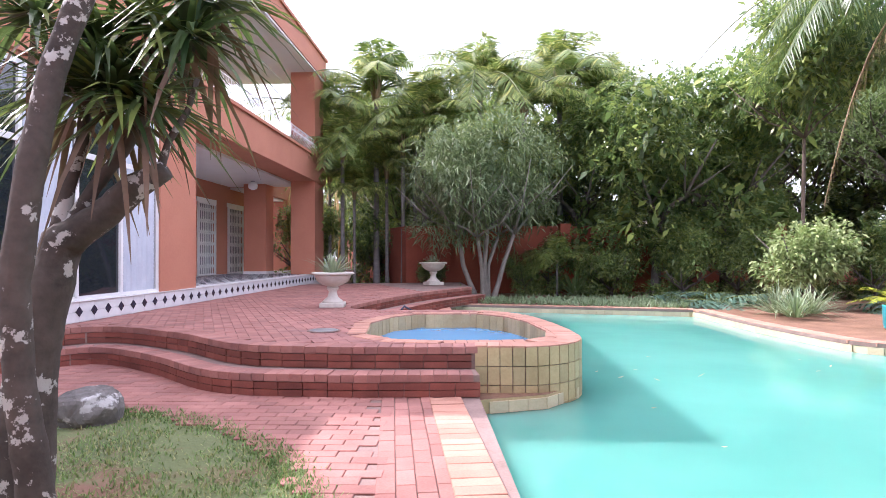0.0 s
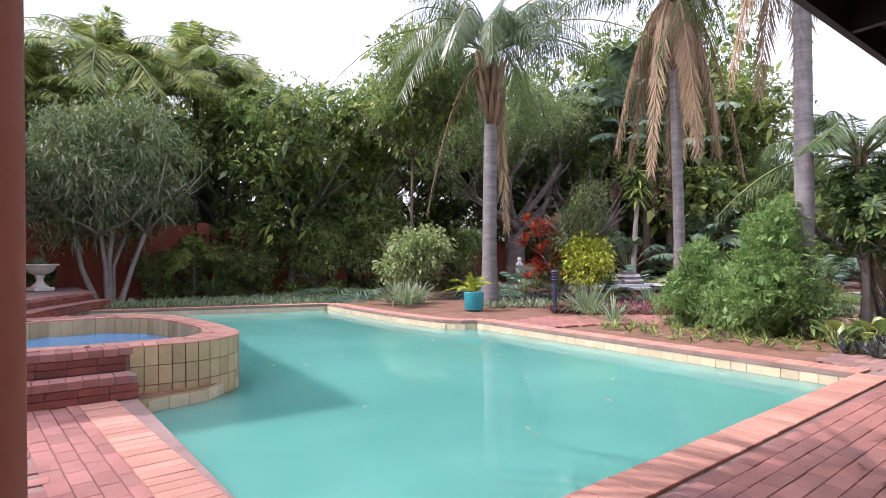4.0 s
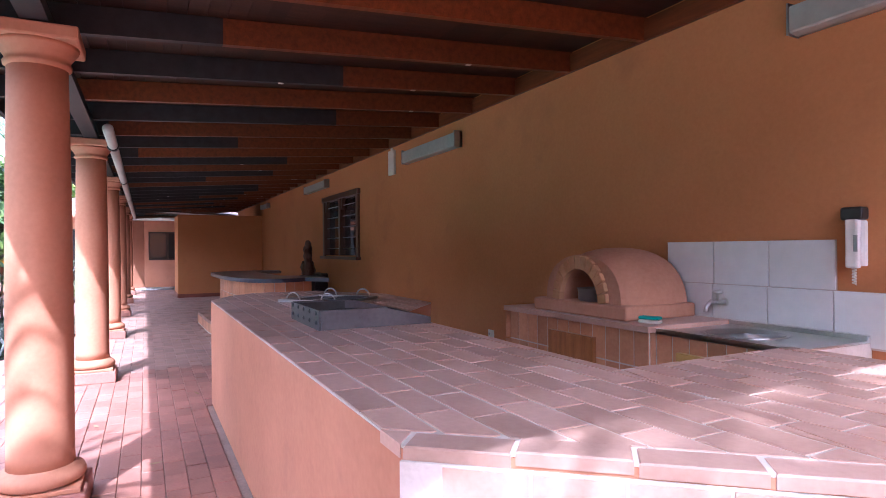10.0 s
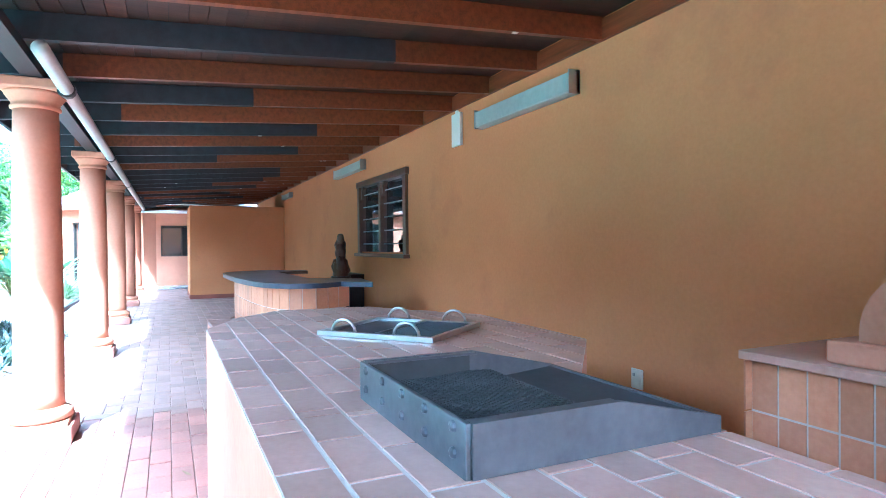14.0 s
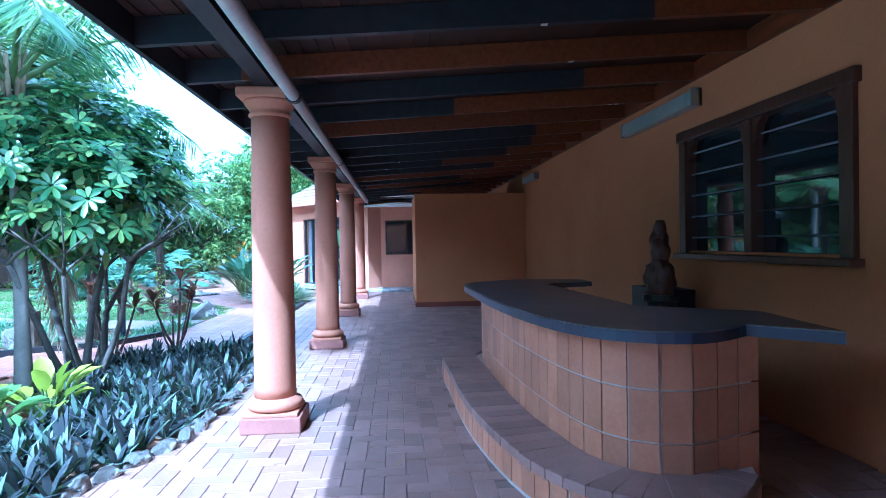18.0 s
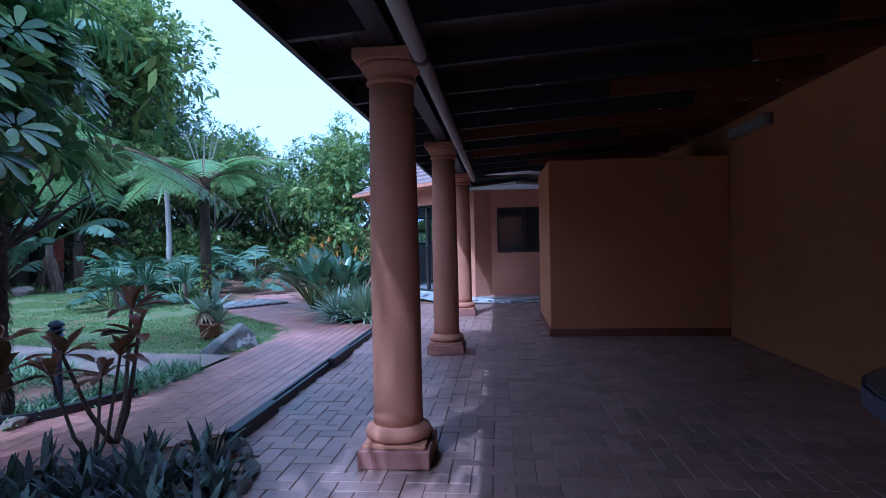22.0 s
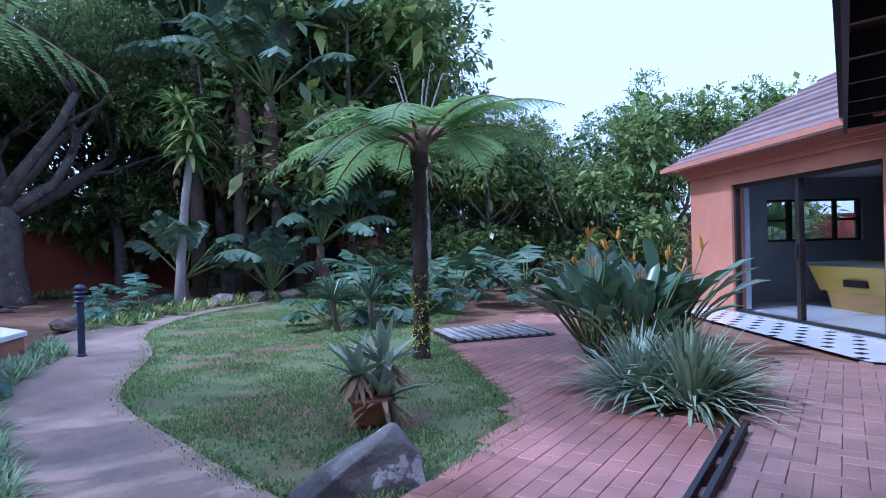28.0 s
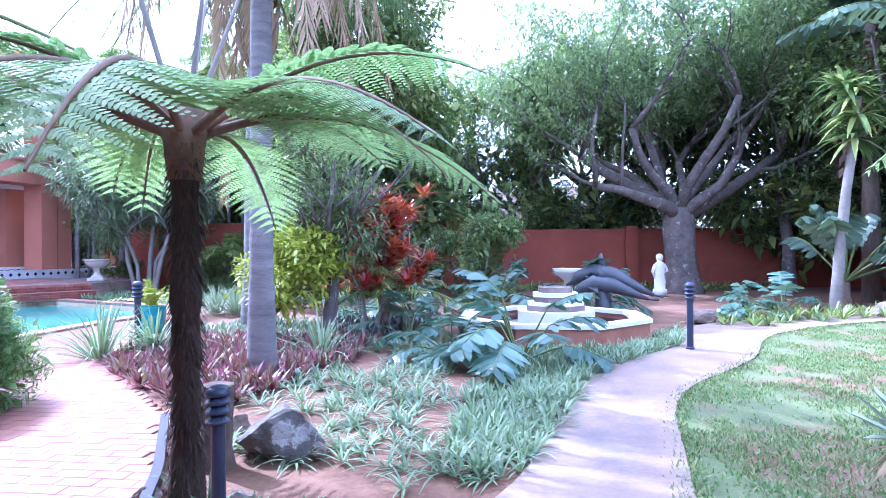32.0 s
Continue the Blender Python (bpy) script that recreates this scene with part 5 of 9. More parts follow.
for r_, z in enumerate((1.54, 1.375, 1.21)):
    switch(0.77, z, 0)
    switch(0.585, z, (0, 1, 1)[r_])
for x, z in ((4.4, 0.42), (8.16, 0.41)):
    switch(x, z, 2)
ph = thing("wall_phone", pose(1.0, WALL_Y + 0.002, 1.32), "white intercom handset with black top on the wall", "intercom")
part("cradle", boxes((-0.045, 0, -0.12, 0.045, 0.03, 0.1), bevel=0.008), M["white"], ph)
b = boxes((-0.032, 0.03, -0.13, 0.032, 0.065, 0.13), bevel=0.012)
part("handset", b, M["white"], ph)
part("black_top", boxes((-0.05, 0.0, 0.102, 0.05, 0.07, 0.165), bevel=0.012), M["black"], ph)
part("keypad", boxes((-0.03, 0.066, -0.05, -0.012, 0.069, 0.03)), M["alu"], ph)
b = bmesh.new()
tube(b, [(0.01 + 0.008 * math.sin(t2 * 9), 0.02 + 0.008 * math.cos(t2 * 9), -0.13 - t2 * 0.02) for t2 in np.linspace(0, 4, 40)], 0.004, 5)
part("coiled_cord", b, M["plastic"], ph)
pn = thing("distribution_board", pose(0.25, WALL_Y + 0.002, 1.46), "white metal electrical cabinet with keyed door", "cabinet")
part("case", boxes((-0.30, 0, -0.37, 0.30, 0.05, 0.36), bevel=0.006), M["white"], pn)
d2 = part("door", boxes((-0.26, 0.05, -0.33, 0.235, 0.062, 0.32), bevel=0.004), M["white"], pn)
b = bmesh.new()
lathe(b, [(0.012, 0), (0.012, 0.03), (0.004, 0.032)], 10, pose(0.2, 0.062, -0.02, -90, 0, 0))
part("lock", b, M["black"], d2)
for j in range(4):
    part("label_line", boxes((0.1, 0.0625, 0.02 + j * 0.014, 0.2, 0.0635, 0.026 + j * 0.014)), M["alu"], d2)

# barred window with carved timber frame
w = tagged(new("window_1"), "dark carved timber window with burglar bars", "window", "", "structure")
x0, x1, z0, z1 = WIN
yy = WALL_Y
part("window_frame", boxes((x0 - 0.06, yy - 0.1, z0 - 0.02, x0 + 0.05, yy + 0.04, z1 + 0.05), (x1 - 0.05, yy - 0.1, z0 - 0.02, x1 + 0.06, yy + 0.04, z1 + 0.05), (x0 - 0.09, yy - 0.1, z1, x1 + 0.09, yy + 0.05, z1 + 0.09), ((x0 + x1) / 2 - 0.045, yy - 0.1, z0, (x0 + x1) / 2 + 0.045, yy + 0.03, z1), bevel=0.006), M["frame_wood"], w)
part("window_sill", boxes((x0 - 0.1, yy - 0.1, z0 - 0.07, x1 + 0.1, yy + 0.09, z0 - 0.02), bevel=0.008), M["frame_wood"], w)
for sx, ex in ((x0 + 0.05, 1), ((x0 + x1) / 2 - 0.045, -1), ((x0 + x1) / 2 + 0.045, 1), (x1 - 0.05, -1)):
    b = bmesh.new()
    prism(b, [(0, 0), (0.12 * ex, 0), (0.06 * ex, -0.06), (0.045 * ex, -0.16), (0, -0.2)][::(1 if ex < 0 else -1)], -0.03, 0.03)
    bmesh.ops.recalc_face_normals(b, faces=b.faces[:])
    b.transform(pose(sx, yy - 0.02, z1 - 0.001, 90, 0, 0))
    part("carved_bracket", b, M["frame_wood"], w)
for j in range(5):
    zb = z0 + 0.12 + j * 0.19
    b = bmesh.new()
    tube(b, [(x0, yy - 0.03, zb), (x1, yy - 0.03, zb)], 0.008, 8)
    part("bar", b, M["alu"], w)
for a2, b2 in ((x0 + 0.05, (x0 + x1) / 2 - 0.045), ((x0 + x1) / 2 + 0.045, x1 - 0.05)):
    g = part("pane", boxes((a2, yy - 0.075, z0, b2, yy - 0.069, z1)), M["mirrorglass"], w)

# ---------- bar ----------
bar = thing("bar", Matrix(), "curved bar clad in terracotta tiles with a dark top", "bar")
def barline(o):
    return smooth_line([(7.97 - o * 0.3, -2.15), (7.85 - o * 0.9, -1.72), (8.1 - o * 0.6, -1.42 + o * 0.7), (8.9, -1.28 + o), (10.2, -1.22 + o), (11.0 + o * 0.5, -1.28 + o), (11.35 + o, -1.65)], 6)
BL = barline(0.0)
b = bmesh.new()
prism(b, (BL + [(11.35, -2.1), (10.9, -2.1), (10.9, -1.75), (8.5, -1.85), (8.4, -2.15)])[::-1], 0.0, 0.84)
bmesh.ops.recalc_face_normals(b, faces=b.faces[:])
part("body", b, M["grout"], bar)
wall_tiles(bar, BL[::-1], 0.105, 3, 0.145, 0.25, M["cotto_edge"], 0.001, 0.009, "face_tile", 0.010)
BT = barline(0.14)
b = bmesh.new()
prism(b, ([(7.6, -2.35)] + BT[1:] + [(11.5, -1.9), (11.3, -2.35), (10.9, -2.35), (10.75, -1.85), (8.8, -1.9), (8.35, -2.45)])[::-1], 0.855, 0.9)
bmesh.ops.recalc_face_normals(b, faces=b.faces[:])
part("bar_top", b, M["granite"], bar, "dark grey bar top")
b = bmesh.new()
sweep_rect(b, [(7.6, -2.35)] + BT[1:], 0.012, 0.006, 0.845, 0.895)
part("edge_strip", b, M["bollard"], bar, "blue-black edging strip")
BS = barline(0.35)
b = bmesh.new()
prism(b, (BS[1:-1] + [(11.35, -1.5), (8.4, -1.5), (7.97, -2.15)])[::-1], 0.0, 0.19)
bmesh.ops.recalc_face_normals(b, faces=b.faces[:])
part("foot_step", b, M["grout"], bar)
p, a = along(BS[1:-1], 0.125)
pieces("step_brick", np.stack([p[:, 0] + np.sin(a) * 0.160, p[:, 1] - np.cos(a) * 0.160, np.full(len(p), 0.215)], 1), a + math.pi / 2, (0.335, 0.125, 0.06), M["brick_grey"], bar)["kind"] = "stuff"
wall_tiles(bar, BS[1:-1][::-1], 0.02, 1, 0.125, 0.15, M["cotto_edge"], 0.001, 0.009, "step_tile", 0.010)

# dark ornament behind the bar
top = thing("carved_ornament", pose(10.05, -2.66, 0) @ Matrix.Diagonal((0.62, 0.62, 0.97, 1)), "dark carved wooden ornament on a black stand beside the bar", "ornament")
b = bmesh.new()
lathe(b, [(0.2, 0), (0.2, 0.8), (0.24, 0.82), (0.24, 0.87)], 20)
part("stand", b, M["black"], top)
for dx, dy, z, r_ in ((0, 0, 0.95, 0.2), (0.1, 0.04, 1.02, 0.15), (-0.12, 0, 1.03, 0.14), (0.03, 0, 1.14, 0.12), (-0.05, 0.02, 1.24, 0.13), (0.04, 0, 1.34, 0.12), (0.0, 0, 1.44, 0.09), (0.06, 0, 1.18, 0.1), (-0.14, 0.05, 1.1, 0.08), (0.16, 0, 1.1, 0.08)):
    b = bmesh.new()
    c0 = Vector((dx, dy, z))
    for v in bmesh.ops.create_icosphere(b, subdivisions=3, radius=r_, matrix=pose(dx, dy, z))["verts"]:
        v.co = c0 + (v.co - c0) * (1 + 0.35 * noise.noise(v.co * 14))
    part("carved_knot", b, M["frame_wood"], top, smooth=True)
# added black box: stands in for the darkness behind the bar
structure("bar_dark_block", boxes((10.3, WALL_Y + 0.003, 0.0, 11.0, -2.8, 0.85)), M["timber_dark"], "dark block added to fill the dark area behind the bar", "counter")

# ---------- the small block room and the end of the veranda ----------
BX = 17.21
structure("wall_block", boxes((BX, WALL_Y + 0.004, 0, BX + 1.9, -0.815, 2.31), bevel=0.012), M["wall"], "free-standing terracotta plastered room under the roof", "wall")
structure("baseboard", boxes((BX - 0.012, WALL_Y + 0.01, 0, BX, -0.80, 0.10), (BX - 0.012, -0.815, 0, BX + 1.9, -0.803, 0.10)), M["riser"], "dark red skirting round the block room", "trim")
EX = 22.5
EW = (-1.35, -0.12, 0.98, 1.98)
structure("wall_end", boxes((EX, WALL_Y - 0.2, -0.2, EX + 0.22, EW[0], 2.55), (EX, EW[1], -0.2, EX + 0.22, 0.36, 2.55), (EX, EW[0], -0.2, EX + 0.22, EW[1], EW[2]), (EX, EW[0], EW[3], EX + 0.22, EW[1], 2.55)), M["column"], "terracotta end wall with a dark window", "wall")
w2 = tagged(new("window_2"), "dark window in the end wall", "window", "", "structure")
part("window_frame", boxes((EX + 0.02, EW[0], EW[2], EX + 0.09, EW[0] + 0.05, EW[3]), (EX + 0.02, EW[1] - 0.05, EW[2], EX + 0.09, EW[1], EW[3]), (EX + 0.02, EW[0], EW[3] - 0.05, EX + 0.09, EW[1], EW[3]), (EX + 0.02, EW[0], EW[2], EX + 0.09, EW[1], EW[2] + 0.05), (EX + 0.02, (EW[0] + EW[1]) / 2 - 0.025, EW[2], EX + 0.09, (EW[0] + EW[1]) / 2 + 0.025, EW[3])), M["bronze"], w2)
part("pane", boxes((EX + 0.05, EW[0], EW[2], EX + 0.056, EW[1], EW[3])), M["mirrorglass"], w2)
b = boxes((EX - 0.05, WALL_Y, 2.33, EX + 0.24, 0.36, 2.39), (EX - 0.08, WALL_Y, 2.39, EX + 0.24, 0.36, 2.45), (EX - 0.11, WALL_Y, 2.45, EX + 0.24, 0.36, 2.51))
structure("trim_end", b, M["column"], "stepped plaster cornice on the end wall", "trim")

# patterned tile apron in front of the games room
ap = [(21.2, WALL_Y), (22.5, WALL_Y), (22.5, 0.4), (25.9, 3.2), (25.3, 3.9), (21.2, 0.9)]
sheet("tile_apron", [ap], 0.012, M["tile_white"], "white tile apron with small dark inserts", "floor")
tile_dots = tagged(new("tile_inserts"), "small dark square inserts in the white tile apron", "tiles", "", "structure")
cs = np.array([(21.2 + 0.30 * i3 + 0.15, WALL_Y + 0.30 * j3 + 0.15) for i3 in range(17) for j3 in range(24)])
cs = cs[inside(cs[:, 0], cs[:, 1], ap)]
pieces("insert", np.concatenate([cs, np.full((len(cs), 1), 0.016)], 1), math.pi / 4, (0.11, 0.11, 0.01), M["tile_black"], tile_dots, jitter=0)["kind"] = "stuff"

# ---------- games room ----------
GA, GB = Vector((26.0, 3.48)), Vector((22.36, 0.5))
gd = (GA - GB).normalized()
gn = Vector((-gd.y, gd.x))
ga = math.degrees(math.atan2(gd.y, gd.x))
GL = (GA - GB).length
G = pose(GB.x, GB.y, 0, 0, 0, ga)
def gpart(name, b, mat, label, cat):
    b.transform(G)
    return structure(name, b, mat, label, cat)


gpart("wall_games_front", boxes((0, -0.22, -0.2, 0.3, 0, 2.36), (3.36, -0.22, -0.2, GL, 0, 2.36), (0.3, -0.22, 2.14, 3.36, 0, 2.36)), M["column"], "peach-painted front wall of the games room", "wall")
SW = (-3.31, -1.38, 1.16, 1.96)
gpart("wall_games_side", boxes((GL - 0.22, -4.4, -0.2, GL, SW[0], 2.36), (GL - 0.22, SW[1], -0.2, GL, -0.22, 2.36), (GL - 0.22, SW[0], -0.2, GL, SW[1], SW[2]), (GL - 0.22, SW[0], SW[3], GL, SW[1], 2.36), (-1.6, -4.62, -0.2, GL, -4.4, 2.36), (-1.6, -4.4, -0.2, -1.4, -1.6, 2.36)), M["gloom_grey"], "grey walls of the games room, indoor gloom in their colour", "wall")
gpart("wall_games_west", boxes((-0.2, -1.4, -0.2, 0.0, 0.0, 2.36), (-1.6, -1.6, -0.2, 0.0, -1.4, 2.36)), M["column"], "peach-painted side wall of the games room", "wall")
gpart("floor_games", boxes((-1.4, -4.4, -0.1, GL - 0.2, 0.02, 0.03)), M["greytile"], "grey tiled floor of the games room", "floor")
gpart("ceiling_games", boxes((-1.6, -4.6, 2.37, GL, -0.0, 2.42)), M["ceiling"], "white ceiling of the games room", "ceiling")
gpart("trim_games", boxes((-0.02, 0.0, 2.36, GL + 0.06, 0.06, 2.43), (-0.02, 0.0, 2.43, GL + 0.1, 0.1, 2.5), (-0.02, 0.0, 2.5, GL + 0.14, 0.14, 2.57), (GL, -4.6, 2.36, GL + 0.06, 0, 2.43), (GL, -4.6, 2.43, GL + 0.1, 0, 2.5), (GL, -4.6, 2.5, GL + 0.14, 0, 2.57)), M["plaster"], "stepped orange cornice under the games room roof", "trim")
gl = tagged(new("door_1"), "bronze-framed sliding glass door of the games room", "sliding door", "", "structure")
gl.matrix_basis = G
part("door_frame", boxes((0.3, -0.12, 0.03, 0.36, -0.04, 2.14), (3.3, -0.12, 0.03, 3.36, -0.04, 2.14), (0.3, -0.12, 2.08, 3.36, -0.04, 2.14), (1.78, -0.12, 0.03, 1.86, -0.04, 2.14), (0.3, -0.12, 0.03, 3.36, -0.04, 0.07)), M["bronze"], gl)
for xa, xb in ((0.36, 1.78), (1.86, 3.3)):
    g = part("pane", boxes((xa, -0.083, 0.07, xb, -0.077, 2.08)), M["glass"], gl)
    g.visible_shadow = False
part("handle", boxes((1.80, -0.04, 0.95, 1.83, 0.0, 1.15), bevel=0.004), M["black"], gl)
gw = tagged(new("window_3"), "grey-framed side window of the games room", "window", "", "structure")
gw.matrix_basis = G
wa, wb_ = GL - 0.16, GL - 0.09
part("window_frame", boxes((wa, SW[0], SW[2], wb_, SW[1], SW[2] + 0.045), (wa, SW[0], SW[3] - 0.045, wb_, SW[1], SW[3]), (wa, SW[0], SW[2], wb_, SW[0] + 0.045, SW[3]), (wa, SW[1] - 0.045, SW[2], wb_, SW[1], SW[3]), (wa, -2.83, SW[2], wb_, -2.77, SW[3]), (wa, -1.92, SW[2], wb_, -1.83, SW[3]), (wa, SW[0], 1.54, wb_, -2.8, 1.59), (wa, -1.88, 1.54, wb_, SW[1], 1.59)), M["bronze"], gw)
g = part("pane", boxes((GL - 0.128, SW[0], SW[2], GL - 0.122, SW[1], SW[3])), M["glass"], gw)
g.visible_shadow = False
# pale box modelled in place of the whitish reflection by the door
part("reflection_strip", boxes((3.42, -0.36, 0.05, 3.52, -0.26, 2.1), bevel=0.01), M["curtain"], gw, "pale upright strip imitating a reflection beside the door")
# hipped roof in courses of flat tiles
rf = tagged(new("roof_games"), "hipped roof of pinkish-brown flat tiles", "roof", "", "structure")
rf.matrix_basis = G
EO = 0.35
hz = 1.75
b = bmesh.new()
for k5 in range(13):
    t0, t1 = k5 / 13, (k5 + 1) / 13
    def ring(t, dz):
        x0_, x1_ = -1.7 - EO + (GL / 2 + 1.7 + EO - 0.1) * t, GL + EO - (GL / 2 + EO - 0.1) * t
        y1_, y0_ = EO - (2.3 + EO) * t, -4.6 - EO + (2.3 + EO) * t
        return [b.verts.new((x, y, 2.60 + hz * t + dz)) for x, y in ((x0_, y0_), (x1_, y0_), (x1_, y1_), (x0_, y1_))]
    A, B = ring(t0, 0.05), ring(t1, 0.012)
    L = ring(t0, 0.0)
    for j in range(4):
        b.faces.new((A[j], A[(j + 1) % 4], B[(j + 1) % 4], B[j]))
        b.faces.new((L[j], L[(j + 1) % 4], A[(j + 1) % 4], A[j]))
part("tile_courses", b, M["rooftile"], rf)
part("gutter_edge", boxes((-EO, EO, 2.545, GL + EO, EO + 0.05, 2.625), (GL + EO, -4.6 - EO, 2.545, GL + EO + 0.05, EO + 0.05, 2.625)), M["column"], rf)
part("soffit", boxes((-1.7 - EO, -4.9, 2.575, GL + EO, EO, 2.585)), M["white"], rf)
# games table
ft = thing("games_table", G @ pose(2.72, -1.95, 0.03), "yellow coin-operated games table on a stepped base", "games table")
def tapered(x0, x1, y0, y1, z0, z1, inset):
    b = bmesh.new()
    q = [b.verts.new(c) for c in ((x0 + inset, y0 + inset, z0), (x1 - inset, y0 + inset, z0), (x1 - inset, y1 - inset, z0), (x0 + inset, y1 - inset, z0), (x0, y0, z1), (x1, y0, z1), (x1, y1, z1), (x0, y1, z1))]
    for f in ((3, 2, 1, 0), (4, 5, 6, 7), (0, 1, 5, 4), (1, 2, 6, 5), (2, 3, 7, 6), (3, 0, 4, 7)):
        b.faces.new([q[i4] for i4 in f])
    return b


part("cabinet", tapered(-0.86, 0.86, -0.45, 0.45, 0.3, 0.72, 0.12), M["yellow"], ft)
part("base", tapered(-0.62, 0.62, -0.3, 0.3, 0.0, 0.298, 0.05), M["door_ply"], ft)
part("rim", boxes((-0.88, -0.47, 0.722, 0.88, 0.47, 0.78), bevel=0.012), M["alu"], ft)
part("cloth", boxes((-0.78, -0.37, 0.7805, 0.78, 0.37, 0.784)), M["leaf_mid"], ft, "green playing cloth")
part("coin_slot", boxes((-0.35, 0.36, 0.40, 0.1, 0.43, 0.51)), M["black"], ft)

# drain channel beside the brick path
dch = thing("drain_channel", Matrix(), "rusty dark steel edging of the drain channel", "drain")
part("near_rail", boxes((13.3, 1.61, -0.03, 18.35, 1.64, 0.06)), M["timber_dark"], dch)
part("far_rail", boxes((13.3, 1.69, -0.03, 18.35, 1.72, 0.045)), M["timber_dark"], dch)
for xa in (13.0, 15.3):
    part("sleeper", boxes((xa, 1.56, 0.0, xa + 0.75, 1.64, 0.10), bevel=0.01), M["timber_dark"], dch)


# ---------- the house ----------
HA = math.degrees(math.atan2(0.991, 0.134))
H = pose(-4.45, 8.58, 0, 0, 0, HA)
# local frame: x along the facade away from the eye, y into the house, z up
HF = 0.72


def hpart(name, b, mat, label, cat):
    b.transform(H)
    return structure(name, b, mat, label, cat)


hpart("floor_house", boxes((-4.5, 0.02, -0.2, 14.0, 9.0, HF - 0.012), (14.0, 0.02, -0.2, 20.4, 9.0, HF - 0.012)), M["white"], "white-tiled raised floor of the house portico", "floor")
hpart("wall_house_pillar", boxes((2.73, -0.02, HF - 0.1, 3.46, 0.9, 3.98), (3.5, 0.02, HF - 0.1, 4.14, 0.9, 3.98), (3.46, 0.06, HF - 0.1, 3.5, 0.9, 3.98), (2.73, 0.0, 4.9, 4.14, 0.9, 7.8), (13.0, 0.0, HF - 0.1, 13.68, 0.85, 3.98), (13.72, 0.03, HF - 0.1, 14.35, 0.85, 3.98), (13.68, 0.07, HF - 0.1, 13.72, 0.85, 3.98), (13.0, 0.0, 4.9, 13.68, 0.85, 7.84), (13.72, 0.03, 4.9, 14.35, 0.85, 7.84), (13.68, 0.07, 4.9, 13.72, 0.85, 7.84), (18.8, 2.9, HF - 0.1, 20.0, 3.6, 3.9)), M["plaster"], "salmon plastered pillar of the house", "wall")
for nm, x0, y0, z0, z1 in (("house_pillar", 13.0, 1.74, HF - 0.1, 3.9),):
    t_ = thing(nm, H @ pose(x0 + 0.4, y0 + 0.4, z0), "square salmon plastered pillar of the house portico", "pillar", "house pillars")
    part("shaft", boxes((-0.4, -0.4, 0, 0.4, 0.4, z1 - z0), bevel=0.01), M["plaster"], t_)
    part("base", boxes((-0.42, -0.42, 0, 0.42, 0.42, 0.2), bevel=0.005), M["white"], t_)
hpart("wall_house_beam", boxes((2.7, -0.04, 3.98, 14.42, 0.86, 4.82), (2.7, -0.1, 4.82, 14.48, 0.86, 4.9), (13.1, 0.8, 3.98, 13.9, 4.2, 4.82), (13.9, 2.85, 3.9, 20.3, 3.6, 4.7)), M["plaster"], "salmon plastered balcony beam", "wall")
hpart("ceiling_portico", boxes((2.7, 0.86, 3.9, 13.9, 5.0, 3.97), (13.9, 3.0, 3.82, 20.2, 6.3, 3.89)), M["ceiling"], "white ceiling of the portico", "ceiling")
hpart("floor_balcony", boxes((2.7, 0.8, 4.6, 13.9, 5.0, 4.75)), M["white"], "balcony slab", "floor")
DOORS = ((6.8, 8.15), (9.0, 10.3), (11.27, 12.62), (13.66, 15.1))
rows_ = []
xa = 4.0
for x0, x1 in DOORS:
    rows_ += [(xa, 3.4, HF, x0, 3.62, 3.98), (x0, 3.4, 3.15, x1, 3.62, 3.98)]
    xa = x1
rows_ += [(xa, 3.4, HF, 15.6, 3.62, 3.98), (15.6, 6.0, HF, 20.2, 6.2, 3.98)]
hpart("wall_house_back", boxes(*rows_, (2.7, 4.2, 4.9, 14, 4.42, 7.8), (3.2, 0.9, HF, 3.42, 3.4, 3.98), (-4.5, 4.0, HF, 3.2, 4.2, 3.98), (1.2, 4.0, 3.98, 3.2, 4.2, 7.8), (-4.5, 0.3, HF, -4.3, 4.0, 3.98)), M["plaster"], "salmon plastered back wall of the portico", "wall")
hpart("wall_house_upper", boxes((1.2, 0.35, 4.0, 2.73, 0.6, 7.8), (-4.5, 0.3, 3.75, 2.73, 0.6, 4.0), (1.2, 0.6, 4.0, 1.42, 4.0, 7.8)), M["plaster"], "salmon plastered upper wall of the house", "wall")
hpart("ceiling_eave", boxes((0.6, -0.03, 7.83, 14.35, 5.0, 7.9), (-4.4, 0.6, 3.78, 2.7, 4.0, 3.86)), M["ceiling"], "white soffit of the upper roof", "ceiling")
# last box: height out of view, raised to throw shade on the lawn
hpart("roof_house", boxes((0.5, -0.06, 7.9, 14.4, 6.0, 8.62), (0.42, -0.12, 8.62, 14.47, 6.1, 8.72), (12.6, 0.6, 8.72, 14.2, 2.5, 9.15), (-4.6, 0.25, 3.98, 1.2, 4.3, 5.5)), M["plaster"], "deep salmon roof fascia of the house, with an unseen shade block", "roof")
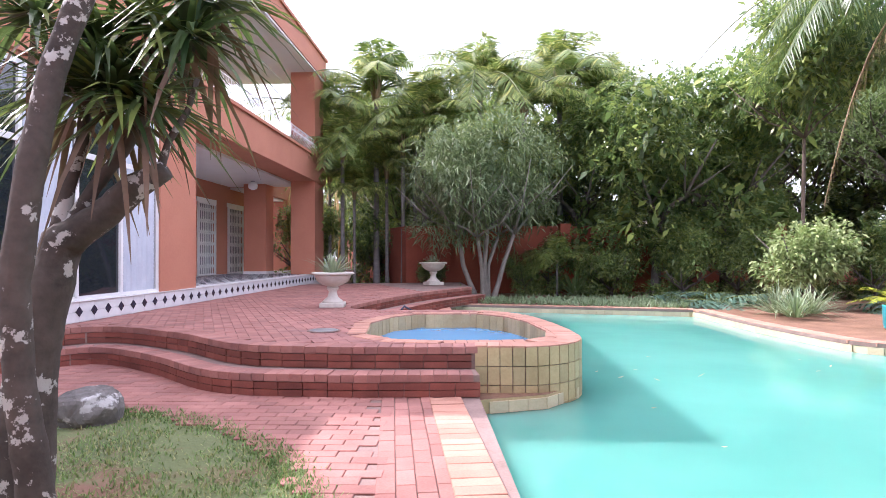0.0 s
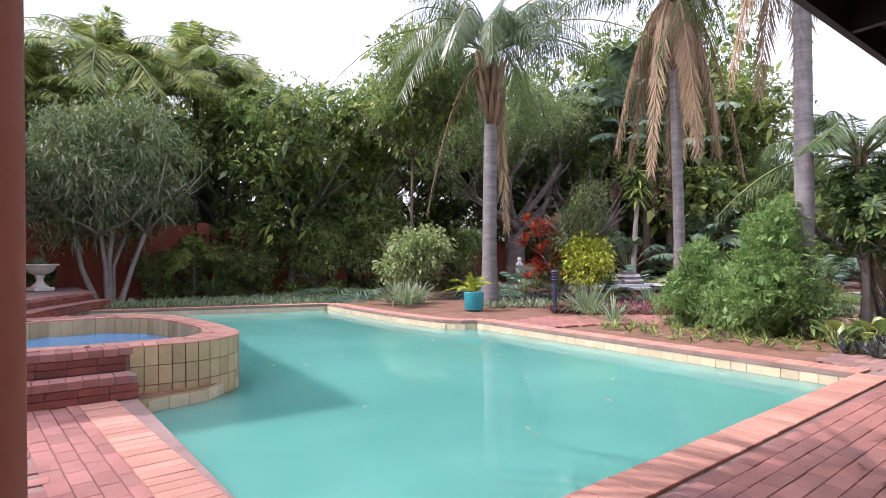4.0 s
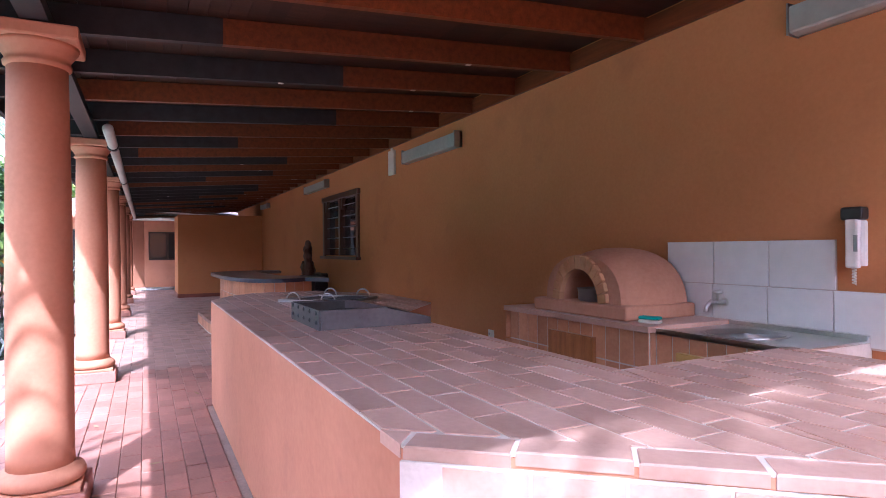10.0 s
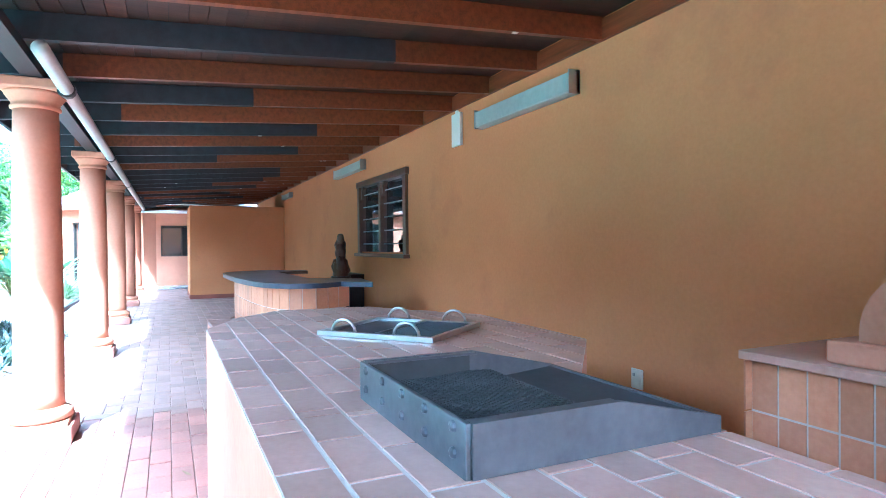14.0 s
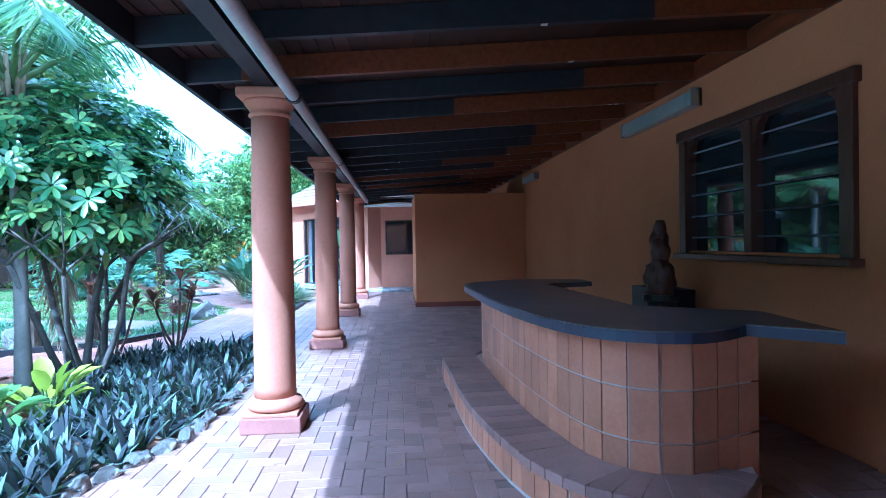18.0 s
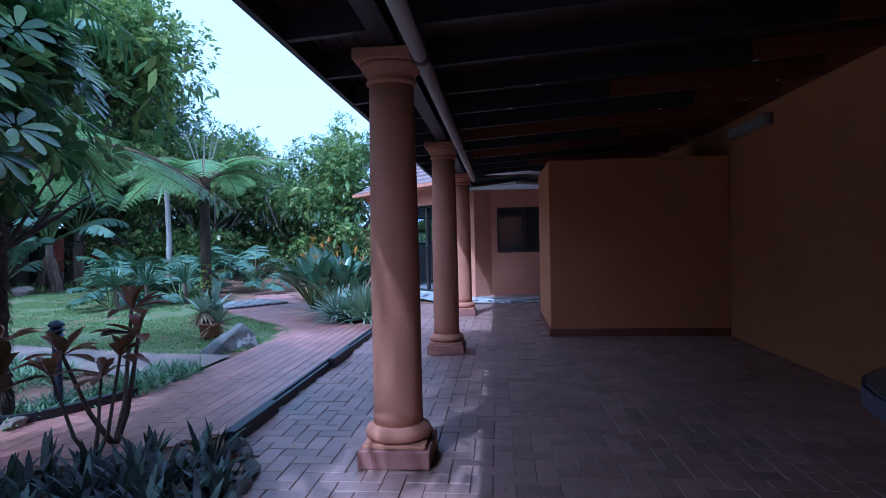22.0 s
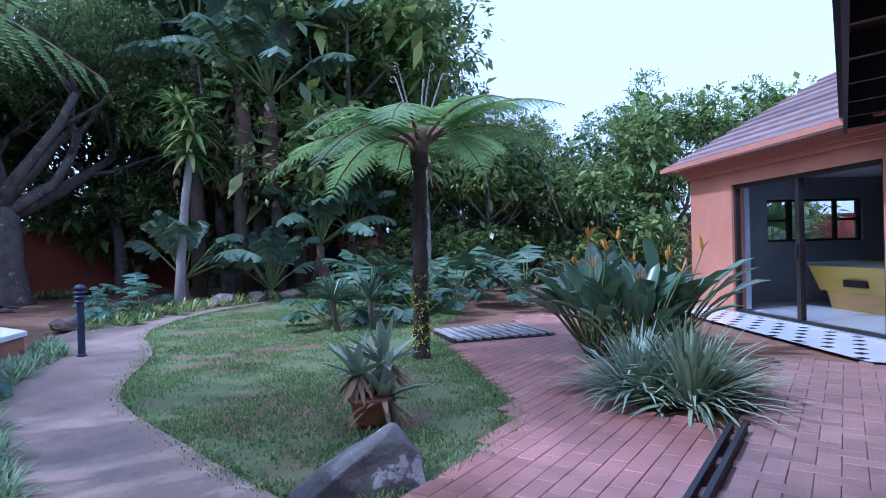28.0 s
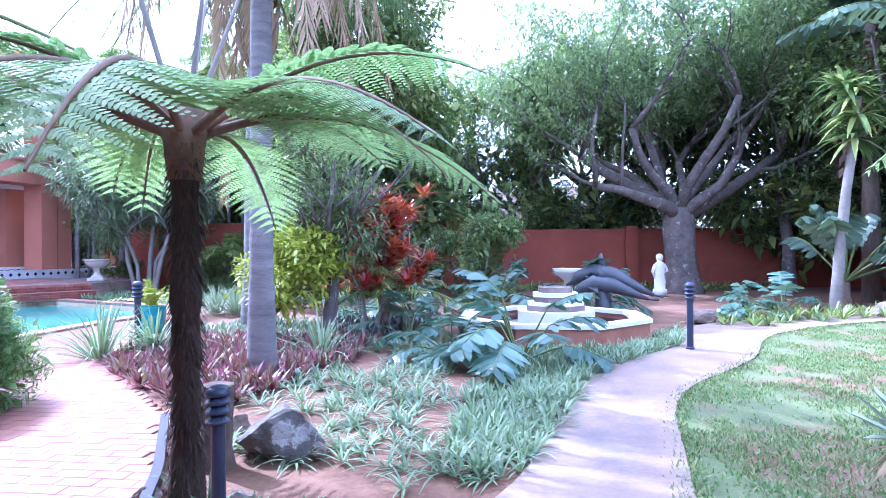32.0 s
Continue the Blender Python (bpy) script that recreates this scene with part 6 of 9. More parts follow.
# security gates in the doorways
for k8, (x0, x1) in enumerate(DOORS):
    g = tagged(new("door_gate"), "white expanding security gate in a dark doorway", "gate", "", "structure")
    g.matrix_basis = H @ pose(x0, 3.4, HF)
    wd = x1 - x0
    part("gate_frame", boxes((0, -0.05, 0, 0.05, 0, 2.43), (wd - 0.05, -0.05, 0, wd, 0, 2.43), (0.05, -0.05, 2.38, wd - 0.05, 0, 2.43), (0.05, -0.05, 0, wd - 0.05, 0, 0.05)), M["white"], g)
    for j in range(9):
        xx = 0.05 + (j + 0.5) * (wd - 0.1) / 9
        part("bar", boxes((xx - 0.012, -0.04, 0.05, xx + 0.012, -0.015, 2.38)), M["white"], g)
    b = bmesh.new()
    for j in range(8):
        for r_ in range(6):
            xx, zz = 0.05 + (j + 1) * (wd - 0.1) / 9, 0.3 + r_ * 0.38
            tube(b, [(xx - 0.06, -0.028, zz - 0.1), (xx, -0.028, zz), (xx + 0.06, -0.028, zz + 0.1)], 0.008, 4)
            tube(b, [(xx - 0.06, -0.028, zz + 0.1), (xx, -0.028, zz), (xx + 0.06, -0.028, zz - 0.1)], 0.008, 4)
    part("lattice", b, M["white"], g)
    part("dark_leaf", boxes((0, 0.12, 0, wd, 0.16, 2.43)), M["gloom_grey"], g)
    part("lintel", boxes((-0.06, -0.03, 2.43, wd + 0.06, 0.0, 2.58)), M["white"], g)
# glazed front
gz = tagged(new("window_glazed_front"), "white-framed sliding glass front with pale curtains", "glass doors", "", "structure")
gz.matrix_basis = H @ pose(0, -0.41, 0)
for j in range(5):
    xa = 2.68 - (j + 1) * 1.05
    part("mullion", boxes((xa - 0.035, 0.42, HF, xa + 0.035, 0.5, 3.75)), M["white"], gz)
    g = part("pane", boxes((xa + 0.035, 0.455, HF + 0.05, xa + 1.015, 0.461, 3.7)), M["mirrorglass"], gz)
    if j in (0, 2):
        b = bmesh.new()
        vs = [[b.verts.new((xa + 0.06 + q * 0.031, 0.44 - 0.006 - 0.012 * math.sin(q * 1.3), z)) for q in range(30)] for z in (HF + 0.06, 3.68)]
        for q in range(29):
            b.faces.new((vs[0][q], vs[0][q + 1], vs[1][q + 1], vs[1][q]))
        part("blind", b, M["curtain"], gz, "pale blue-grey pleated blind", True)
part("transom", boxes((-3.0, 0.42, 2.75, 2.73, 0.5, 2.83), (-3.0, 0.42, HF, 2.73, 0.5, HF + 0.06), (-3.0, 0.42, 3.69, 2.73, 0.5, 3.76), (2.64, 0.42, HF, 2.72, 0.5, 3.75)), M["white"], gz)
hpart("wall_behind_glass", boxes((-4.3, 2.5, HF, 2.8, 2.6, 3.9)), M["gloom_grey"], "room behind the glass front, its gloom in the wall colour", "wall")
# plinth with white tiles and dark diamonds
pl = tagged(new("plinth"), "white tiled plinth band with blue-black diamond inserts", "plinth", "", "structure")
pl.matrix_basis = H
part("kerb", boxes((-5, -0.01, TERRACE - 0.05, 20.4, 0.02, HF)), M["tile_white"], pl)
for j in range(77):
    xx = -5.0 + j * 0.328
    b = boxes((xx + 0.005, -0.022, TERRACE + 0.01, xx + 0.323, -0.008, TERRACE + 0.145), (xx + 0.005, -0.022, TERRACE + 0.152, xx + 0.323, -0.008, HF - 0.012))
    part("tile", b, M["tile_white"], pl)
for j in range(77):
    xx = -5.0 + j * 0.328
    b = bmesh.new()
    bmesh.ops.create_cube(b, size=1, matrix=pose(xx, -0.022, TERRACE + 0.148, 0, 45, 0) @ Matrix.Diagonal((0.105, 0.014, 0.105, 1)))
    part("diamond", b, M["tile_black"], pl)
hpart("trim_plinth", boxes((-5, -0.04, HF - 0.012, 20.43, 0.4, HF)), M["white"], "white edge of the portico floor", "trim")
dt = tagged(new("floor_inserts"), "dark inserts in the white portico floor", "tiles", "", "structure")
dt.matrix_basis = H
cs = np.array([(4.3 + 0.33 * i3, 0.4 + 0.33 * j3, HF + 0.003) for i3 in range(29) for j3 in range(9)])
pieces("insert", cs, math.pi / 4, (0.12, 0.12, 0.01), M["tile_black"], dt, jitter=0)["kind"] = "stuff"
# balcony rail with bellied bars
rail = tagged(new("balcony_rail"), "white wrought-iron balcony rail with bellied bars", "railing", "", "structure")
rail.matrix_basis = H
b = bmesh.new()
tube(b, [(4.1, 0.02, 5.42), (13.0, 0.02, 5.42)], 0.018, 8)
tube(b, [(14.4, 2.9, 5.2), (20.0, 2.9, 5.2)], 0.018, 8)
part("top_rail", b, M["white"], rail)
b = bmesh.new()
tube(b, [(4.1, 0.02, 4.93), (13.0, 0.02, 4.93)], 0.014, 8)
part("bottom_rail", b, M["white"], rail)
b = bmesh.new()
tube(b, [(0, 0.02, 4.93), (0, -0.06, 4.98), (0, -0.11, 5.07), (0, -0.08, 5.18), (0, 0.0, 5.28), (0, 0.02, 5.42)], 0.008, 6)
first = part("baluster", b, M["white"], rail, smooth=True)
first.location.x = 4.2
for j in range(1, 59):
    o = new("baluster", first.data)
    o.parent = rail
    o.location.x = 4.2 + j * 0.15
for j in range(37):
    o = new("baluster", first.data)
    o.parent = rail
    o.location = (14.5 + j * 0.15, 2.88, -0.22)
# portico lamp
lamp = thing("ceiling_lamp", H @ pose(12.2, 1.9, 3.90), "round white glass lamp on the portico ceiling", "ceiling lamp")
b = bmesh.new()
lathe(b, [(0.05, -0.3), (0.14, -0.25), (0.16, -0.15), (0.12, -0.06), (0.05, -0.04)], 20)
part("globe", b, M["white"], lamp, smooth=True)
b = bmesh.new()
lathe(b, [(0.06, -0.05), (0.07, 0.0)], 16)
part("fitting", b, M["alu"], lamp)

# neighbouring house roofs beyond the wall
for x, y, w_, d_, hgt, lab in ((6.0, 30, 9, 7, 3.0, "neighbour's house with a grey-brown tiled roof"), (16.5, 29, 8, 6, 2.4, "white neighbouring house with a tiled roof")):
    nb = thing("neighbour_house", pose(x, y, 0), lab, "house")
    part("wall", boxes((-w_ / 2, -d_ / 2, 0, w_ / 2, d_ / 2, hgt)), M["white"], nb)
    b = bmesh.new()
    e_ = 0.4
    q = [b.verts.new(c) for c in ((-w_ / 2 - e_, -d_ / 2 - e_, hgt), (w_ / 2 + e_, -d_ / 2 - e_, hgt), (w_ / 2 + e_, d_ / 2 + e_, hgt), (-w_ / 2 - e_, d_ / 2 + e_, hgt), (-w_ / 4, 0, hgt + 1.9), (w_ / 4, 0, hgt + 1.9))]
    for f in ((0, 1, 5, 4), (1, 2, 5), (2, 3, 4, 5), (3, 0, 4), (3, 2, 1, 0)):
        b.faces.new([q[i4] for i4 in f])
    part("roof", b, M["rooftile"], nb)
    for xx in (-w_ / 4, w_ / 4):
        wn = part("window", boxes((xx - 0.5, -d_ / 2 - 0.03, 0.9, xx + 0.5, -d_ / 2 + 0.02, 2.0)), M["mirrorglass"], nb)
        part("frame", boxes((xx - 0.56, -d_ / 2 - 0.05, 0.84, xx + 0.56, -d_ / 2 - 0.031, 0.9), (xx - 0.56, -d_ / 2 - 0.05, 2.0, xx + 0.56, -d_ / 2 - 0.031, 2.06), (xx - 0.03, -d_ / 2 - 0.05, 0.9, xx + 0.03, -d_ / 2 - 0.031, 2.0)), M["white"], wn)

# fan palm and bamboo behind the buildings
fan_palm_at = G @ pose(6.3, -2.7, 0)
fp = thing("fan_palm", fan_palm_at, "fan palm outside the games room window", "palm tree")
b = bmesh.new()
tube(b, [(0, 0, -0.1), (0, 0, 0.9)], [0.14, 0.12], 10)
part("trunk", b, M["bark_brown"], fp, smooth=True)
gf = np.random.default_rng(301)
for i in range(14):
    d1 = rnd_dirs(gf, 1, (0.3, 1.4))[0]
    p = frond_points(d1, 0.8, 0.1, 6) + (0, 0, 0.9)
    a_ = np.linspace(-1.9, 1.9, 26)
    x_, y_, z_ = fix_frames(d1[None], Z3[None])
    dd = y_ * np.cos(a_)[:, None] + x_ * np.sin(a_)[:, None]
    v, f = blades(np.repeat(p[-1:], 26, 0), dd, np.broadcast_to(z_, dd.shape), 0.6, 0.045, STRAP, 0.25, 0.2)
    lf = mesh_from("leaf", v, f, M["leaf_palm"], fp)
    v, f = stalks([p], 0.014, 0.008)
    mesh_from("stalk", v, f, M["stem_green"], lf)
bam = thing("bamboo", H @ pose(19.6, 1.6, 0), "clump of yellow bamboo canes behind the portico", "bamboo")
for i in range(26):
    b = bmesh.new()
    x_, y_ = gf.uniform(-0.6, 0.6), gf.uniform(-1.4, 1.4)
    tube(b, [(x_, y_, -0.1), (x_ + gf.normal() * 0.1, y_ + gf.normal() * 0.1, 2.2), (x_ + gf.normal() * 0.3, y_ + gf.normal() * 0.3, 4.5)], [0.04, 0.035, 0.02], 7)
    part("cane", b, M["door_ply"] if i % 2 else M["stem_green"], bam, smooth=True)
v, f = cloud(gf, [(0, -0.6, 3.8, 1.2, 1.2, 0.9), (0, 0.9, 4.2, 1.3, 1.3, 1.0), (0.4, 0, 3.0, 1, 1.4, 0.8)], 2600, 0.22, 0.035, flat=True)
mesh_from("crown", v, f, M["leaf_mid"], bam)


# ---------- kinds of plants ----------
RNG = np.random.default_rng(21)


def at(x, y, z=0.0, turn_=0.0, s=1.0):
    return pose(x, y, z, 0, 0, turn_) @ Matrix.Scale(s, 4)


def broadleaf(name, label, m, lobes, n, leaf, width, mat, trunk=None, bark="bark_tree", forks=4, reach=1.2, flat=True, seed=1, group="", category="tree", extra=None, per=9, shell=0.55, inner=None, up=0.3):
    rng = np.random.default_rng(seed)
    t = thing(name, m, label, category, group)
    if trunk:
        for base, top, r in trunk:
            b = bmesh.new()
            limbs(b, rng, base, top, r, 0.12, forks, 8, reach)
            part("trunk" if len(trunk) == 1 else "stem", b, M[bark], t, smooth=True)
    v, f = cloud(rng, lobes, n, leaf, width, flat=flat, per=per, shell=shell, up=up)
    if inner:
        v2, f2 = cloud(rng, [(*q[:3], q[3] * 0.66, q[4] * 0.66, q[5] * 0.66) for q in lobes], inner[0], inner[1], inner[1] * 0.5, flat=True, per=6, shell=0.05)
        v, f = merged([(v, f), (v2, f2)])
    mesh_from("crown", v, f, M[mat], t)
    if extra:
        lo, cnt, lf, wd, mt, nm = extra
        v, f = cloud(rng, lo, cnt, lf, wd, flat=flat)
        mesh_from(nm, v, f, M[mt], t)
    return t


def lobes_of(rng, n, cx, cy, cz, rx, ry, rz, size):
    out = []
    for _ in range(n):
        u = rng.normal(size=3)
        u /= np.linalg.norm(u)
        k = rng.uniform(0.4, 0.8)
        s = size * rng.uniform(0.7, 1.25)
        out.append((cx + u[0] * rx * k, cy + u[1] * ry * k, cz + u[2] * rz * k, s, s, s * 0.8))
    return out


def feather_palm(name, label, m, height, r, fronds, length, seed, droop=(0.5, 0.95), dead=0, lean=(0, 0), leaf=0.55, pairs=46, mat="leaf_palm", hang=1.15, bark="bark_grey", group="", width=0.022, up=(0.25, 1.35), lift=0.0):
    rng = np.random.default_rng(seed)
    t = thing(name, m, label, "palm tree", group)
    b = bmesh.new()
    pts, rad = [], []
    k = max(8, int(height / 0.14))
    for i in range(k + 1):
        s = i / k
        pts.append((lean[0] * s * s, lean[1] * s * s, height * s - 0.05))
        rad.append(r * (1.25 - 0.3 * min(1, s * 4) - 0.15 * s) * (1.0 + 0.025 * (i % 2)))
    tube(b, pts, rad, 14)
    part("trunk", b, M[bark], t, smooth=True)
    top = np.array(pts[-1])
    b = bmesh.new()
    for i in range(30 if lift else 12):
        a = 2.4 * i
        q = Vector((math.cos(a), math.sin(a), 0))
        tt = Vector(top)
        tube(b, [tt + q * r * 0.5 + Vector((0, 0, lift * (i % 5) / 5 - 0.3)), tt + q * r * 1.35 + Vector((0, 0, lift * (i % 5) / 5 + 0.15)), tt + q * r * 1.9 + Vector((0, 0, lift * (i % 5) / 5 + 0.55))], [r * 0.35, r * 0.45, r * 0.1], 5)
    part("crown_boot", b, M["dead"], t, "pale brown old leaf bases", True)
    top = top + (0, 0, lift)
    sets, lines = [], []
    for i in range(fronds):
        a = 2.399 * i + rng.normal() * 0.15
        el = rng.uniform(*up)
        d = np.array([math.cos(a) * math.sin(el), math.sin(a) * math.sin(el), math.cos(el)])
        L = length * rng.uniform(0.85, 1.12)
        v, f, p = frond(rng, d, L, rng.uniform(*droop), pairs, leaf, width, 0.2, hang, top + (0, 0, 0.1))
        fr_ = mesh_from("frond", v, f, M[mat], t)
        v, f = stalks([p], 0.032, 0.008)
        mesh_from("stalk", v, f, M["stem_green"], fr_)
    if dead:
        sets, lines = [], []
        for i in range(dead):
            a = 2.399 * i + rng.uniform(-0.5, 0.5)
            d = np.array([math.cos(a) * rng.uniform(0.22, 0.42), math.sin(a) * rng.uniform(0.22, 0.42), 0.22])
            v, f, p = frond(rng, d, length * rng.uniform(0.75, 1.1), 1.12, 90, 0.62, 0.028, 0.12, 1.1, top - (0, 0, 0.2), angle=42)
            fr_ = mesh_from("dead_frond", v, f, M["dead"], t, "dry brown hanging frond")
            v, f = stalks([p], 0.03, 0.008)
            mesh_from("stalk", v, f, M["dead"], fr_)
    return t


def pinna_frond(rng, d, length, droop, pairs, pinna, base):
    """A twice-divided fern frond."""
    pts = frond_points(np.array(d), length, droop, 14) + np.array(base)
    sets = []
    for j in range(pairs):
        s = 0.2 + 0.79 * j / (pairs - 1)
        i = min(s * 13, 12.999)
        lo = int(i)
        p = pts[lo] * (1 - i + lo) + pts[lo + 1] * (i - lo)
        t = pts[lo + 1] - pts[lo]
        t /= np.linalg.norm(t)
        side = np.cross(t, Z3)
        side /= np.linalg.norm(side) + 1e-6
        up_ = np.cross(side, t)
        ln = pinna * math.sin(min(1, s * 0.75 + 0.22) * math.pi) ** 0.8 + 0.04
        for sg in (-1, 1):
            dd = side * sg * 0.93 + t * 0.32 - Z3 * 0.12 + rng.normal(0, 0.03, 3)
            dd /= np.linalg.norm(dd)
            k = 15
            ss = np.repeat(np.linspace(0.08, 0.95, k), 2)
            q = p + dd * (ss * ln)[:, None] - Z3 * (0.16 * ln * ss * ss)[:, None]
            w = np.tile([1.0, -1.0], k)[:, None]
            cr = np.cross(dd, up_)
            d2 = cr * w * 0.92 + dd * 0.38
            v, f = blades(q, d2, np.broadcast_to(up_, q.shape), 0.056 * (1.1 - ss) * min(1, ln / 0.3), ln * 0.062, ((0, 0.5), (0.6, 0.42), (1, 0.05)), 0.1, 0, True)
            sets.append((v, f))
    v, f = merged(sets)
    return v, f, pts


def tree_fern(m, label, height, r, fronds, length, seed, lean=(0, 0), moss=False):
    rng = np.random.default_rng(seed)
    t = thing("tree_fern", m, label, "tree fern", "tree ferns")
    b = bmesh.new()
    k = 26
    pts = [(lean[0] * i / k, lean[1] * i / k, height * i / k - 0.05) for i in range(k + 1)]
    tube(b, pts, [r * (1.3 - 0.35 * min(1, i / 6) + 0.12 * rng.uniform(-1, 1) + (0.25 if i > k - 3 else 0)) for i in range(k + 1)], 14)
    part("trunk", b, M["fernbark"], t, smooth=True)
    n = 900
    a, z = rng.uniform(0, 6.28, n), rng.uniform(0.02, height, n)
    c = np.stack([np.cos(a), np.sin(a), 0 * a], 1)
    pos = c * r * 0.95 + np.stack([lean[0] * z / height, lean[1] * z / height, z], 1)
    v, f = blades(pos, c * 0.6 - Z3 * 0.8, c, 0.07, 0.014, SHORT_LEAF, 0.1, 0, True)
    mesh_from("fibre_coat", v, f, M["fernbark"], t)
    if moss:
        v, f = cloud(rng, [(0, 0, 0.45, r * 1.15, r * 1.15, 0.5)], 700, 0.035, 0.02, flat=True)
        mesh_from("moss", v, f, M["leaf_lime"], t, "yellow-green moss on the lower trunk")
    top = np.array(pts[-1])
    b = bmesh.new()
    tube(b, [tuple(top - (0, 0, 0.2)), tuple(top), tuple(top + (0, 0, 0.14)), tuple(top + (0, 0, 0.26))], [r * 1.1, r * 1.35, r * 1.9, r * 1.5], 14)
    part("crown_base", b, M["croziers"], t, "brown furry base of the fronds", True)
    for i in range(fronds):
        a = 2.399 * i + rng.normal() * 0.12
        el = rng.uniform(0.72, 1.12)
        d = np.array([math.cos(a) * math.sin(el), math.sin(a) * math.sin(el), math.cos(el)])
        v, f, p = pinna_frond(rng, d, length * rng.uniform(0.85, 1.1), rng.uniform(0.42, 0.76), 24, length * 0.22, top)
        fr_ = mesh_from("frond", v, f, M["leaf_fern"], t)
        v, f = stalks([p], 0.03, 0.004, 6)
        mesh_from("stalk", v, f, M["croziers"], fr_, "brown furry frond stalk")
    for i in range(5):
        a = 1.3 * i + 0.4
        d = np.array([math.cos(a) * 0.35, math.sin(a) * 0.35, 1.0])
        s = np.linspace(0, 1, 22)
        p = top + d * (0.85 * np.minimum(s * 1.5, 1))[:, None]
        w_ = np.clip(s - 0.6, 0, 1)[:, None] * 15
        p = p + (np.array([math.cos(a), math.sin(a), 0]) * (1 - np.cos(w_)) + Z3 * np.sin(w_)) * 0.05 * np.clip(1.6 - s, 0.2, 1)[:, None]
        v, f = stalks([p], 0.016, 0.005, 5)
        mesh_from("crozier", v, f, M["bark_pale"], t, "pale coiled young frond")
    return t


def strap_clump(name, label, m, n, length, width, tilt, droop, mat, seed, category="plant", spread=0.1, group="", shape=STRAP, extra=None, kind=""):
    rng = np.random.default_rng(seed)
    t = thing(name, m, label, category, group, kind)
    v, f = rosette(rng, n, length, width, tilt, droop, (0, 0, 0.01), spread, shape)
    mesh_from("leaf_tuft", v, f, M[mat], t)
    return t


def ground_plants(name, label, poly, spacing, n, length, width, tilt, droop, mat, seed, category="ground cover", shape=STRAP, z=-0.02, holes=(), jitter=0.4, thin=None):
    """A bed of many small rosettes."""
    rng = np.random.default_rng(seed)
    P = np.array(poly)
    xs = np.arange(P[:, 0].min(), P[:, 0].max(), spacing)
    ys = np.arange(P[:, 1].min(), P[:, 1].max(), spacing)
    g = np.stack(np.meshgrid(xs, ys), -1).reshape(-1, 2)
    g = g + rng.uniform(-jitter, jitter, g.shape) * spacing
    k = inside(g[:, 0], g[:, 1], poly)
    for h in holes:
        k &= ~inside(g[:, 0], g[:, 1], h)
    if thin is not None:
        k &= np.array([noise.noise((x * 1.1, y * 1.1, seed)) for x, y in g]) + rng.normal(0, 0.15, len(g)) > thin
    g = g[k]
    base = np.repeat(g, n, 0)
    d = rnd_dirs(rng, len(base), tilt)
    s = np.repeat(rng.uniform(0.7, 1.25, len(g)), n)
    pos = np.concatenate([base + d[:, :2] * 0.02, np.full((len(base), 1), z)], 1)
    v, f = blades(pos, d, Z3, length * s * rng.uniform(0.7, 1.1, len(base)), width, shape, droop, 0.25, True)
    return tagged(mesh_from(name, v, f, M[mat]), label, category, "", "stuff")


def rock(name, label, m, sx, sy, sz, seed, mat="stone"):
    rng = np.random.default_rng(seed)
    b = bmesh.new()
    bmesh.ops.create_icosphere(b, subdivisions=4, radius=1)
    off = Vector(rng.uniform(-50, 50, 3))
    cuts = [(Vector(rng.normal(size=3) + np.array((0, 0, 0.5))).normalized(), rng.uniform(0.55, 0.8)) for _ in range(9)]
    for v in b.verts:
        q = v.co.copy()
        k = 1 + 0.2 * noise.noise(q * 0.9 + off) + 0.1 * noise.noise(q * 2.6 + off) + 0.05 * noise.noise(q * 6 + off)
        for pn, pd in cuts:
            o = q.dot(pn) - pd
            if o > 0:
                q -= pn * o * 0.92
        v.co = Vector((q.x * sx, q.y * sy, max(q.z, -0.55) * sz)) * k
    t = part(name, b, M[mat], smooth=False)
    t.matrix_basis = m
    return tagged(t, label, "rock")


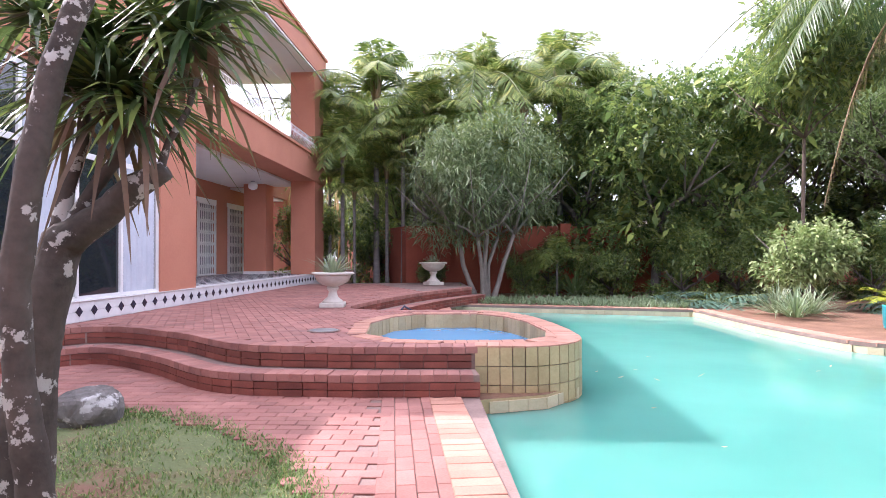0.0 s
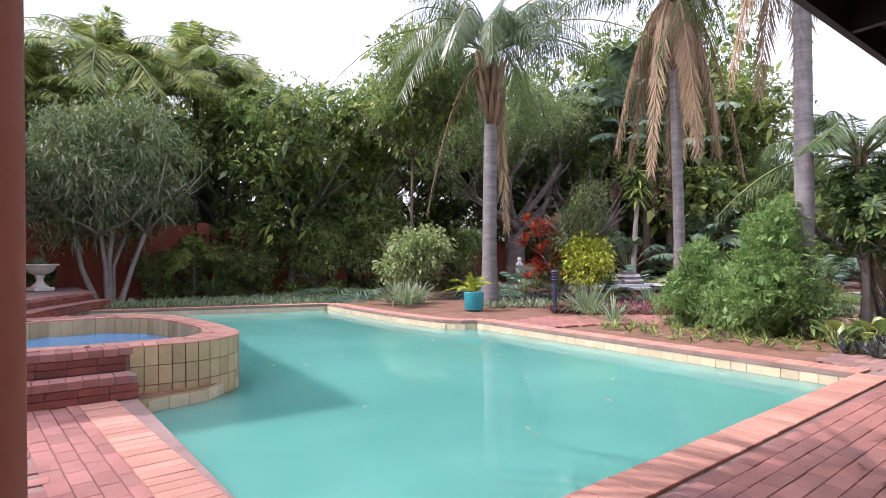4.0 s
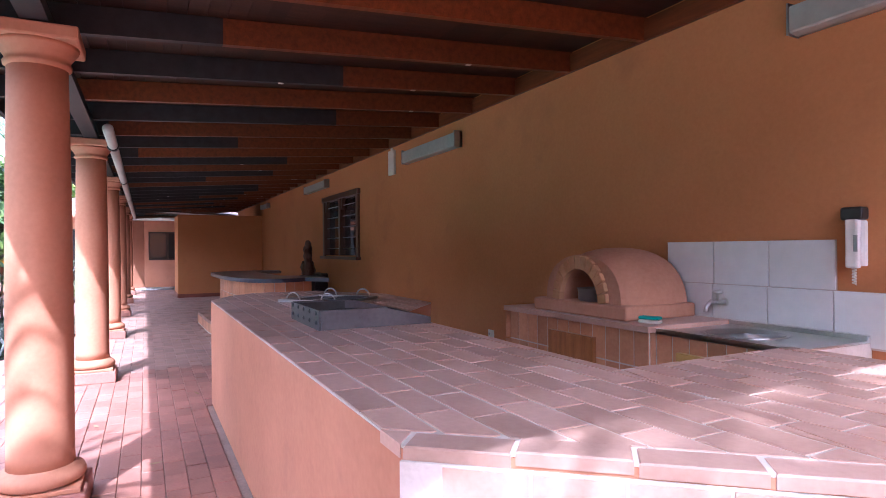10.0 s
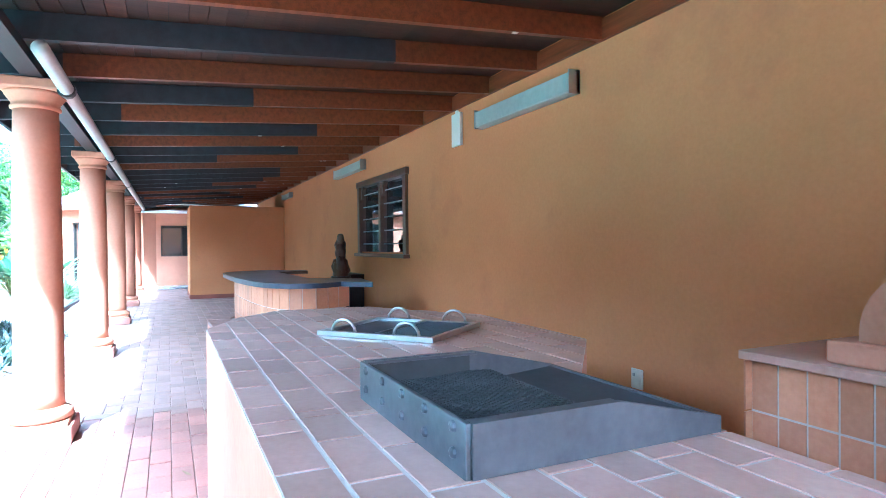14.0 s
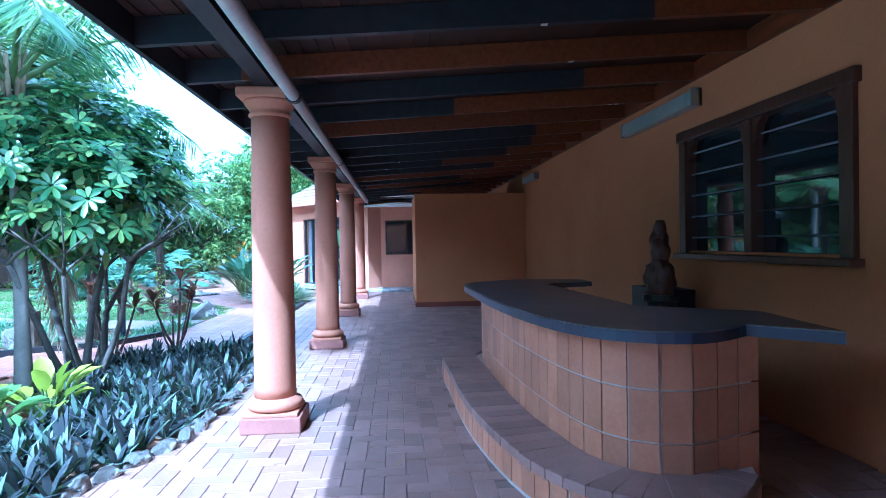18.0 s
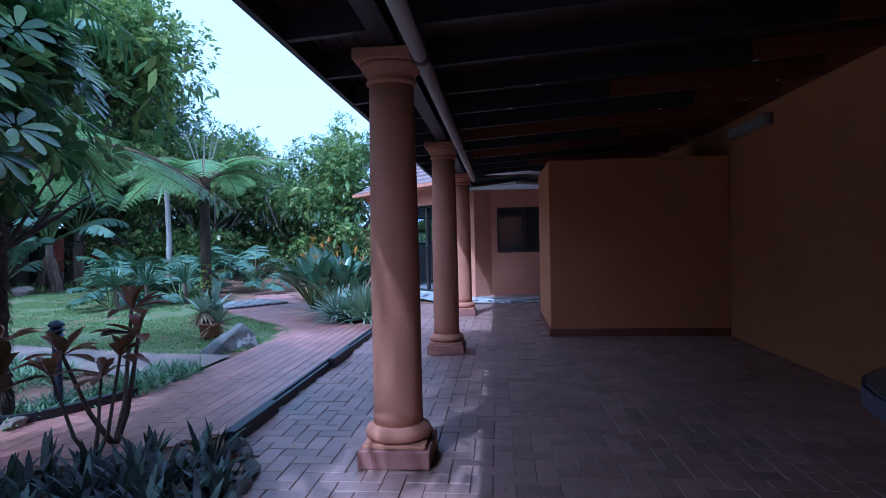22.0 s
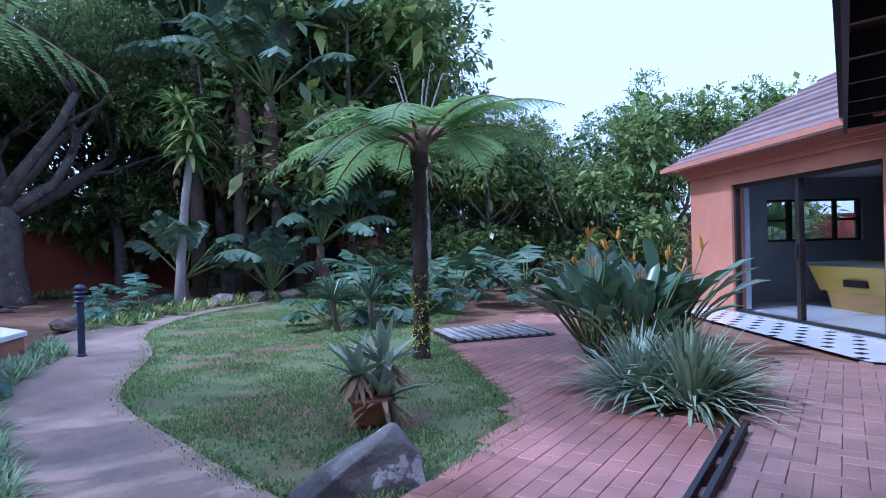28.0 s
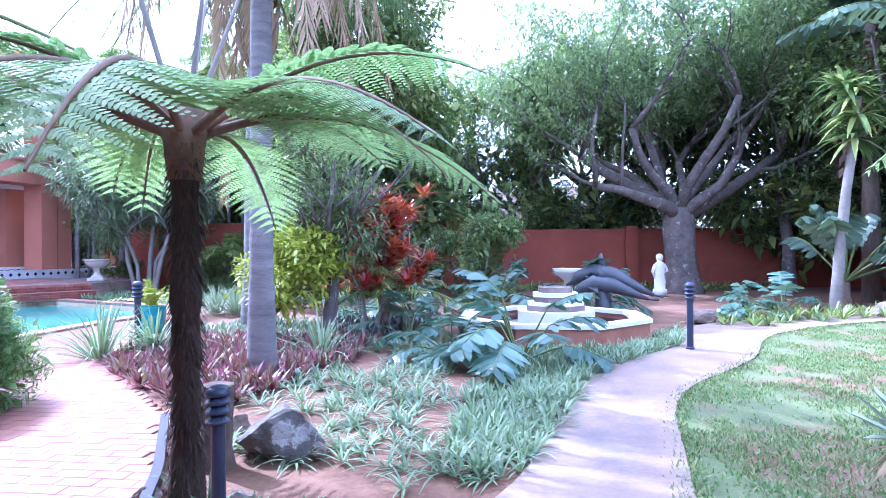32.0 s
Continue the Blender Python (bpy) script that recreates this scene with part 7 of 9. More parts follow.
def big_leaf_plant(name, label, m, n, stem, leaf, width, mat, seed, tilt=(0.1, 0.7), category="plant", flowers=0, split=False, droop=0.25, group=""):
    """Paddle leaves on long stalks; split leaves are cut into lobes."""
    rng = np.random.default_rng(seed)
    t = thing(name, m, label, category, group)
    d = rnd_dirs(rng, n, tilt)
    L = stem * rng.uniform(0.6, 1.1, n)
    lines = []
    tips, dirs = [], []
    for i in range(n):
        p = frond_points(d[i], L[i], 0.12, 6) + d[i] * (0.1, 0.1, 0)
        lines.append(p)
        tips.append(p[-1])
        dirs.append(p[-1] - p[-2])
    tips, dirs = np.array(tips), np.array(dirs)
    dirs /= np.linalg.norm(dirs, axis=1)[:, None]
    if split:
        sets = []
        for i in range(n):
            dd = dirs[i] * 0.7 + np.array([d[i][0], d[i][1], -0.35]) * 0.6
            v, f, p = frond(rng, dd / np.linalg.norm(dd), leaf * rng.uniform(0.8, 1.1), 0.25, 9, leaf * 0.55, width, 0.02, 0.2, tips[i], 62, True, ((0, 0.35), (0.4, 0.5), (0.8, 0.42), (1, 0.06)))
            lf_ = mesh_from("leaf", v, f, M[mat], t)
            v, f = stalks([np.concatenate([lines[i], p[1:]])], 0.014, 0.006, 5)
            mesh_from("stalk", v, f, M["stem_green"], lf_)
    else:
        dd = dirs + np.stack([d[:, 0], d[:, 1], 0 * d[:, 0]], 1) * 0.25
        v, f = blades(tips - dirs * leaf * 0.12, dd, Z3 + d * 0.2, leaf * rng.uniform(0.75, 1.1, n), width, ((0, 0.06), (0.12, 0.3), (0.4, 0.5), (0.75, 0.4), (1, 0.03)), droop, 0.45)
        k_ = len(v) // n
        kf = len(f) // n
        for i in range(n):
            lf_ = mesh_from("leaf", v[i * k_:(i + 1) * k_], f[:kf], M[mat], t)
            v2, f2 = stalks([lines[i]], 0.018, 0.008, 5)
            mesh_from("stalk", v2, f2, M["stem_green"], lf_)
    for i in range(flowers):
        d1 = rnd_dirs(rng, 1, (0.1, 0.5))[0]
        p = d1 * stem * rng.uniform(1.05, 1.4)
        fl = rosette(rng, 6, 0.18, 0.03, (0.1, 0.9), 0.0, p, 0.005)
        fo = mesh_from("flower", fl[0], fl[1], M["flower"], t, "orange bird-like flower")
        v, f = stalks([frond_points(d1, np.linalg.norm(p), 0.0, 5)], 0.012, 0.009)
        mesh_from("flower_stalk", v, f, M["stem_green"], fo)
    return t


def bollard(m):
    t = thing("bollard_light", m, "dark blue louvred bollard garden light", "bollard light", "bollard lights")
    b = bmesh.new()
    lathe(b, [(0.06, 0), (0.06, 0.02), (0.045, 0.03), (0.045, 0.70), (0.05, 0.71)], 18)
    part("post", b, M["bollard"], t, smooth=False)
    for j in range(3):
        b = bmesh.new()
        lathe(b, [(0.05, 0.70 + j * 0.06), (0.078, 0.715 + j * 0.06), (0.08, 0.725 + j * 0.06), (0.055, 0.75 + j * 0.06), (0.045, 0.758 + j * 0.06)], 18)
        part("louvre", b, M["bollard"], t)
    b = bmesh.new()
    lathe(b, [(0.05, 0.875), (0.078, 0.885), (0.08, 0.90), (0.06, 0.93), (0.03, 0.945), (0.004, 0.95)], 18)
    part("cap", b, M["bollard"], t, smooth=True)
    return t


# ---------- front lawn corner: leaning dracaenas, rock, tuft ----------
def strap_tree(name, label, m, stems, heads, seed, mat="leaf_palm", bark="bark_lichen", leaf=0.75, width=0.035, n=85, dead=True):
    """Bare stems with heads of long strap leaves."""
    rng = np.random.default_rng(seed)
    t = thing(name, m, label, "tree")
    for pts, rad in stems:
        b = bmesh.new()
        P = [Vector(p) for p in pts]
        fine, fr = [], []
        for i in range(len(P) - 1):
            for k in range(6):
                fine.append(P[i].lerp(P[i + 1], k / 6))
                fr.append((rad[i] + (rad[i + 1] - rad[i]) * k / 6) * (1 + 0.05 * rng.uniform(-1, 1)))
        fine.append(P[-1])
        fr.append(rad[-1])
        tube(b, fine, fr, 12)
        part("stem", b, M[bark], t, smooth=True)
    for h in heads:
        v, f = rosette(rng, n, leaf, width, (0.15, 2.0), 0.55, h, 0.05, STRAP, 0.25)
        mesh_from("leaf_head", v, f, M[mat], t)
        if dead:
            v, f = rosette(rng, n // 13, leaf * 0.9, width, (1.7, 2.6), 0.8, (h[0], h[1], h[2] - 0.12), 0.06)
            mesh_from("dry_leaf_skirt", v, f, M["dry_banana"], t)
    return t


strap_tree("leaning_tree", "slender lichened palm-like tree leaning over the lawn", at(-1.47, 3.1), [([(0.04, 0, -0.1), (0.0, 0, 0.42), (-0.055, 0, 0.78), (-0.08, 0, 1.22), (-0.02, 0, 1.69), (0.065, 0, 2.1), (0.18, 0, 2.42), (0.4, 0, 3.1), (0.55, 0.05, 3.9), (0.62, 0.1, 4.9)], [0.1, 0.072, 0.06, 0.061, 0.056, 0.053, 0.052, 0.05, 0.048, 0.045])], [(0.62, 0.1, 5.0), (0.6, 0.1, 4.75), (0.64, 0.12, 5.2)], 31, "leaf_palm", "bark_lichen", 1.9, 0.09, 44, False)
strap_tree("dracaena_tree", "branching strap-leaved tree with hanging dry leaves", at(-1.78, 3.6), [([(-0.05, 0, -0.1), (-0.02, 0, 0.45), (0.02, 0, 0.87), (0.06, 0, 1.04), (0.15, 0, 1.4), (0.34, 0, 1.53), (0.5, 0, 1.68), (0.65, 0, 1.77)], [0.16, 0.13, 0.115, 0.11, 0.095, 0.075, 0.068, 0.05]), ([(0.14, 0, 1.46), (0.16, 0.03, 1.68), (0.23, 0.03, 1.91), (0.25, 0.03, 2.2)], [0.05, 0.036, 0.03, 0.025]), ([(0.62, 0, 1.77), (0.66, 0, 1.91), (0.75, 0, 2.06), (0.8, 0, 2.23)], [0.022, 0.018, 0.016, 0.014]), ([(0.18, 0, 1.46), (0.28, 0.05, 1.68), (0.43, 0.05, 1.88), (0.58, 0.05, 2.17), (0.69, 0.05, 2.37), (0.76, 0.05, 2.7)], [0.045, 0.034, 0.03, 0.028, 0.025, 0.02])], [(0.2, 0.03, 2.14), (0.39, 0, 2.16), (0.52, 0.05, 2.1), (0.74, 0.05, 2.46), (0.85, 0.05, 2.66), (0.0, 0.05, 2.55), (0.5, 0.1, 2.55), (0.3, 0.1, 2.4)], 32, "leaf_dracaena", "bark_lichen", 0.5, 0.034, 90)
strap_clump("grass_tuft", "grey-green strap-leaved tuft beside the rock", at(-2.95, 5.2), 60, 0.55, 0.022, (0.1, 1.2), 0.45, "leaf_agave", 33)
rock("rock", "rounded grey rock at the edge of the lawn", at(-2.5, 5.55, 0.09, 20), 0.30, 0.24, 0.24, 3)


def turf(name, label, poly, n, h, seed, bare=-0.12):
    rng = np.random.default_rng(seed)
    P = np.array(poly)
    g = rng.uniform(P.min(0), P.max(0), (n * 3, 2))
    dens = np.array([noise.noise((x * 0.9, y * 0.9, seed)) + 0.6 * noise.noise((x * 3.1, y * 3.1, seed)) for x, y in g])
    k = inside(g[:, 0], g[:, 1], poly) & (dens + rng.normal(0, 0.22, len(g)) > bare)
    g = g[k][:n]
    d = rnd_dirs(rng, len(g), (0.1, 1.0))
    v, f = blades(np.concatenate([g, np.full((len(g), 1), -0.03)], 1), d, Z3, h * rng.uniform(0.5, 1.4, len(g)), 0.011, ((0, 0.5), (0.55, 0.4), (1, 0.05)), 0.3, 0, True)
    return tagged(mesh_from(name, v, f, M["leaf_grass"]), label, "grass", "", "stuff")


turf("grass", "short green grass with bare patches", [(-0.3, 2.2), (-0.3, 3.2), (-0.55, 4.1), (-0.95, 4.85), (-1.85, 5.65), (-3.0, 6.1), (-4.2, 5.5), (-3.8, 2.2)], 24000, 0.06, 5)
turf("grass_garden", "short green lawn grass with bare red patches", LAWN_B, 115000, 0.045, 6, 0.02)



def fringe(name, label, line, n, h, seed, reach=0.1):
    """Grass that hangs over a lawn's edge."""
    rng = np.random.default_rng(seed)
    L = np.array(line)
    i = rng.integers(0, len(L) - 1, n)
    u = rng.uniform(0, 1, n)[:, None]
    p = L[i] * (1 - u) + L[i + 1] * u + rng.normal(0, reach, (n, 2))
    v, f = blades(np.concatenate([p, np.full((n, 1), -0.025)], 1), rnd_dirs(rng, n, (0.2, 1.2)), Z3, h * rng.uniform(0.5, 1.3, n), 0.01, ((0, 0.5), (0.55, 0.4), (1, 0.05)), 0.3, 0, True)
    return tagged(mesh_from(name, v, f, M["leaf_grass"]), label, "grass", "", "stuff")


fringe("grass_edge", "uneven grass growing over the lawn's edge", LAWN_B + LAWN_B[:1], 15000, 0.06, 7, 0.055)
fringe("grass_edge_pool", "uneven grass growing over the brick paving", smooth_line([(-0.3, 2.2), (-0.3, 3.2), (-0.55, 4.1), (-0.95, 4.85), (-1.85, 5.65), (-3.0, 6.1)], 6), 9000, 0.075, 8, 0.07)

# ---------- terrace urns ----------
def urn(m):
    t = thing("garden_urn", m, "weathered white stone urn on a pedestal", "urn", "terrace urns")
    part("base", boxes((-0.19, -0.19, 0, 0.19, 0.19, 0.07), bevel=0.008), M["urnstone"], t)
    b = bmesh.new()
    lathe(b, [(0.17, 0.07), (0.15, 0.10), (0.08, 0.16), (0.06, 0.24), (0.09, 0.28), (0.1, 0.3), (0.08, 0.32)], 24)
    part("stem", b, M["urnstone"], t, smooth=True)
    b = bmesh.new()
    N = 40
    prof = [(0.08, 0.32), (0.16, 0.35), (0.24, 0.41), (0.28, 0.48), (0.285, 0.5), (0.26, 0.505)]
    rings = [[b.verts.new(((r * (1 + (0.04 if 0.1 < r < 0.27 else 0) * math.cos(20 * 2 * math.pi * i / N))) * math.cos(2 * math.pi * i / N), (r * (1 + (0.04 if 0.1 < r < 0.27 else 0) * math.cos(20 * 2 * math.pi * i / N))) * math.sin(2 * math.pi * i / N), z)) for i in range(N)] for r, z in prof]
    for A, B in zip(rings, rings[1:]):
        for i in range(N):
            b.faces.new((A[i], A[(i + 1) % N], B[(i + 1) % N], B[i]))
    b.faces.new(rings[-1])
    part("bowl", b, M["urnstone"], t, smooth=True)
    b = bmesh.new()
    lathe(b, [(0.28, 0.5), (0.335, 0.51), (0.34, 0.535), (0.3, 0.545), (0.27, 0.52)], 28)
    part("rim", b, M["urnstone"], t, smooth=True)
    return t


URN1, URN2 = (-1.07, 11.3), (1.3, 19.2)
u = urn(at(*URN1, TERRACE, 0, 1.15))
copy_thing(u, at(*URN2, TERRACE, 20, 1.15))
strap_clump("urn_plant", "striped grass plant growing in the stone urn", at(*URN1, TERRACE + 0.58), 70, 0.62, 0.024, (0.05, 1.1), 0.4, "leaf_varieg", 41, spread=0.12)
strap_clump("urn_plant", "striped grass plant growing in the stone urn", at(*URN2, TERRACE + 0.58), 70, 0.55, 0.024, (0.05, 1.1), 0.4, "leaf_varieg", 42, spread=0.12)
mh = thing("manhole_cover", pose(-0.83, 7.78, TERRACE + 0.006), "round grey metal skimmer lid in the brick terrace", "manhole cover")
b = bmesh.new()
lathe(b, [(0.17, 0.0), (0.17, 0.012), (0.15, 0.014)], 28)
part("lid", b, M["alu"], mh)
b = bmesh.new()
lathe(b, [(0.2, 0.0), (0.2, 0.008), (0.175, 0.008)], 28)
part("ring", b, M["mortar"], mh)
cl = thing("pool_cleaner", pose(0.15, 10.95, TERRACE / 2 + 0.03, 0, 0, 30), "small dark blue pool cleaner head on the step", "pool cleaner")
b = bmesh.new()
lathe(b, [(0.16, 0), (0.17, 0.03), (0.1, 0.07), (0.05, 0.14)], 16)
part("body", b, M["bollard"], cl)
b = bmesh.new()
tube(b, [(0, 0, 0.12), (0.1, 0.05, 0.2), (0.25, 0.0, 0.1), (0.35, 0.1, 0.03)], 0.02, 8)
part("hose", b, M["bollard"], cl, smooth=True)

# ---------- far side of the pool ----------
rg = np.random.default_rng(51)
broadleaf("large_shrub", "tall many-stemmed grey-green shrub at the pool's end", at(3.0, 19.3, 0, 0, 1.15), lobes_of(rg, 18, 0, 0, 3.2, 2.6, 2.2, 2.2, 0.8), 15000, 0.25, 0.04, "leaf_soft", [((-0.3, 0, 0), (-0.75, 0.1, 1.8), 0.07), ((0, 0.1, 0), (0.1, 0.2, 2.0), 0.075), ((0.25, 0, 0), (0.8, -0.1, 1.8), 0.07), ((-0.1, -0.15, 0), (-0.3, -0.5, 1.7), 0.06), ((0.1, 0.2, 0), (0.5, 0.6, 1.8), 0.06)], "bark_pale", 4, 1.5, seed=52, category="shrub")
ground_plants("ground_cover_far", "low grey-green ground cover along the pool's end", [(2.4, 17.0), (7.2, 14.7), (8.4, 15.6), (8.0, 18.0), (2.6, 18.6)], 0.16, 9, 0.3, 0.02, (0.1, 1.2), 0.4, "leaf_spider", 53)
for k, (x, y, h, s) in enumerate([(-6.5, 23.6, 6.2, 1), (-2.8, 23.3, 6.4, 2), (-0.6, 23.2, 7.2, 3), (1.2, 22.6, 6.2, 4), (3.4, 23.0, 7.4, 5), (5.0, 22.4, 6.6, 6), (6.6, 23.2, 7.6, 7), (0.4, 22.4, 5.2, 8), (2.4, 22.2, 5.4, 9), (-1.8, 22.2, 5.0, 10), (8.4, 23.0, 7.0, 11), (-1.4, 22.6, 3.6, 12), (-0.2, 22.9, 4.4, 13), (0.9, 23.4, 5.8, 14), (2.0, 23.0, 3.8, 15), (4.2, 22.8, 4.6, 16), (-2.4, 23.6, 4.2, 17)]):
    if k == 0:
        ar = feather_palm("areca_palm", "yellow-green areca palm behind the boundary wall", at(x, y), 5.2, 0.08, 30, 2.5, 60, (0.45, 1.0), 0, (0, 0), 0.6, 64, "leaf_areca", 0.35, "bark_grey", "areca palms", 0.024, (0.05, 1.2))
    else:
        copy_thing(ar, at(x, y, -0.2, 67 * k, h / 5.2 * 1.08))
for k, (x, y, s, a) in enumerate([(5.6, 20.2, 0.5, 200)]):
    copy_thing(ar, at(x, y, -1.6, a, s * 1.1))
strap_clump("cordyline", "dark strap-leaved plant beside the urn", at(2.2, 18.6), 50, 0.7, 0.05, (0.1, 1.2), 0.4, "leaf_mid", 61)
strap_clump("strap_plant", "arching strap-leaved plant against the red wall", at(6.0, 19.6), 90, 1.5, 0.05, (0.15, 1.2), 0.5, "leaf_palm", 62)

# big dark trees closing the garden: three kinds, copied
def wood(name, label, seed, mat, n=18000, leaf=0.17, h=6.2, r=3.0):
    g = np.random.default_rng(seed)
    lb = lobes_of(g, 16, 0, 0, h, r, r, 3.0, 1.35) + lobes_of(g, 9, 0, 0, h - 3.4, r * 1.05, r * 1.05, 1.6, 1.1)
    return broadleaf(name, label, at(0, 300), lb, n, leaf, 0.075, mat, [((0, 0, 0), (0.2, 0.1, 3.0), 0.2)], "bark_tree", 5, 2.4, seed=seed, group="dark garden trees", per=12, inner=(2200, 0.5))


W = [wood("dark_tree", "dense dark evergreen tree beyond the garden", 71, "leaf_dark"), wood("dark_tree", "dense dark evergreen tree beyond the garden", 72, "leaf_mid", 19000, 0.16), wood("dark_tree", "dense dark evergreen tree beyond the garden", 73, "leaf_dark", 16000, 0.18)]
PLACES = [(8.8, 19.6, 0.85, 0), (11.5, 20.0, 0.92, 1), (7.0, 22.6, 0.9, 2), (15.5, 25.2, 1.1, 1), (18.4, 25.8, 1.3, 2), (12.5, 25, 1.1, 0), (9.5, 26, 1.08, 2), (3.0, 27.5, 1.05, 0), (1.2, 29.0, 1.1, 2), (-3, 35, 1.3, 1), (-10, 38, 1.3, 0), (5.6, 28, 1.15, 1), (0.6, 25.4, 0.8, 1), (0.4, 32.5, 1.1, 0), (3.6, 25.6, 0.84, 2), (6.6, 25.2, 0.9, 0),
          (22.0, 25.6, 1.35, 0), (25.5, 25.0, 1.45, 2), (29.0, 24.0, 1.5, 0), (32.5, 22, 1.5, 2), (27.0, 20.2, 1.7, 0), (31.0, 18.0, 1.8, 1), (33.5, 16, 1.25, 2), (24.2, 21.0, 1.15, 2), (28.6, 14.6, 1.75, 0), (36.5, 19, 1.5, 0), (25.6, 17.2, 1.2, 0)]
first_used = [False] * 3
for x, y, s, k in PLACES:
    mm = at(x, y, 0, (x * 53 + y * 31) % 360, s)
    if first_used[k]:
        copy_thing(W[k], mm)
    else:
        W[k].matrix_basis = mm
        first_used[k] = True
copy_thing(W[0], at(32.4, -1.6, -0.6, 40, 0.78))
# tall tree behind the pool bed
g = np.random.default_rng(75)
broadleaf("tall_tree", "tall dark evergreen tree over the garden bed", at(11.4, 15.6, 0, 80, 0.85), lobes_of(g, 16, 0, 0, 8.2, 2.7, 2.7, 2.2, 1.2), 9000, 0.24, 0.1, "leaf_dark", [((0, 0, 0), (0.25, 0.1, 5.4), 0.07)], "bark_brown", 6, 2.4, seed=76, group="dark garden trees", per=12, inner=(1500, 0.4))
for x, y, s, k in [(-3.2, 24.0, 0.55, 1), (-0.6, 24.4, 0.6, 0), (2.0, 24.2, 0.6, 1), (4.6, 24.2, 0.58, 2), (7.4, 19.7, 0.42, 0), (9.2, 18.6, 0.4, 1), (10.8, 18.2, 0.42, 2), (12.6, 17.4, 0.4, 0), (14.4, 17.0, 0.42, 1)]:
    copy_thing(W[k], at(x, y, -0.9, (x * 71 + y * 17) % 360, s))
for x, y, s, k in [(1.3, 20.7, 0.2, 2), (4.5, 20.5, 0.25, 0), (5.4, 20.7, 0.3, 2), (6.9, 20.4, 0.28, 0)]:
    copy_thing(W[k], at(x, y, -0.35, (x * 71 + y * 17) % 360, s))
# lower screen of shrubs in front of the east boundary
for x, y, s, k in [(33.5, 11.5, 0.82, 1), (31.8, 8.2, 0.78, 0), (30.2, 10.4, 0.72, 2), (33.0, 5.5, 0.85, 1), (35.5, 9, 0.9, 0), (29.0, 12.6, 0.7, 1), (37, 3.0, 0.9, 2), (36, 13, 0.95, 1)]:
    copy_thing(W[k], at(x, y, -0.7, (x * 71 + y * 17) % 360, s))
# behind the eye, closing the west
for x, y, s, k in [(-12, -3, 0.9, 2), (-8.6, 4.6, 0.9, 0)]:
    copy_thing(W[k], at(x, y, 0, (x * 71 + y * 17) % 360, s))

# out of view: added so its fronds break up the sun on the counter
feather_palm("queen_palm", "unseen queen palm added to streak the sun on the counter", at(-4.3, 0.7), 5.4, 0.15, 30, 2.7, 80, (0.4, 0.9), 0, (0, 0), 0.6, 40, group="queen palms", up=(0.2, 1.3))

# ---------- bed beside the pool ----------
feather_palm("queen_palm", "tall queen palm with smooth ringed grey trunk", at(10.45, 11.25), 5.1, 0.21, 40, 4.7, 81, (0.55, 1.0), 2, (0.1, 0), 0.7, 66, group="queen palms", lift=1.5, up=(0.1, 1.15))
feather_palm("queen_palm", "tall queen palm with long dry hanging fronds", at(12.45, 7.0), 5.9, 0.135, 38, 4.3, 82, (0.55, 1.0), 16, (0, 0.1), 0.65, 62, group="queen palms", lift=1.5, up=(0.1, 1.15))
feather_palm("queen_palm", "tall queen palm with smooth ringed grey trunk", at(9.95, 3.55), 5.8, 0.16, 56, 3.9, 83, (0.5, 1.0), 4, (0.05, 0), 0.65, 60, group="queen palms", lift=1.5, up=(0.1, 1.15))
feather_palm("slender_palm", "slender young palm with fine drooping fronds", at(10.8, 2.95), 2.75, 0.065, 18, 2.3, 84, (0.3, 0.8), 1, (0.1, 0.1), 0.55, 52, "leaf_palm", 0.6, "bark_pale", width=0.02)


def conifer(m, h, r, seed):
    g = np.random.default_rng(seed)
    lb = []
    for i in range(16):
        s = i / 15
        a = i * 2.4
        w = r * (1 - 0.75 * s) * 0.55
        lb.append((math.cos(a) * w, math.sin(a) * w, 0.25 + (h - 0.5) * s, r * (0.62 - 0.36 * s), r * (0.62 - 0.36 * s), h * 0.2))
    t = broadleaf("conifer_shrub", "dense bushy green conifer shrub in the bed", m, lb, 36000, 0.085, 0.014, "leaf_conifer", [((0, 0, 0), (0, 0, 0.6), 0.06)], "bark_brown", 4, 0.5, seed=seed, group="conifers", category="shrub", per=22, shell=0.75, inner=(2600, 0.16), up=0.9)
    return t


conifer(at(10.15, 5.35), 1.5, 0.75, 85)
conifer(at(9.75, 3.95), 2.05, 1.0, 86)
g = np.random.default_rng(88)
sc_ = thing("schefflera", at(11.45, 2.75), "many-stemmed umbrella tree with glossy fingered leaves", "shrub")
for x0, y0, x1, y1, z1, r_ in ((-0.2, 0.1, -0.75, 0.25, 1.2, 0.045), (0, 0, 0.0, -0.25, 1.3, 0.05), (0.15, -0.1, 0.65, -0.25, 1.2, 0.045), (0.1, 0.2, 0.35, 0.6, 1.3, 0.04), (-0.1, -0.2, -0.45, -0.65, 1.2, 0.04), (0.0, 0.1, -0.2, 0.3, 1.4, 0.045), (0.2, 0.0, 0.9, 0.2, 1.1, 0.035), (-0.2, -0.1, -0.9, -0.3, 1.1, 0.035)):
    b = bmesh.new()
    limbs(b, g, (x0, y0, 0), (x1, y1, z1), r_ * 0.75, 0.1, 3, 7, 0.55)
    part("stem", b, M["bark_tree"], sc_, smooth=True)
lb = lobes_of(np.random.default_rng(87), 14, 0, 0, 2.1, 1.2, 1.15, 0.8, 0.66)
n_ = 1050
L_ = np.array(lb)[g.integers(0, len(lb), n_)]
u_ = g.normal(size=(n_, 3))
u_[:, 2] += 0.35
u_ /= np.linalg.norm(u_, axis=1)[:, None]
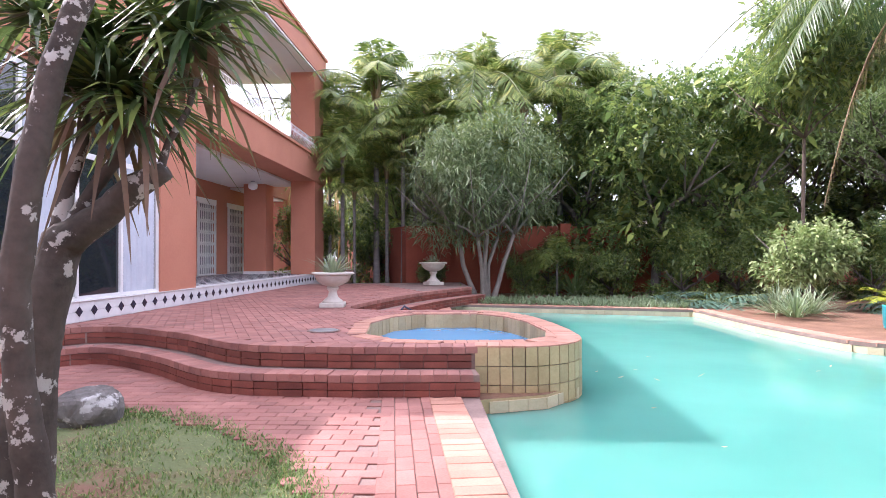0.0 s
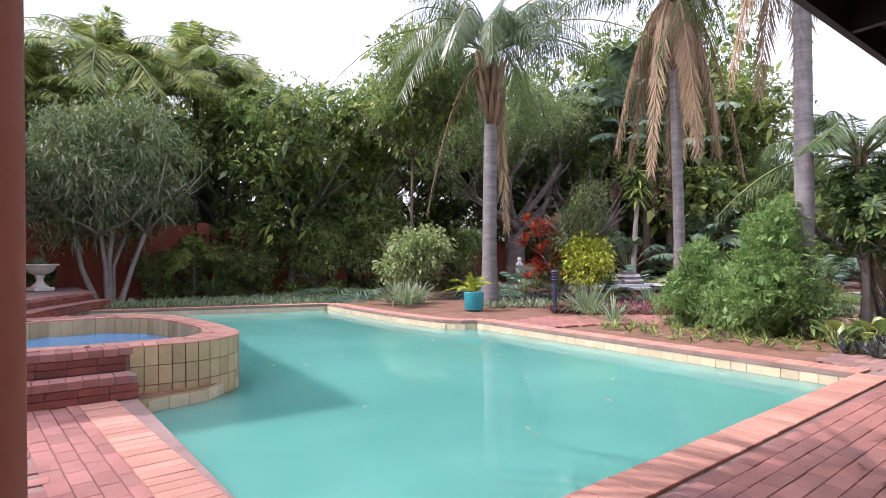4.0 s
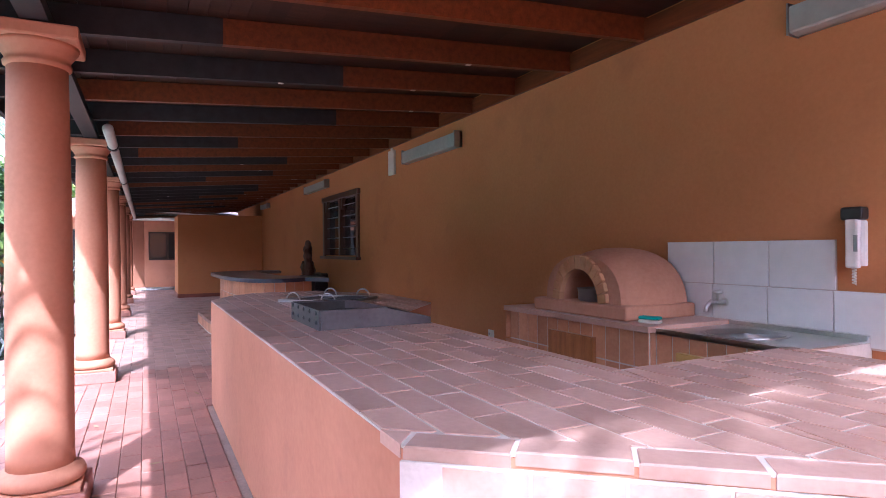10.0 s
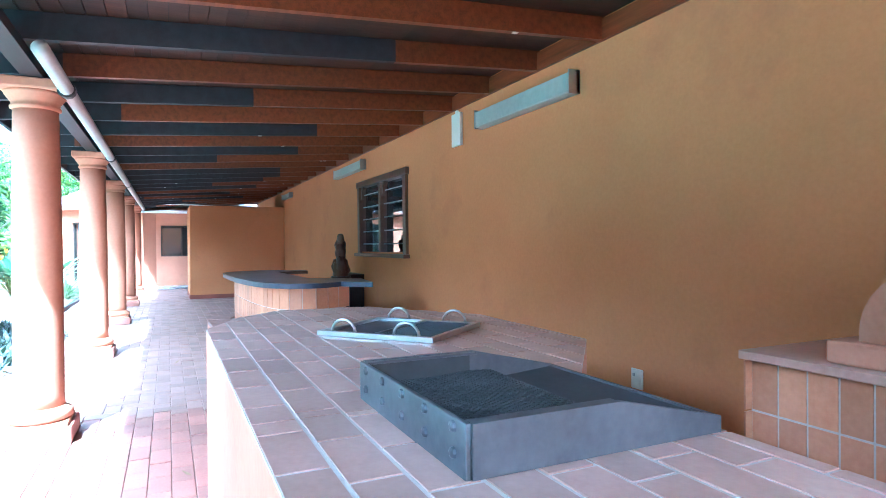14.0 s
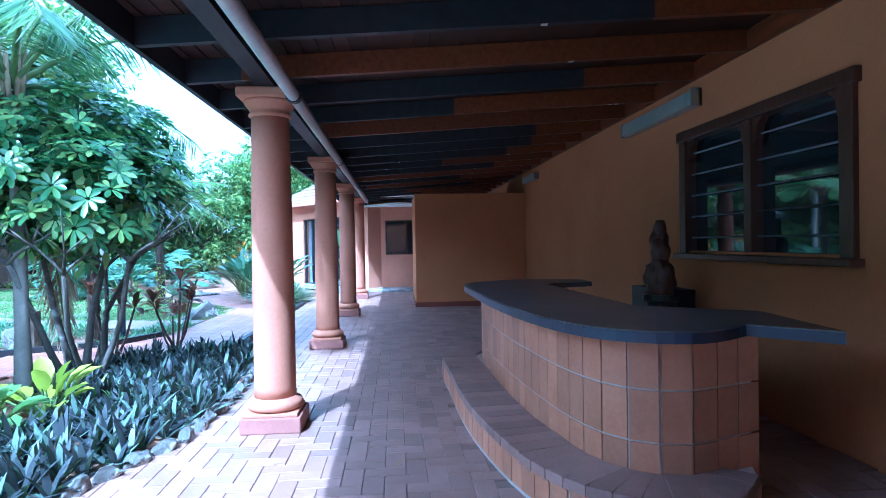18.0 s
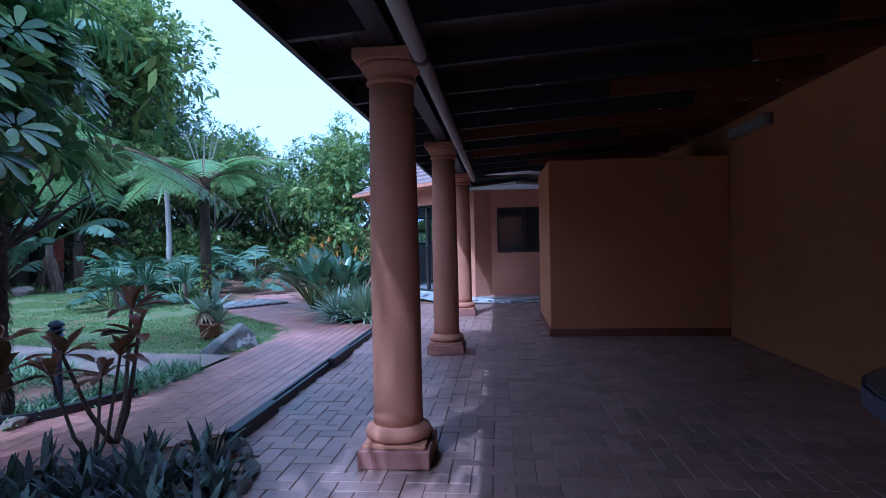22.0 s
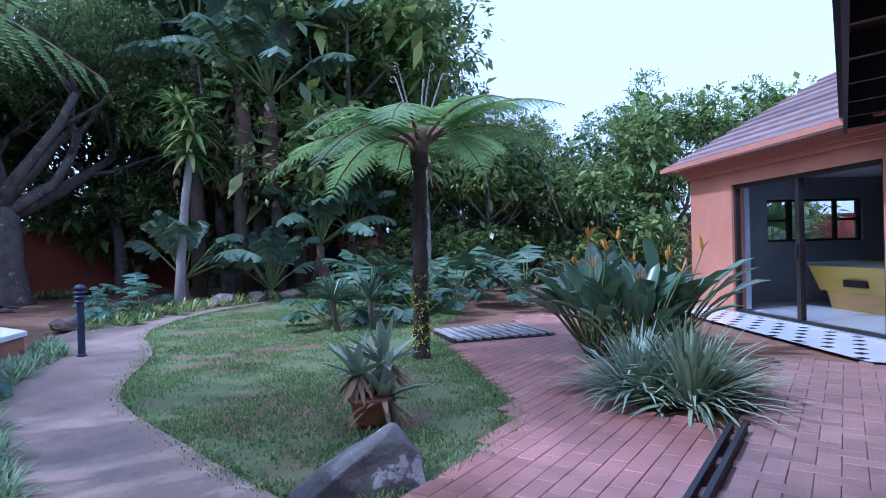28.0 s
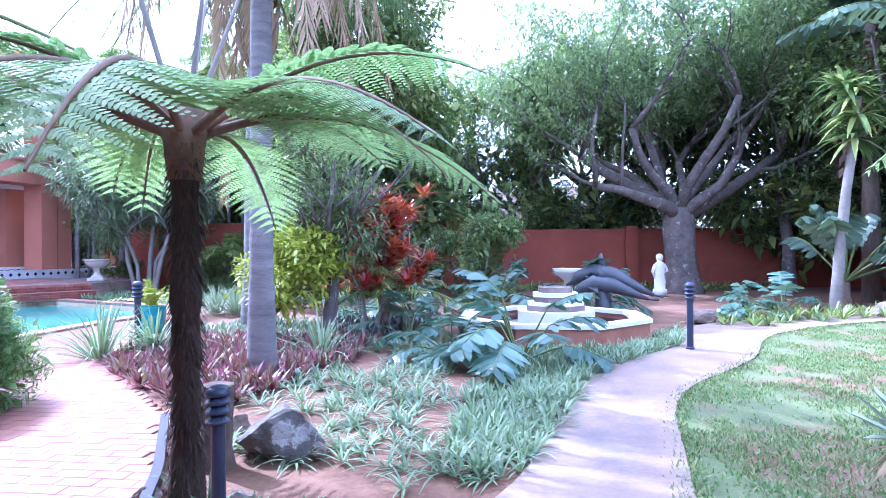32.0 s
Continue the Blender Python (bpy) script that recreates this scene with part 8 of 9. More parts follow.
c_ = L_[:, :3] + u_ * L_[:, 3:] * (g.uniform(0.6, 1.05, n_) ** 0.5)[:, None]
ax_ = u_ + np.array((0, 0, 0.8)) + g.normal(0, 0.25, (n_, 3))
x_, y_, z_ = fix_frames(ax_, np.broadcast_to(np.array((0.3, 0.2, 0.1)), ax_.shape))
ph_ = np.tile(np.arange(8) * 2 * math.pi / 8, n_) + np.repeat(g.uniform(0, 6.28, n_), 8)
X, Y, Z = (np.repeat(q_, 8, 0) for q_ in (x_, y_, z_))
d_ = X * np.cos(ph_)[:, None] + Z * np.sin(ph_)[:, None] + Y * 0.25
v, f = blades(np.repeat(c_, 8, 0) + d_ * 0.02, d_, Y, 0.135 * g.uniform(0.75, 1.15, n_ * 8), 0.052, ((0, 0.1), (0.3, 0.36), (0.7, 0.5), (0.92, 0.32), (1, 0.04)), 0.18, 0.2, False)
mesh_from("crown", v, f, M["leaf_umbrella"], sc_)
v, f = cloud(g, [(*q[:3], q[3] * 0.7, q[4] * 0.7, q[5] * 0.7) for q in lb], 1200, 0.18, 0.08, flat=True, shell=0.1)
mesh_from("inner_leaves", v, f, M["leaf_dark"], sc_)
broadleaf("pale_shrub", "rounded light green flowering shrub by the pool", at(10.2, 14.5), lobes_of(np.random.default_rng(89), 12, 0, 0, 1.35, 1.0, 1.0, 0.75, 0.55), 7000, 0.15, 0.07, "leaf_pale", [((0, 0, 0), (0, 0, 0.9), 0.07)], "bark_tree", 5, 0.8, seed=90, category="shrub")
broadleaf("slender_tree", "slender dark-stemmed tree with drooping grey-green leaves", at(12.38, 9.7), [(0.1, 0, 2.3, 0.6, 0.6, 0.35), (-0.35, 0.1, 1.9, 0.45, 0.45, 0.5), (0.45, -0.1, 1.75, 0.45, 0.45, 0.45), (0.1, 0.35, 1.4, 0.4, 0.4, 0.4)], 2600, 0.16, 0.035, "leaf_old", [((0, 0, -0.05), (0.03, 0, 1.5), 0.075), ((0.03, 0, 1.5), (0.1, 0, 2.35), 0.045), ((0.03, 0, 1.45), (-0.35, 0.1, 1.95), 0.03), ((0.03, 0, 1.3), (0.45, -0.1, 1.8), 0.03), ((0.02, 0, 1.0), (0.1, 0.35, 1.45), 0.025)])
broadleaf("lime_shrub", "bright yellow-green shrub in the bed", at(11.9, 9.1), lobes_of(np.random.default_rng(91), 7, 0, 0, 1.15, 0.62, 0.62, 0.5, 0.46), 4200, 0.12, 0.06, "leaf_lime", [((0, 0, 0), (0, 0, 0.6), 0.04)], "bark_tree", 5, 0.5, seed=92, category="shrub")
t = broadleaf("red_cordyline", "red and orange cordyline shrub", at(12.85, 10.9), [(0, 0, 1.6, 0.92, 0.92, 0.65)], 10, 0.1, 0.05, "leaf_red", [((-0.2, 0, 0), (-0.5, 0, 1.1), 0.035), ((0, 0, 0), (0.1, 0.1, 1.4), 0.04), ((0.2, 0, 0), (0.6, -0.1, 1.1), 0.035)], "bark_pale", 4, 0.7, seed=93, category="shrub")
g = np.random.default_rng(94)
sets = []
for i in range(80):
    a, rr, zz = g.uniform(0, 6.28), g.uniform(0, 1.05), g.uniform(0.6, 2.3)
    sets.append(rosette(g, 20, 0.38, 0.08, (0.2, 1.5), 0.3, (rr * math.cos(a), rr * math.sin(a), zz), 0.02))
v, f = merged(sets)
mesh_from("leaf_spray", v, f, M["leaf_red"], t)
for x, y, ln, n, mt, sd in [(8.7, 13.2, 0.75, 130, "leaf_varieg", 1), (8.5, 12.3, 0.7, 110, "leaf_spider", 2), (9.3, 12.9, 0.7, 100, "leaf_varieg", 3), (10.4, 8.2, 0.7, 80, "leaf_spider", 4), (10.0, 7.7, 0.75, 90, "leaf_spider", 5), (9.2, 6.6, 0.55, 50, "leaf_spider", 6), (12.8, 8.0, 0.6, 60, "leaf_spider", 7)]:
    strap_clump("grass_clump", "arching clump of pale striped grass", at(x, y), n, ln * 1.5, 0.026, (0.05, 1.15), 0.5, mt, 100 + sd, group="grass clumps", spread=0.16)
big_leaf_plant("cycad", "spreading grey-green cycad beside the pool bed", at(8.7, 15.6), 20, 0.25, 1.1, 0.05, "leaf_blue", 108, (0.5, 1.3), split=True)
for k, (x, y, s) in enumerate([(9.9, 16.4, 1.1), (11.7, 13.2, 0.9), (12.2, 12.2, 0.8), (7.9, 16.6, 0.9)]):
    big_leaf_plant("fern_plant", "low feathery blue-green plant in the bed", at(x, y, 0, 60 * k, s), 14, 0.3, 0.8, 0.05, "leaf_blue", 110 + k, (0.4, 1.2), split=True)
pot = thing("plant_pot", at(9.0, 10.3, 0, 0, 0.8), "turquoise glazed plant pot on the paving", "plant pot")
b = bmesh.new()
lathe(b, [(0.26, 0.0), (0.27, 0.03), (0.27, 0.06), (0.285, 0.08), (0.29, 0.46), (0.30, 0.5), (0.30, 0.53), (0.27, 0.53), (0.265, 0.47)], 32)
part("body", b, M["bluepot"], pot, smooth=True)
b = bmesh.new()
lathe(b, [(0.0, 0.47), (0.1, 0.48), (0.264, 0.47)], 24)
part("soil", b, M["soil"], pot)
t = thing("pot_fern", pose(9.0, 10.3, 0.385), "yellow-green fern in the turquoise pot", "plant")
sets, g = [], np.random.default_rng(120)
for i in range(22):
    v, f, p = frond(g, rnd_dirs(g, 1, (0.1, 1.0))[0], g.uniform(0.6, 1.05), 0.5, 22, 0.12, 0.025, 0.1, 0.1)
    sets.append((v, f))
v, f = merged(sets)
mesh_from("fronds", v, f, M["leaf_lime"], t)
bo = bollard(at(9.9, 8.6))
for x, y, s in ((17.6, 9.0, 0.95), (13.8, 3.42, 0.76)):
    copy_thing(bo, at(x, y, 0, 0, s))
ground_plants("ground_cover_strip", "pale striped low plants behind the pool path", [(9.6, 10.6), (11.3, 9.0), (13.4, 8.6), (12.6, 10.6), (10.6, 12.4)], 0.15, 9, 0.26, 0.022, (0.1, 1.2), 0.4, "leaf_varieg", 121)
ground_plants("ground_cover_pool", "low green plants along the pool bed", [(7.95, 3.1), (8.6, 2.7), (10.6, 1.7), (11.6, 3.3), (10.3, 5.3), (8.9, 6.4), (8.0, 6.5)], 0.3, 8, 0.28, 0.03, (0.2, 1.3), 0.4, "leaf_mid", 122)
for x, y, k in ((9.6, 2.55, 1), (10.1, 2.35, 2), (9.2, 2.9, 3)):
    big_leaf_plant("lily_plant", "broad-leaved green lily at the bed's edge", at(x, y), 16, 0.28, 0.3, 0.15, "leaf_lime" if k == 2 else "leaf_mid", 123 + k, (0.2, 1.0))

# ---------- bed beside the veranda ----------
BED_R = [(7.9, 1.65), (9.3, 1.1), (10.4, 1.08), (11.6, 1.15), (12.6, 1.38), (13.05, 1.7), (12.4, 2.55), (11.3, 3.0), (9.9, 2.2), (8.4, 2.6)]
ground_plants("strap_bed", "dark glossy purple-green strap-leaved bedding beside the veranda", BED_R, 0.17, 13, 0.3, 0.042, (0.15, 1.15), 0.25, "leaf_rhoeo", 131)
edge, ea = along([(8.4, 1.35), (9.3, 1.02), (10.4, 0.98), (11.6, 1.05), (12.6, 1.28), (13.1, 1.6)], 0.22)
for k, (p_, a_) in enumerate(zip(edge, ea)):
    rock("edging_stone", "small dark edging stone of the planting bed", at(p_[0], p_[1], 0.02, math.degrees(a_)), 0.1, 0.055, 0.07, 200 + k)["group"] = "edging stones"
for x, y, s, sd in ((13.05, 2.42, 1.0, 1), (12.55, 2.95, 0.95, 2), (12.75, 2.35, 0.75, 3)):
    g = np.random.default_rng(140 + sd)
    t = thing("red_leaved_plant", at(x, y, 0, sd * 70, s), "bare-stemmed plant with bronze-red leaf heads", "plant", "red-leaved plants")
    heads = []
    for k in range(3):
        b = bmesh.new()
        a = 2.1 * k + sd
        e = Vector((0.28 * math.cos(a), 0.28 * math.sin(a), 0.62 + 0.12 * k))
        tube(b, [(0, 0, -0.03), (0.14 * math.cos(a), 0.14 * math.sin(a), 0.22), e], [0.022, 0.016, 0.012], 7)
        heads.append(e)
        part("stem", b, M["bark_brown"], t, smooth=True)
    for e in heads:
        v, f = rosette(g, 10, 0.27, 0.085, (0.2, 1.6), 0.35, tuple(e), 0.02, ((0, 0.08), (0.3, 0.3), (0.6, 0.5), (0.85, 0.4), (1, 0.05)), 0.4)
        mesh_from("leaf_head", v, f, M["leaf_croton"], t)
st = thing("tree_stump", at(13.3, 4.35), "short dark tree stump in the bed", "stump")
b = bmesh.new()
tube(b, [(0, 0, -0.05), (0, 0, 0.1), (0.02, 0, 0.5)], [0.13, 0.1, 0.1], 12)
part("stump", b, M["bark_brown"], st)

# ---------- garden ----------
tree_fern(at(13.5, 3.66), "tall tree fern with dark fibrous trunk and arching fronds", 1.98, 0.078, 15, 1.95, 151, (0.0, 0.0))
tree_fern(at(19.5, 5.1), "tree fern with mossy trunk on the lawn", 2.48, 0.085, 15, 2.05, 152, (0.2, 0.1), True)
b = bmesh.new()
for q in ((-0.62, -0.16, -0.08), (-0.58, 0.2, -0.08), (0.42, -0.3, -0.08), (0.46, 0.26, -0.08), (-0.5, -0.02, 0.07), (-0.2, -0.12, 0.2), (0.14, -0.16, 0.40), (0.26, -0.02, 0.44), (0.34, 0.12, 0.36), (0.0, 0.2, 0.24), (0.44, -0.2, 0.2)):
    b.verts.new(q)
bmesh.ops.convex_hull(b, input=b.verts[:])
bmesh.ops.bevel(b, geom=b.edges[:], offset=0.035, segments=2, affect="EDGES", profile=0.6)
bmesh.ops.triangulate(b, faces=b.faces[:])
bmesh.ops.subdivide_edges(b, edges=b.edges[:], cuts=2, use_grid_fill=True)
for v in b.verts:
    v.co += v.co.normalized() * (0.03 * noise.noise(v.co * 4) + 0.012 * noise.noise(v.co * 13))
ro = part("rock", b, M["stone"], smooth=True)
ro.matrix_basis = at(16.45, 3.24, 0.0, -28, 0.92) @ Matrix.Diagonal((0.76, 0.8, 0.74, 1))
tagged(ro, "large dark wedge-shaped rock with white lichen beside the path", "rock")
rock("rock", "grey flat-topped rock beside the bollard", at(13.59, 4.63, 0.08, 10), 0.33, 0.27, 0.24, 12)
for k, (x, y, s) in enumerate([(13.35, 3.4, 0.1), (13.2, 3.75, 0.09), (13.75, 3.75, 0.1), (13.85, 4.6, 0.13), (13.1, 5.1, 0.12)]):
    rock("stone", "small brown stone in the garden bed", at(x, y, 0.02, 40 * k), s, s * 0.8, s * 0.7, 30 + k, "stone_brown")
for k, (x, y, s) in enumerate([(22.6, 13.2, 0.4), (23.6, 13.3, 0.35), (24.4, 13.0, 0.3), (18.7, 12.0, 0.25)]):
    rock("stone", "brown stone at the lawn's edge", at(x, y, 0.08, 60 * k), s, s * 0.7, s * 0.6, 40 + k, "stone_brown")
ap_ = thing("agave_pot", pose(17.3, 3.92, 0) @ Matrix.Scale(0.83, 4), "terracotta pot with grey-green agaves on the lawn", "plant pot")
b = bmesh.new()
lathe(b, [(0.13, 0.0), (0.15, 0.02), (0.18, 0.19), (0.2, 0.2), (0.2, 0.235), (0.175, 0.235)], 24)
part("pot", b, M["terracotta"], ap_, smooth=True)
for k, (dx, dy, h) in enumerate([(-0.1, 0.06, 0.42), (0.14, -0.05, 0.48), (0.02, -0.12, 0.22)]):
    g = np.random.default_rng(160 + k)
    for _ in range(14):
        v, f = rosette(g, 1, 0.52, 0.085, (0.15, 1.4), 0.12, (dx, dy, h), 0.03, STRAP, 0.5)
        mesh_from("agave_leaf", v, f, M["leaf_agave"], ap_)
    v, f = rosette(g, 26, 0.35, 0.05, (1.6, 2.9), 0.1, (dx, dy, h), 0.03)
    mesh_from("dry_leaves", v, f, M["dead"], ap_)
    b = bmesh.new()
    tube(b, [(dx * 0.4, dy * 0.4, 0.15), (dx, dy, h)], [0.05, 0.04], 8)
    part("stem", b, M["bark_brown"], ap_)
for k, (x, y, s) in enumerate([(20.3, 3.35, 1.0), (20.9, 2.75, 1.05), (21.3, 3.5, 0.95), (20.1, 2.8, 0.85)]):
    big_leaf_plant("strelitzia", "bird-of-paradise clump with orange flowers", at(x, y, 0, 80 * k, s), 46, 0.95, 0.62, 0.17, "leaf_strel", 170 + k, (0.05, 0.8), flowers=3, group="strelitzias")
for k, (x, y, n) in enumerate([(18.85, 2.05, 290), (19.25, 2.2, 260), (18.95, 2.5, 220)]):
    strap_clump("variegated_grass", "thick clump of cream-striped strap leaves", at(x, y), n, 0.85, 0.03, (0.05, 1.3), 0.45, "leaf_varieg" if k != 2 else "leaf_agave", 180 + k, group="striped clumps", spread=0.15)
M["slat"] = mottled("bleached_slat_timber", (0.26, 0.24, 0.23), (0.42, 0.40, 0.38), 0.85, 3, 30, 0.3, 0.003, stretch=(8, 1, 8), per_piece=0.15)
gr = thing("timber_grate", pose(21.35, 5.2, 0.0, 0, 0, -38), "slatted grey timber bridge across the path", "grate")
for j in range(11):
    part("slat", boxes((-0.72 + j * 0.132, -0.54, 0.02, -0.645 + j * 0.132, 0.54, 0.05), bevel=0.005), M["slat"], gr)
for sy in (-0.42, 0.42):
    part("bearer", boxes((-0.73, sy - 0.03, 0.0, 0.73, sy + 0.03, 0.019)), M["timber_dark"], gr)
# black sheet over the soil: shade in the slat gaps as colour
structure("slat_gap_shade", boxes((-0.74, -0.55, -0.02, 0.74, 0.55, 0.004)), M["black"], "black sheet painting the shade between the bridge slats", "drain").matrix_basis = gr.matrix_basis

# fountain
FC = (15.85, 10.35)
fo = thing("fountain", pose(*FC, 0) @ Matrix.Diagonal((0.78, 0.78, 0.85, 1)), "octagonal pond with white coping and tiered centre", "fountain")
octo = lambda r, o=0.39: [(r * math.cos(o + k * math.pi / 4), r * math.sin(o + k * math.pi / 4)) for k in range(8)]
b = bmesh.new()
O1, O2 = octo(1.95), octo(1.75)
for i in range(8):
    j = (i + 1) % 8
    for A, B in (((*O1[i], -0.05), (*O1[j], -0.05)), ):
        b.faces.new([b.verts.new(q) for q in ((*O1[i], -0.05), (*O1[j], -0.05), (*O1[j], 0.3), (*O1[i], 0.3))])
        b.faces.new([b.verts.new(q) for q in ((*O2[j], -0.05), (*O2[i], -0.05), (*O2[i], 0.3), (*O2[j], 0.3))])
part("pond_wall", b, M["terracotta"], fo)
b = bmesh.new()
O3, O4 = octo(2.0), octo(1.68)
for i in range(8):
    j = (i + 1) % 8
    q = [b.verts.new(p) for p in ((*O3[i], 0.3), (*O3[j], 0.3), (*O3[j], 0.37), (*O3[i], 0.37), (*O4[i], 0.3), (*O4[j], 0.3), (*O4[j], 0.37), (*O4[i], 0.37))]
    for fc in ((0, 1, 2, 3), (3, 2, 6, 7), (5, 4, 7, 6), (1, 0, 4, 5)):
        b.faces.new([q[k] for k in fc])
bmesh.ops.remove_doubles(b, verts=b.verts[:], dist=0.001)
part("coping", b, M["white"], fo, "white painted coping")
b = bmesh.new()
prism(b, octo(1.74), 0.05, 0.2)
part("water", b, M["pond"], fo)
for k, (rr, z0, z1) in enumerate(((0.85, 0.2, 0.42), (0.62, 0.5, 0.58), (0.5, 0.68, 0.76))):
    b = bmesh.new()
    prism(b, [(x + 0.1, y + 0.35) for x, y in octo(rr)], z0, z1)
    part("tier", b, M["white"], fo)
    b = bmesh.new()
    prism(b, [(x + 0.1, y + 0.35) for x, y in octo(rr * 0.75)], z1, z1 + 0.1)
    part("tier_neck", b, M["stone_brown"], fo)
un = thing("pedestal_urn", pose(16.4, 13.3, 0.0), "stone pedestal bowl behind the pond", "urn")
b = bmesh.new()
lathe(b, [(0.25, 0), (0.25, 0.12), (0.1, 0.2), (0.09, 0.7), (0.28, 0.85), (0.33, 0.95), (0.28, 0.95)], 20)
part("body", b, M["urnstone"], un, smooth=True)


def dolphin(m, s):
    b = bmesh.new()
    tube(b, [(0.62, 0, 0.50), (0.5, 0, 0.53), (0.4, 0, 0.6), (0.1, 0, 0.66), (-0.25, 0, 0.55), (-0.6, 0, 0.32), (-0.85, 0, 0.16)], [0.02, 0.05, 0.11, 0.17, 0.15, 0.08, 0.03], 14)
    for q in ([(0.05, 0, 0.8), (-0.1, 0, 0.96), (-0.16, 0, 0.72)], [(-0.8, 0, 0.17), (-1.05, 0.2, 0.1), (-0.9, 0, 0.12), (-1.05, -0.2, 0.1)], [(0.2, 0.14, 0.6), (0.0, 0.36, 0.45), (0.02, 0.12, 0.56)], [(0.2, -0.14, 0.6), (0.0, -0.36, 0.45), (0.02, -0.12, 0.56)]):
        vs = [b.verts.new(p) for p in q]
        b.faces.new(vs)
        up_ = [b.verts.new(Vector(p) + Vector((0.01, 0.02, 0.02))) for p in q]
        b.faces.new(up_[::-1])
        for i in range(len(q)):
            b.faces.new((vs[i], up_[i], up_[(i + 1) % len(q)], vs[(i + 1) % len(q)]))
    lathe(b, [(0.16, 0), (0.14, 0.2), (0.1, 0.45), (0.08, 0.55)], 10)
    t = part("dolphin_statue", b, M["dolphin"], smooth=True)
    t.matrix_basis = m @ Matrix.Scale(s, 4)
    return tagged(t, "dark grey leaping dolphin statue at the pond", "statue", "dolphin statues")


dolphin(pose(17.05, 12.7, 0.15, 0, 8, 155), 1.15)
dolphin(pose(17.0, 12.2, 0.1, 0, 12, 165), 0.95)
b = bmesh.new()
lathe(b, [(0.2, 0), (0.2, 0.16), (0.15, 0.18), (0.16, 0.4), (0.13, 0.6), (0.15, 0.75), (0.16, 0.88), (0.1, 0.95), (0.06, 0.98), (0.09, 1.03), (0.1, 1.1), (0.08, 1.17), (0.02, 1.2)], 18)
tube(b, [(0.13, 0, 0.88), (0.22, 0.02, 0.7), (0.08, 0.12, 0.6)], [0.045, 0.04, 0.03], 8)
tube(b, [(-0.13, 0, 0.88), (-0.2, 0.02, 0.68), (-0.12, 0.1, 0.5)], [0.045, 0.04, 0.03], 8)
stt = part("garden_statue", b, M["statue"], smooth=True)
stt.matrix_basis = pose(19.55, 18.6, 0)
tagged(stt, "plain white stone garden figure under the tree", "statue")

# wide old tree
g = np.random.default_rng(191)
bt = thing("old_tree", at(20.5, 19.7), "wide-spreading old tree with forked grey limbs", "tree")
b = bmesh.new()
tube(b, [(0, 0, -0.2), (0, 0, 0.2), (-0.05, 0, 1.0), (-0.1, 0, 1.9), (-0.12, 0, 2.6)], [0.72, 0.55, 0.46, 0.48, 0.42], 16)
part("trunk", b, M["bark_tree"], bt, smooth=True)
ends = []


def bough(b, p, d, length, r, depth):
    """A crooked limb that forks again and again."""
    pts, rad = [p], [r]
    for k in range(4):
        d = (d + Vector((g.normal() * 0.2, g.normal() * 0.2, g.normal() * 0.16 + 0.01))).normalized()
        p = p + d * length / 4
        pts.append(p)
        rad.append(r * (1 - 0.12 * (k + 1)))
    tube(b, pts, rad, 10 if depth > 2 else 6)
    if depth < 3:
        ends.extend(pts[2:])
    if depth == 0:
        return
    for k in range(3 if depth > 1 else 2):
        a = g.uniform(0, 6.28)
        w = (d * 0.8 + Vector((math.cos(a) * 0.75, math.sin(a) * 0.75, g.uniform(-0.1, 0.6)))).normalized()
        bough(b, pts[-1] if k else pts[2 + depth % 2], w, length * g.uniform(0.6, 0.82), rad[-1] * (0.78 if k == 1 else 0.58), depth - 1)


for a, up_, r, ln in ((178, 0.5, 0.29, 3.6), (140, 0.6, 0.22, 3.2), (8, 0.5, 0.28, 3.6), (60, 0.7, 0.2, 3.0), (-45, 0.5, 0.22, 3.2), (-115, 0.6, 0.24, 3.2), (205, 0.9, 0.22, 3.4), (-10, 1.1, 0.2, 3.4), (95, 1.7, 0.22, 4.0), (-80, 1.9, 0.22, 4.0), (170, 1.5, 0.2, 3.8)):
    a = radians(a)
    b = bmesh.new()
    bough(b, Vector((-0.1, 0, 2.3)), Vector((math.cos(a), math.sin(a), up_)).normalized(), ln, r * 0.85, 3)
    part("limb", b, M["bark_tree"], bt, smooth=True)
lb = [(e.x, e.y, e.z + 0.15, 0.95, 0.95, 0.45) for e in ends if e.z > 3.3]
v, f = cloud(g, lb, 46000, 0.17, 0.065, flat=True, shell=0.1)
mesh_from("crown", v, f, M["leaf_old"], bt)

# pale-trunked dracaena and wild bananas
strap_tree("dracaena", "tall pale-trunked dracaena with broad leaf heads", at(22.2, 14.4), [([(0, 0, -0.1), (0.1, 0, 1.2), (0.25, 0, 2.6), (0.45, 0, 3.9), (0.5, 0, 4.6)], [0.14, 0.11, 0.1, 0.09, 0.07])], [(0.5, 0, 4.7), (0.48, 0, 4.2), (0.42, 0, 3.7), (0.3, 0.2, 4.9)], 193, "leaf_mid", "bark_pale", 0.85, 0.13, 44, False)
strap_tree("dracaena", "thin pale-trunked dracaena behind the fern", at(25.4, 9.3), [([(0, 0, -0.1), (0.1, 0, 1.5), (0.0, 0, 3.4)], [0.09, 0.075, 0.06])], [(0.0, 0, 3.5), (0.05, 0, 3.1)], 194, "leaf_mid", "bark_pale", 0.7, 0.1, 36, True)


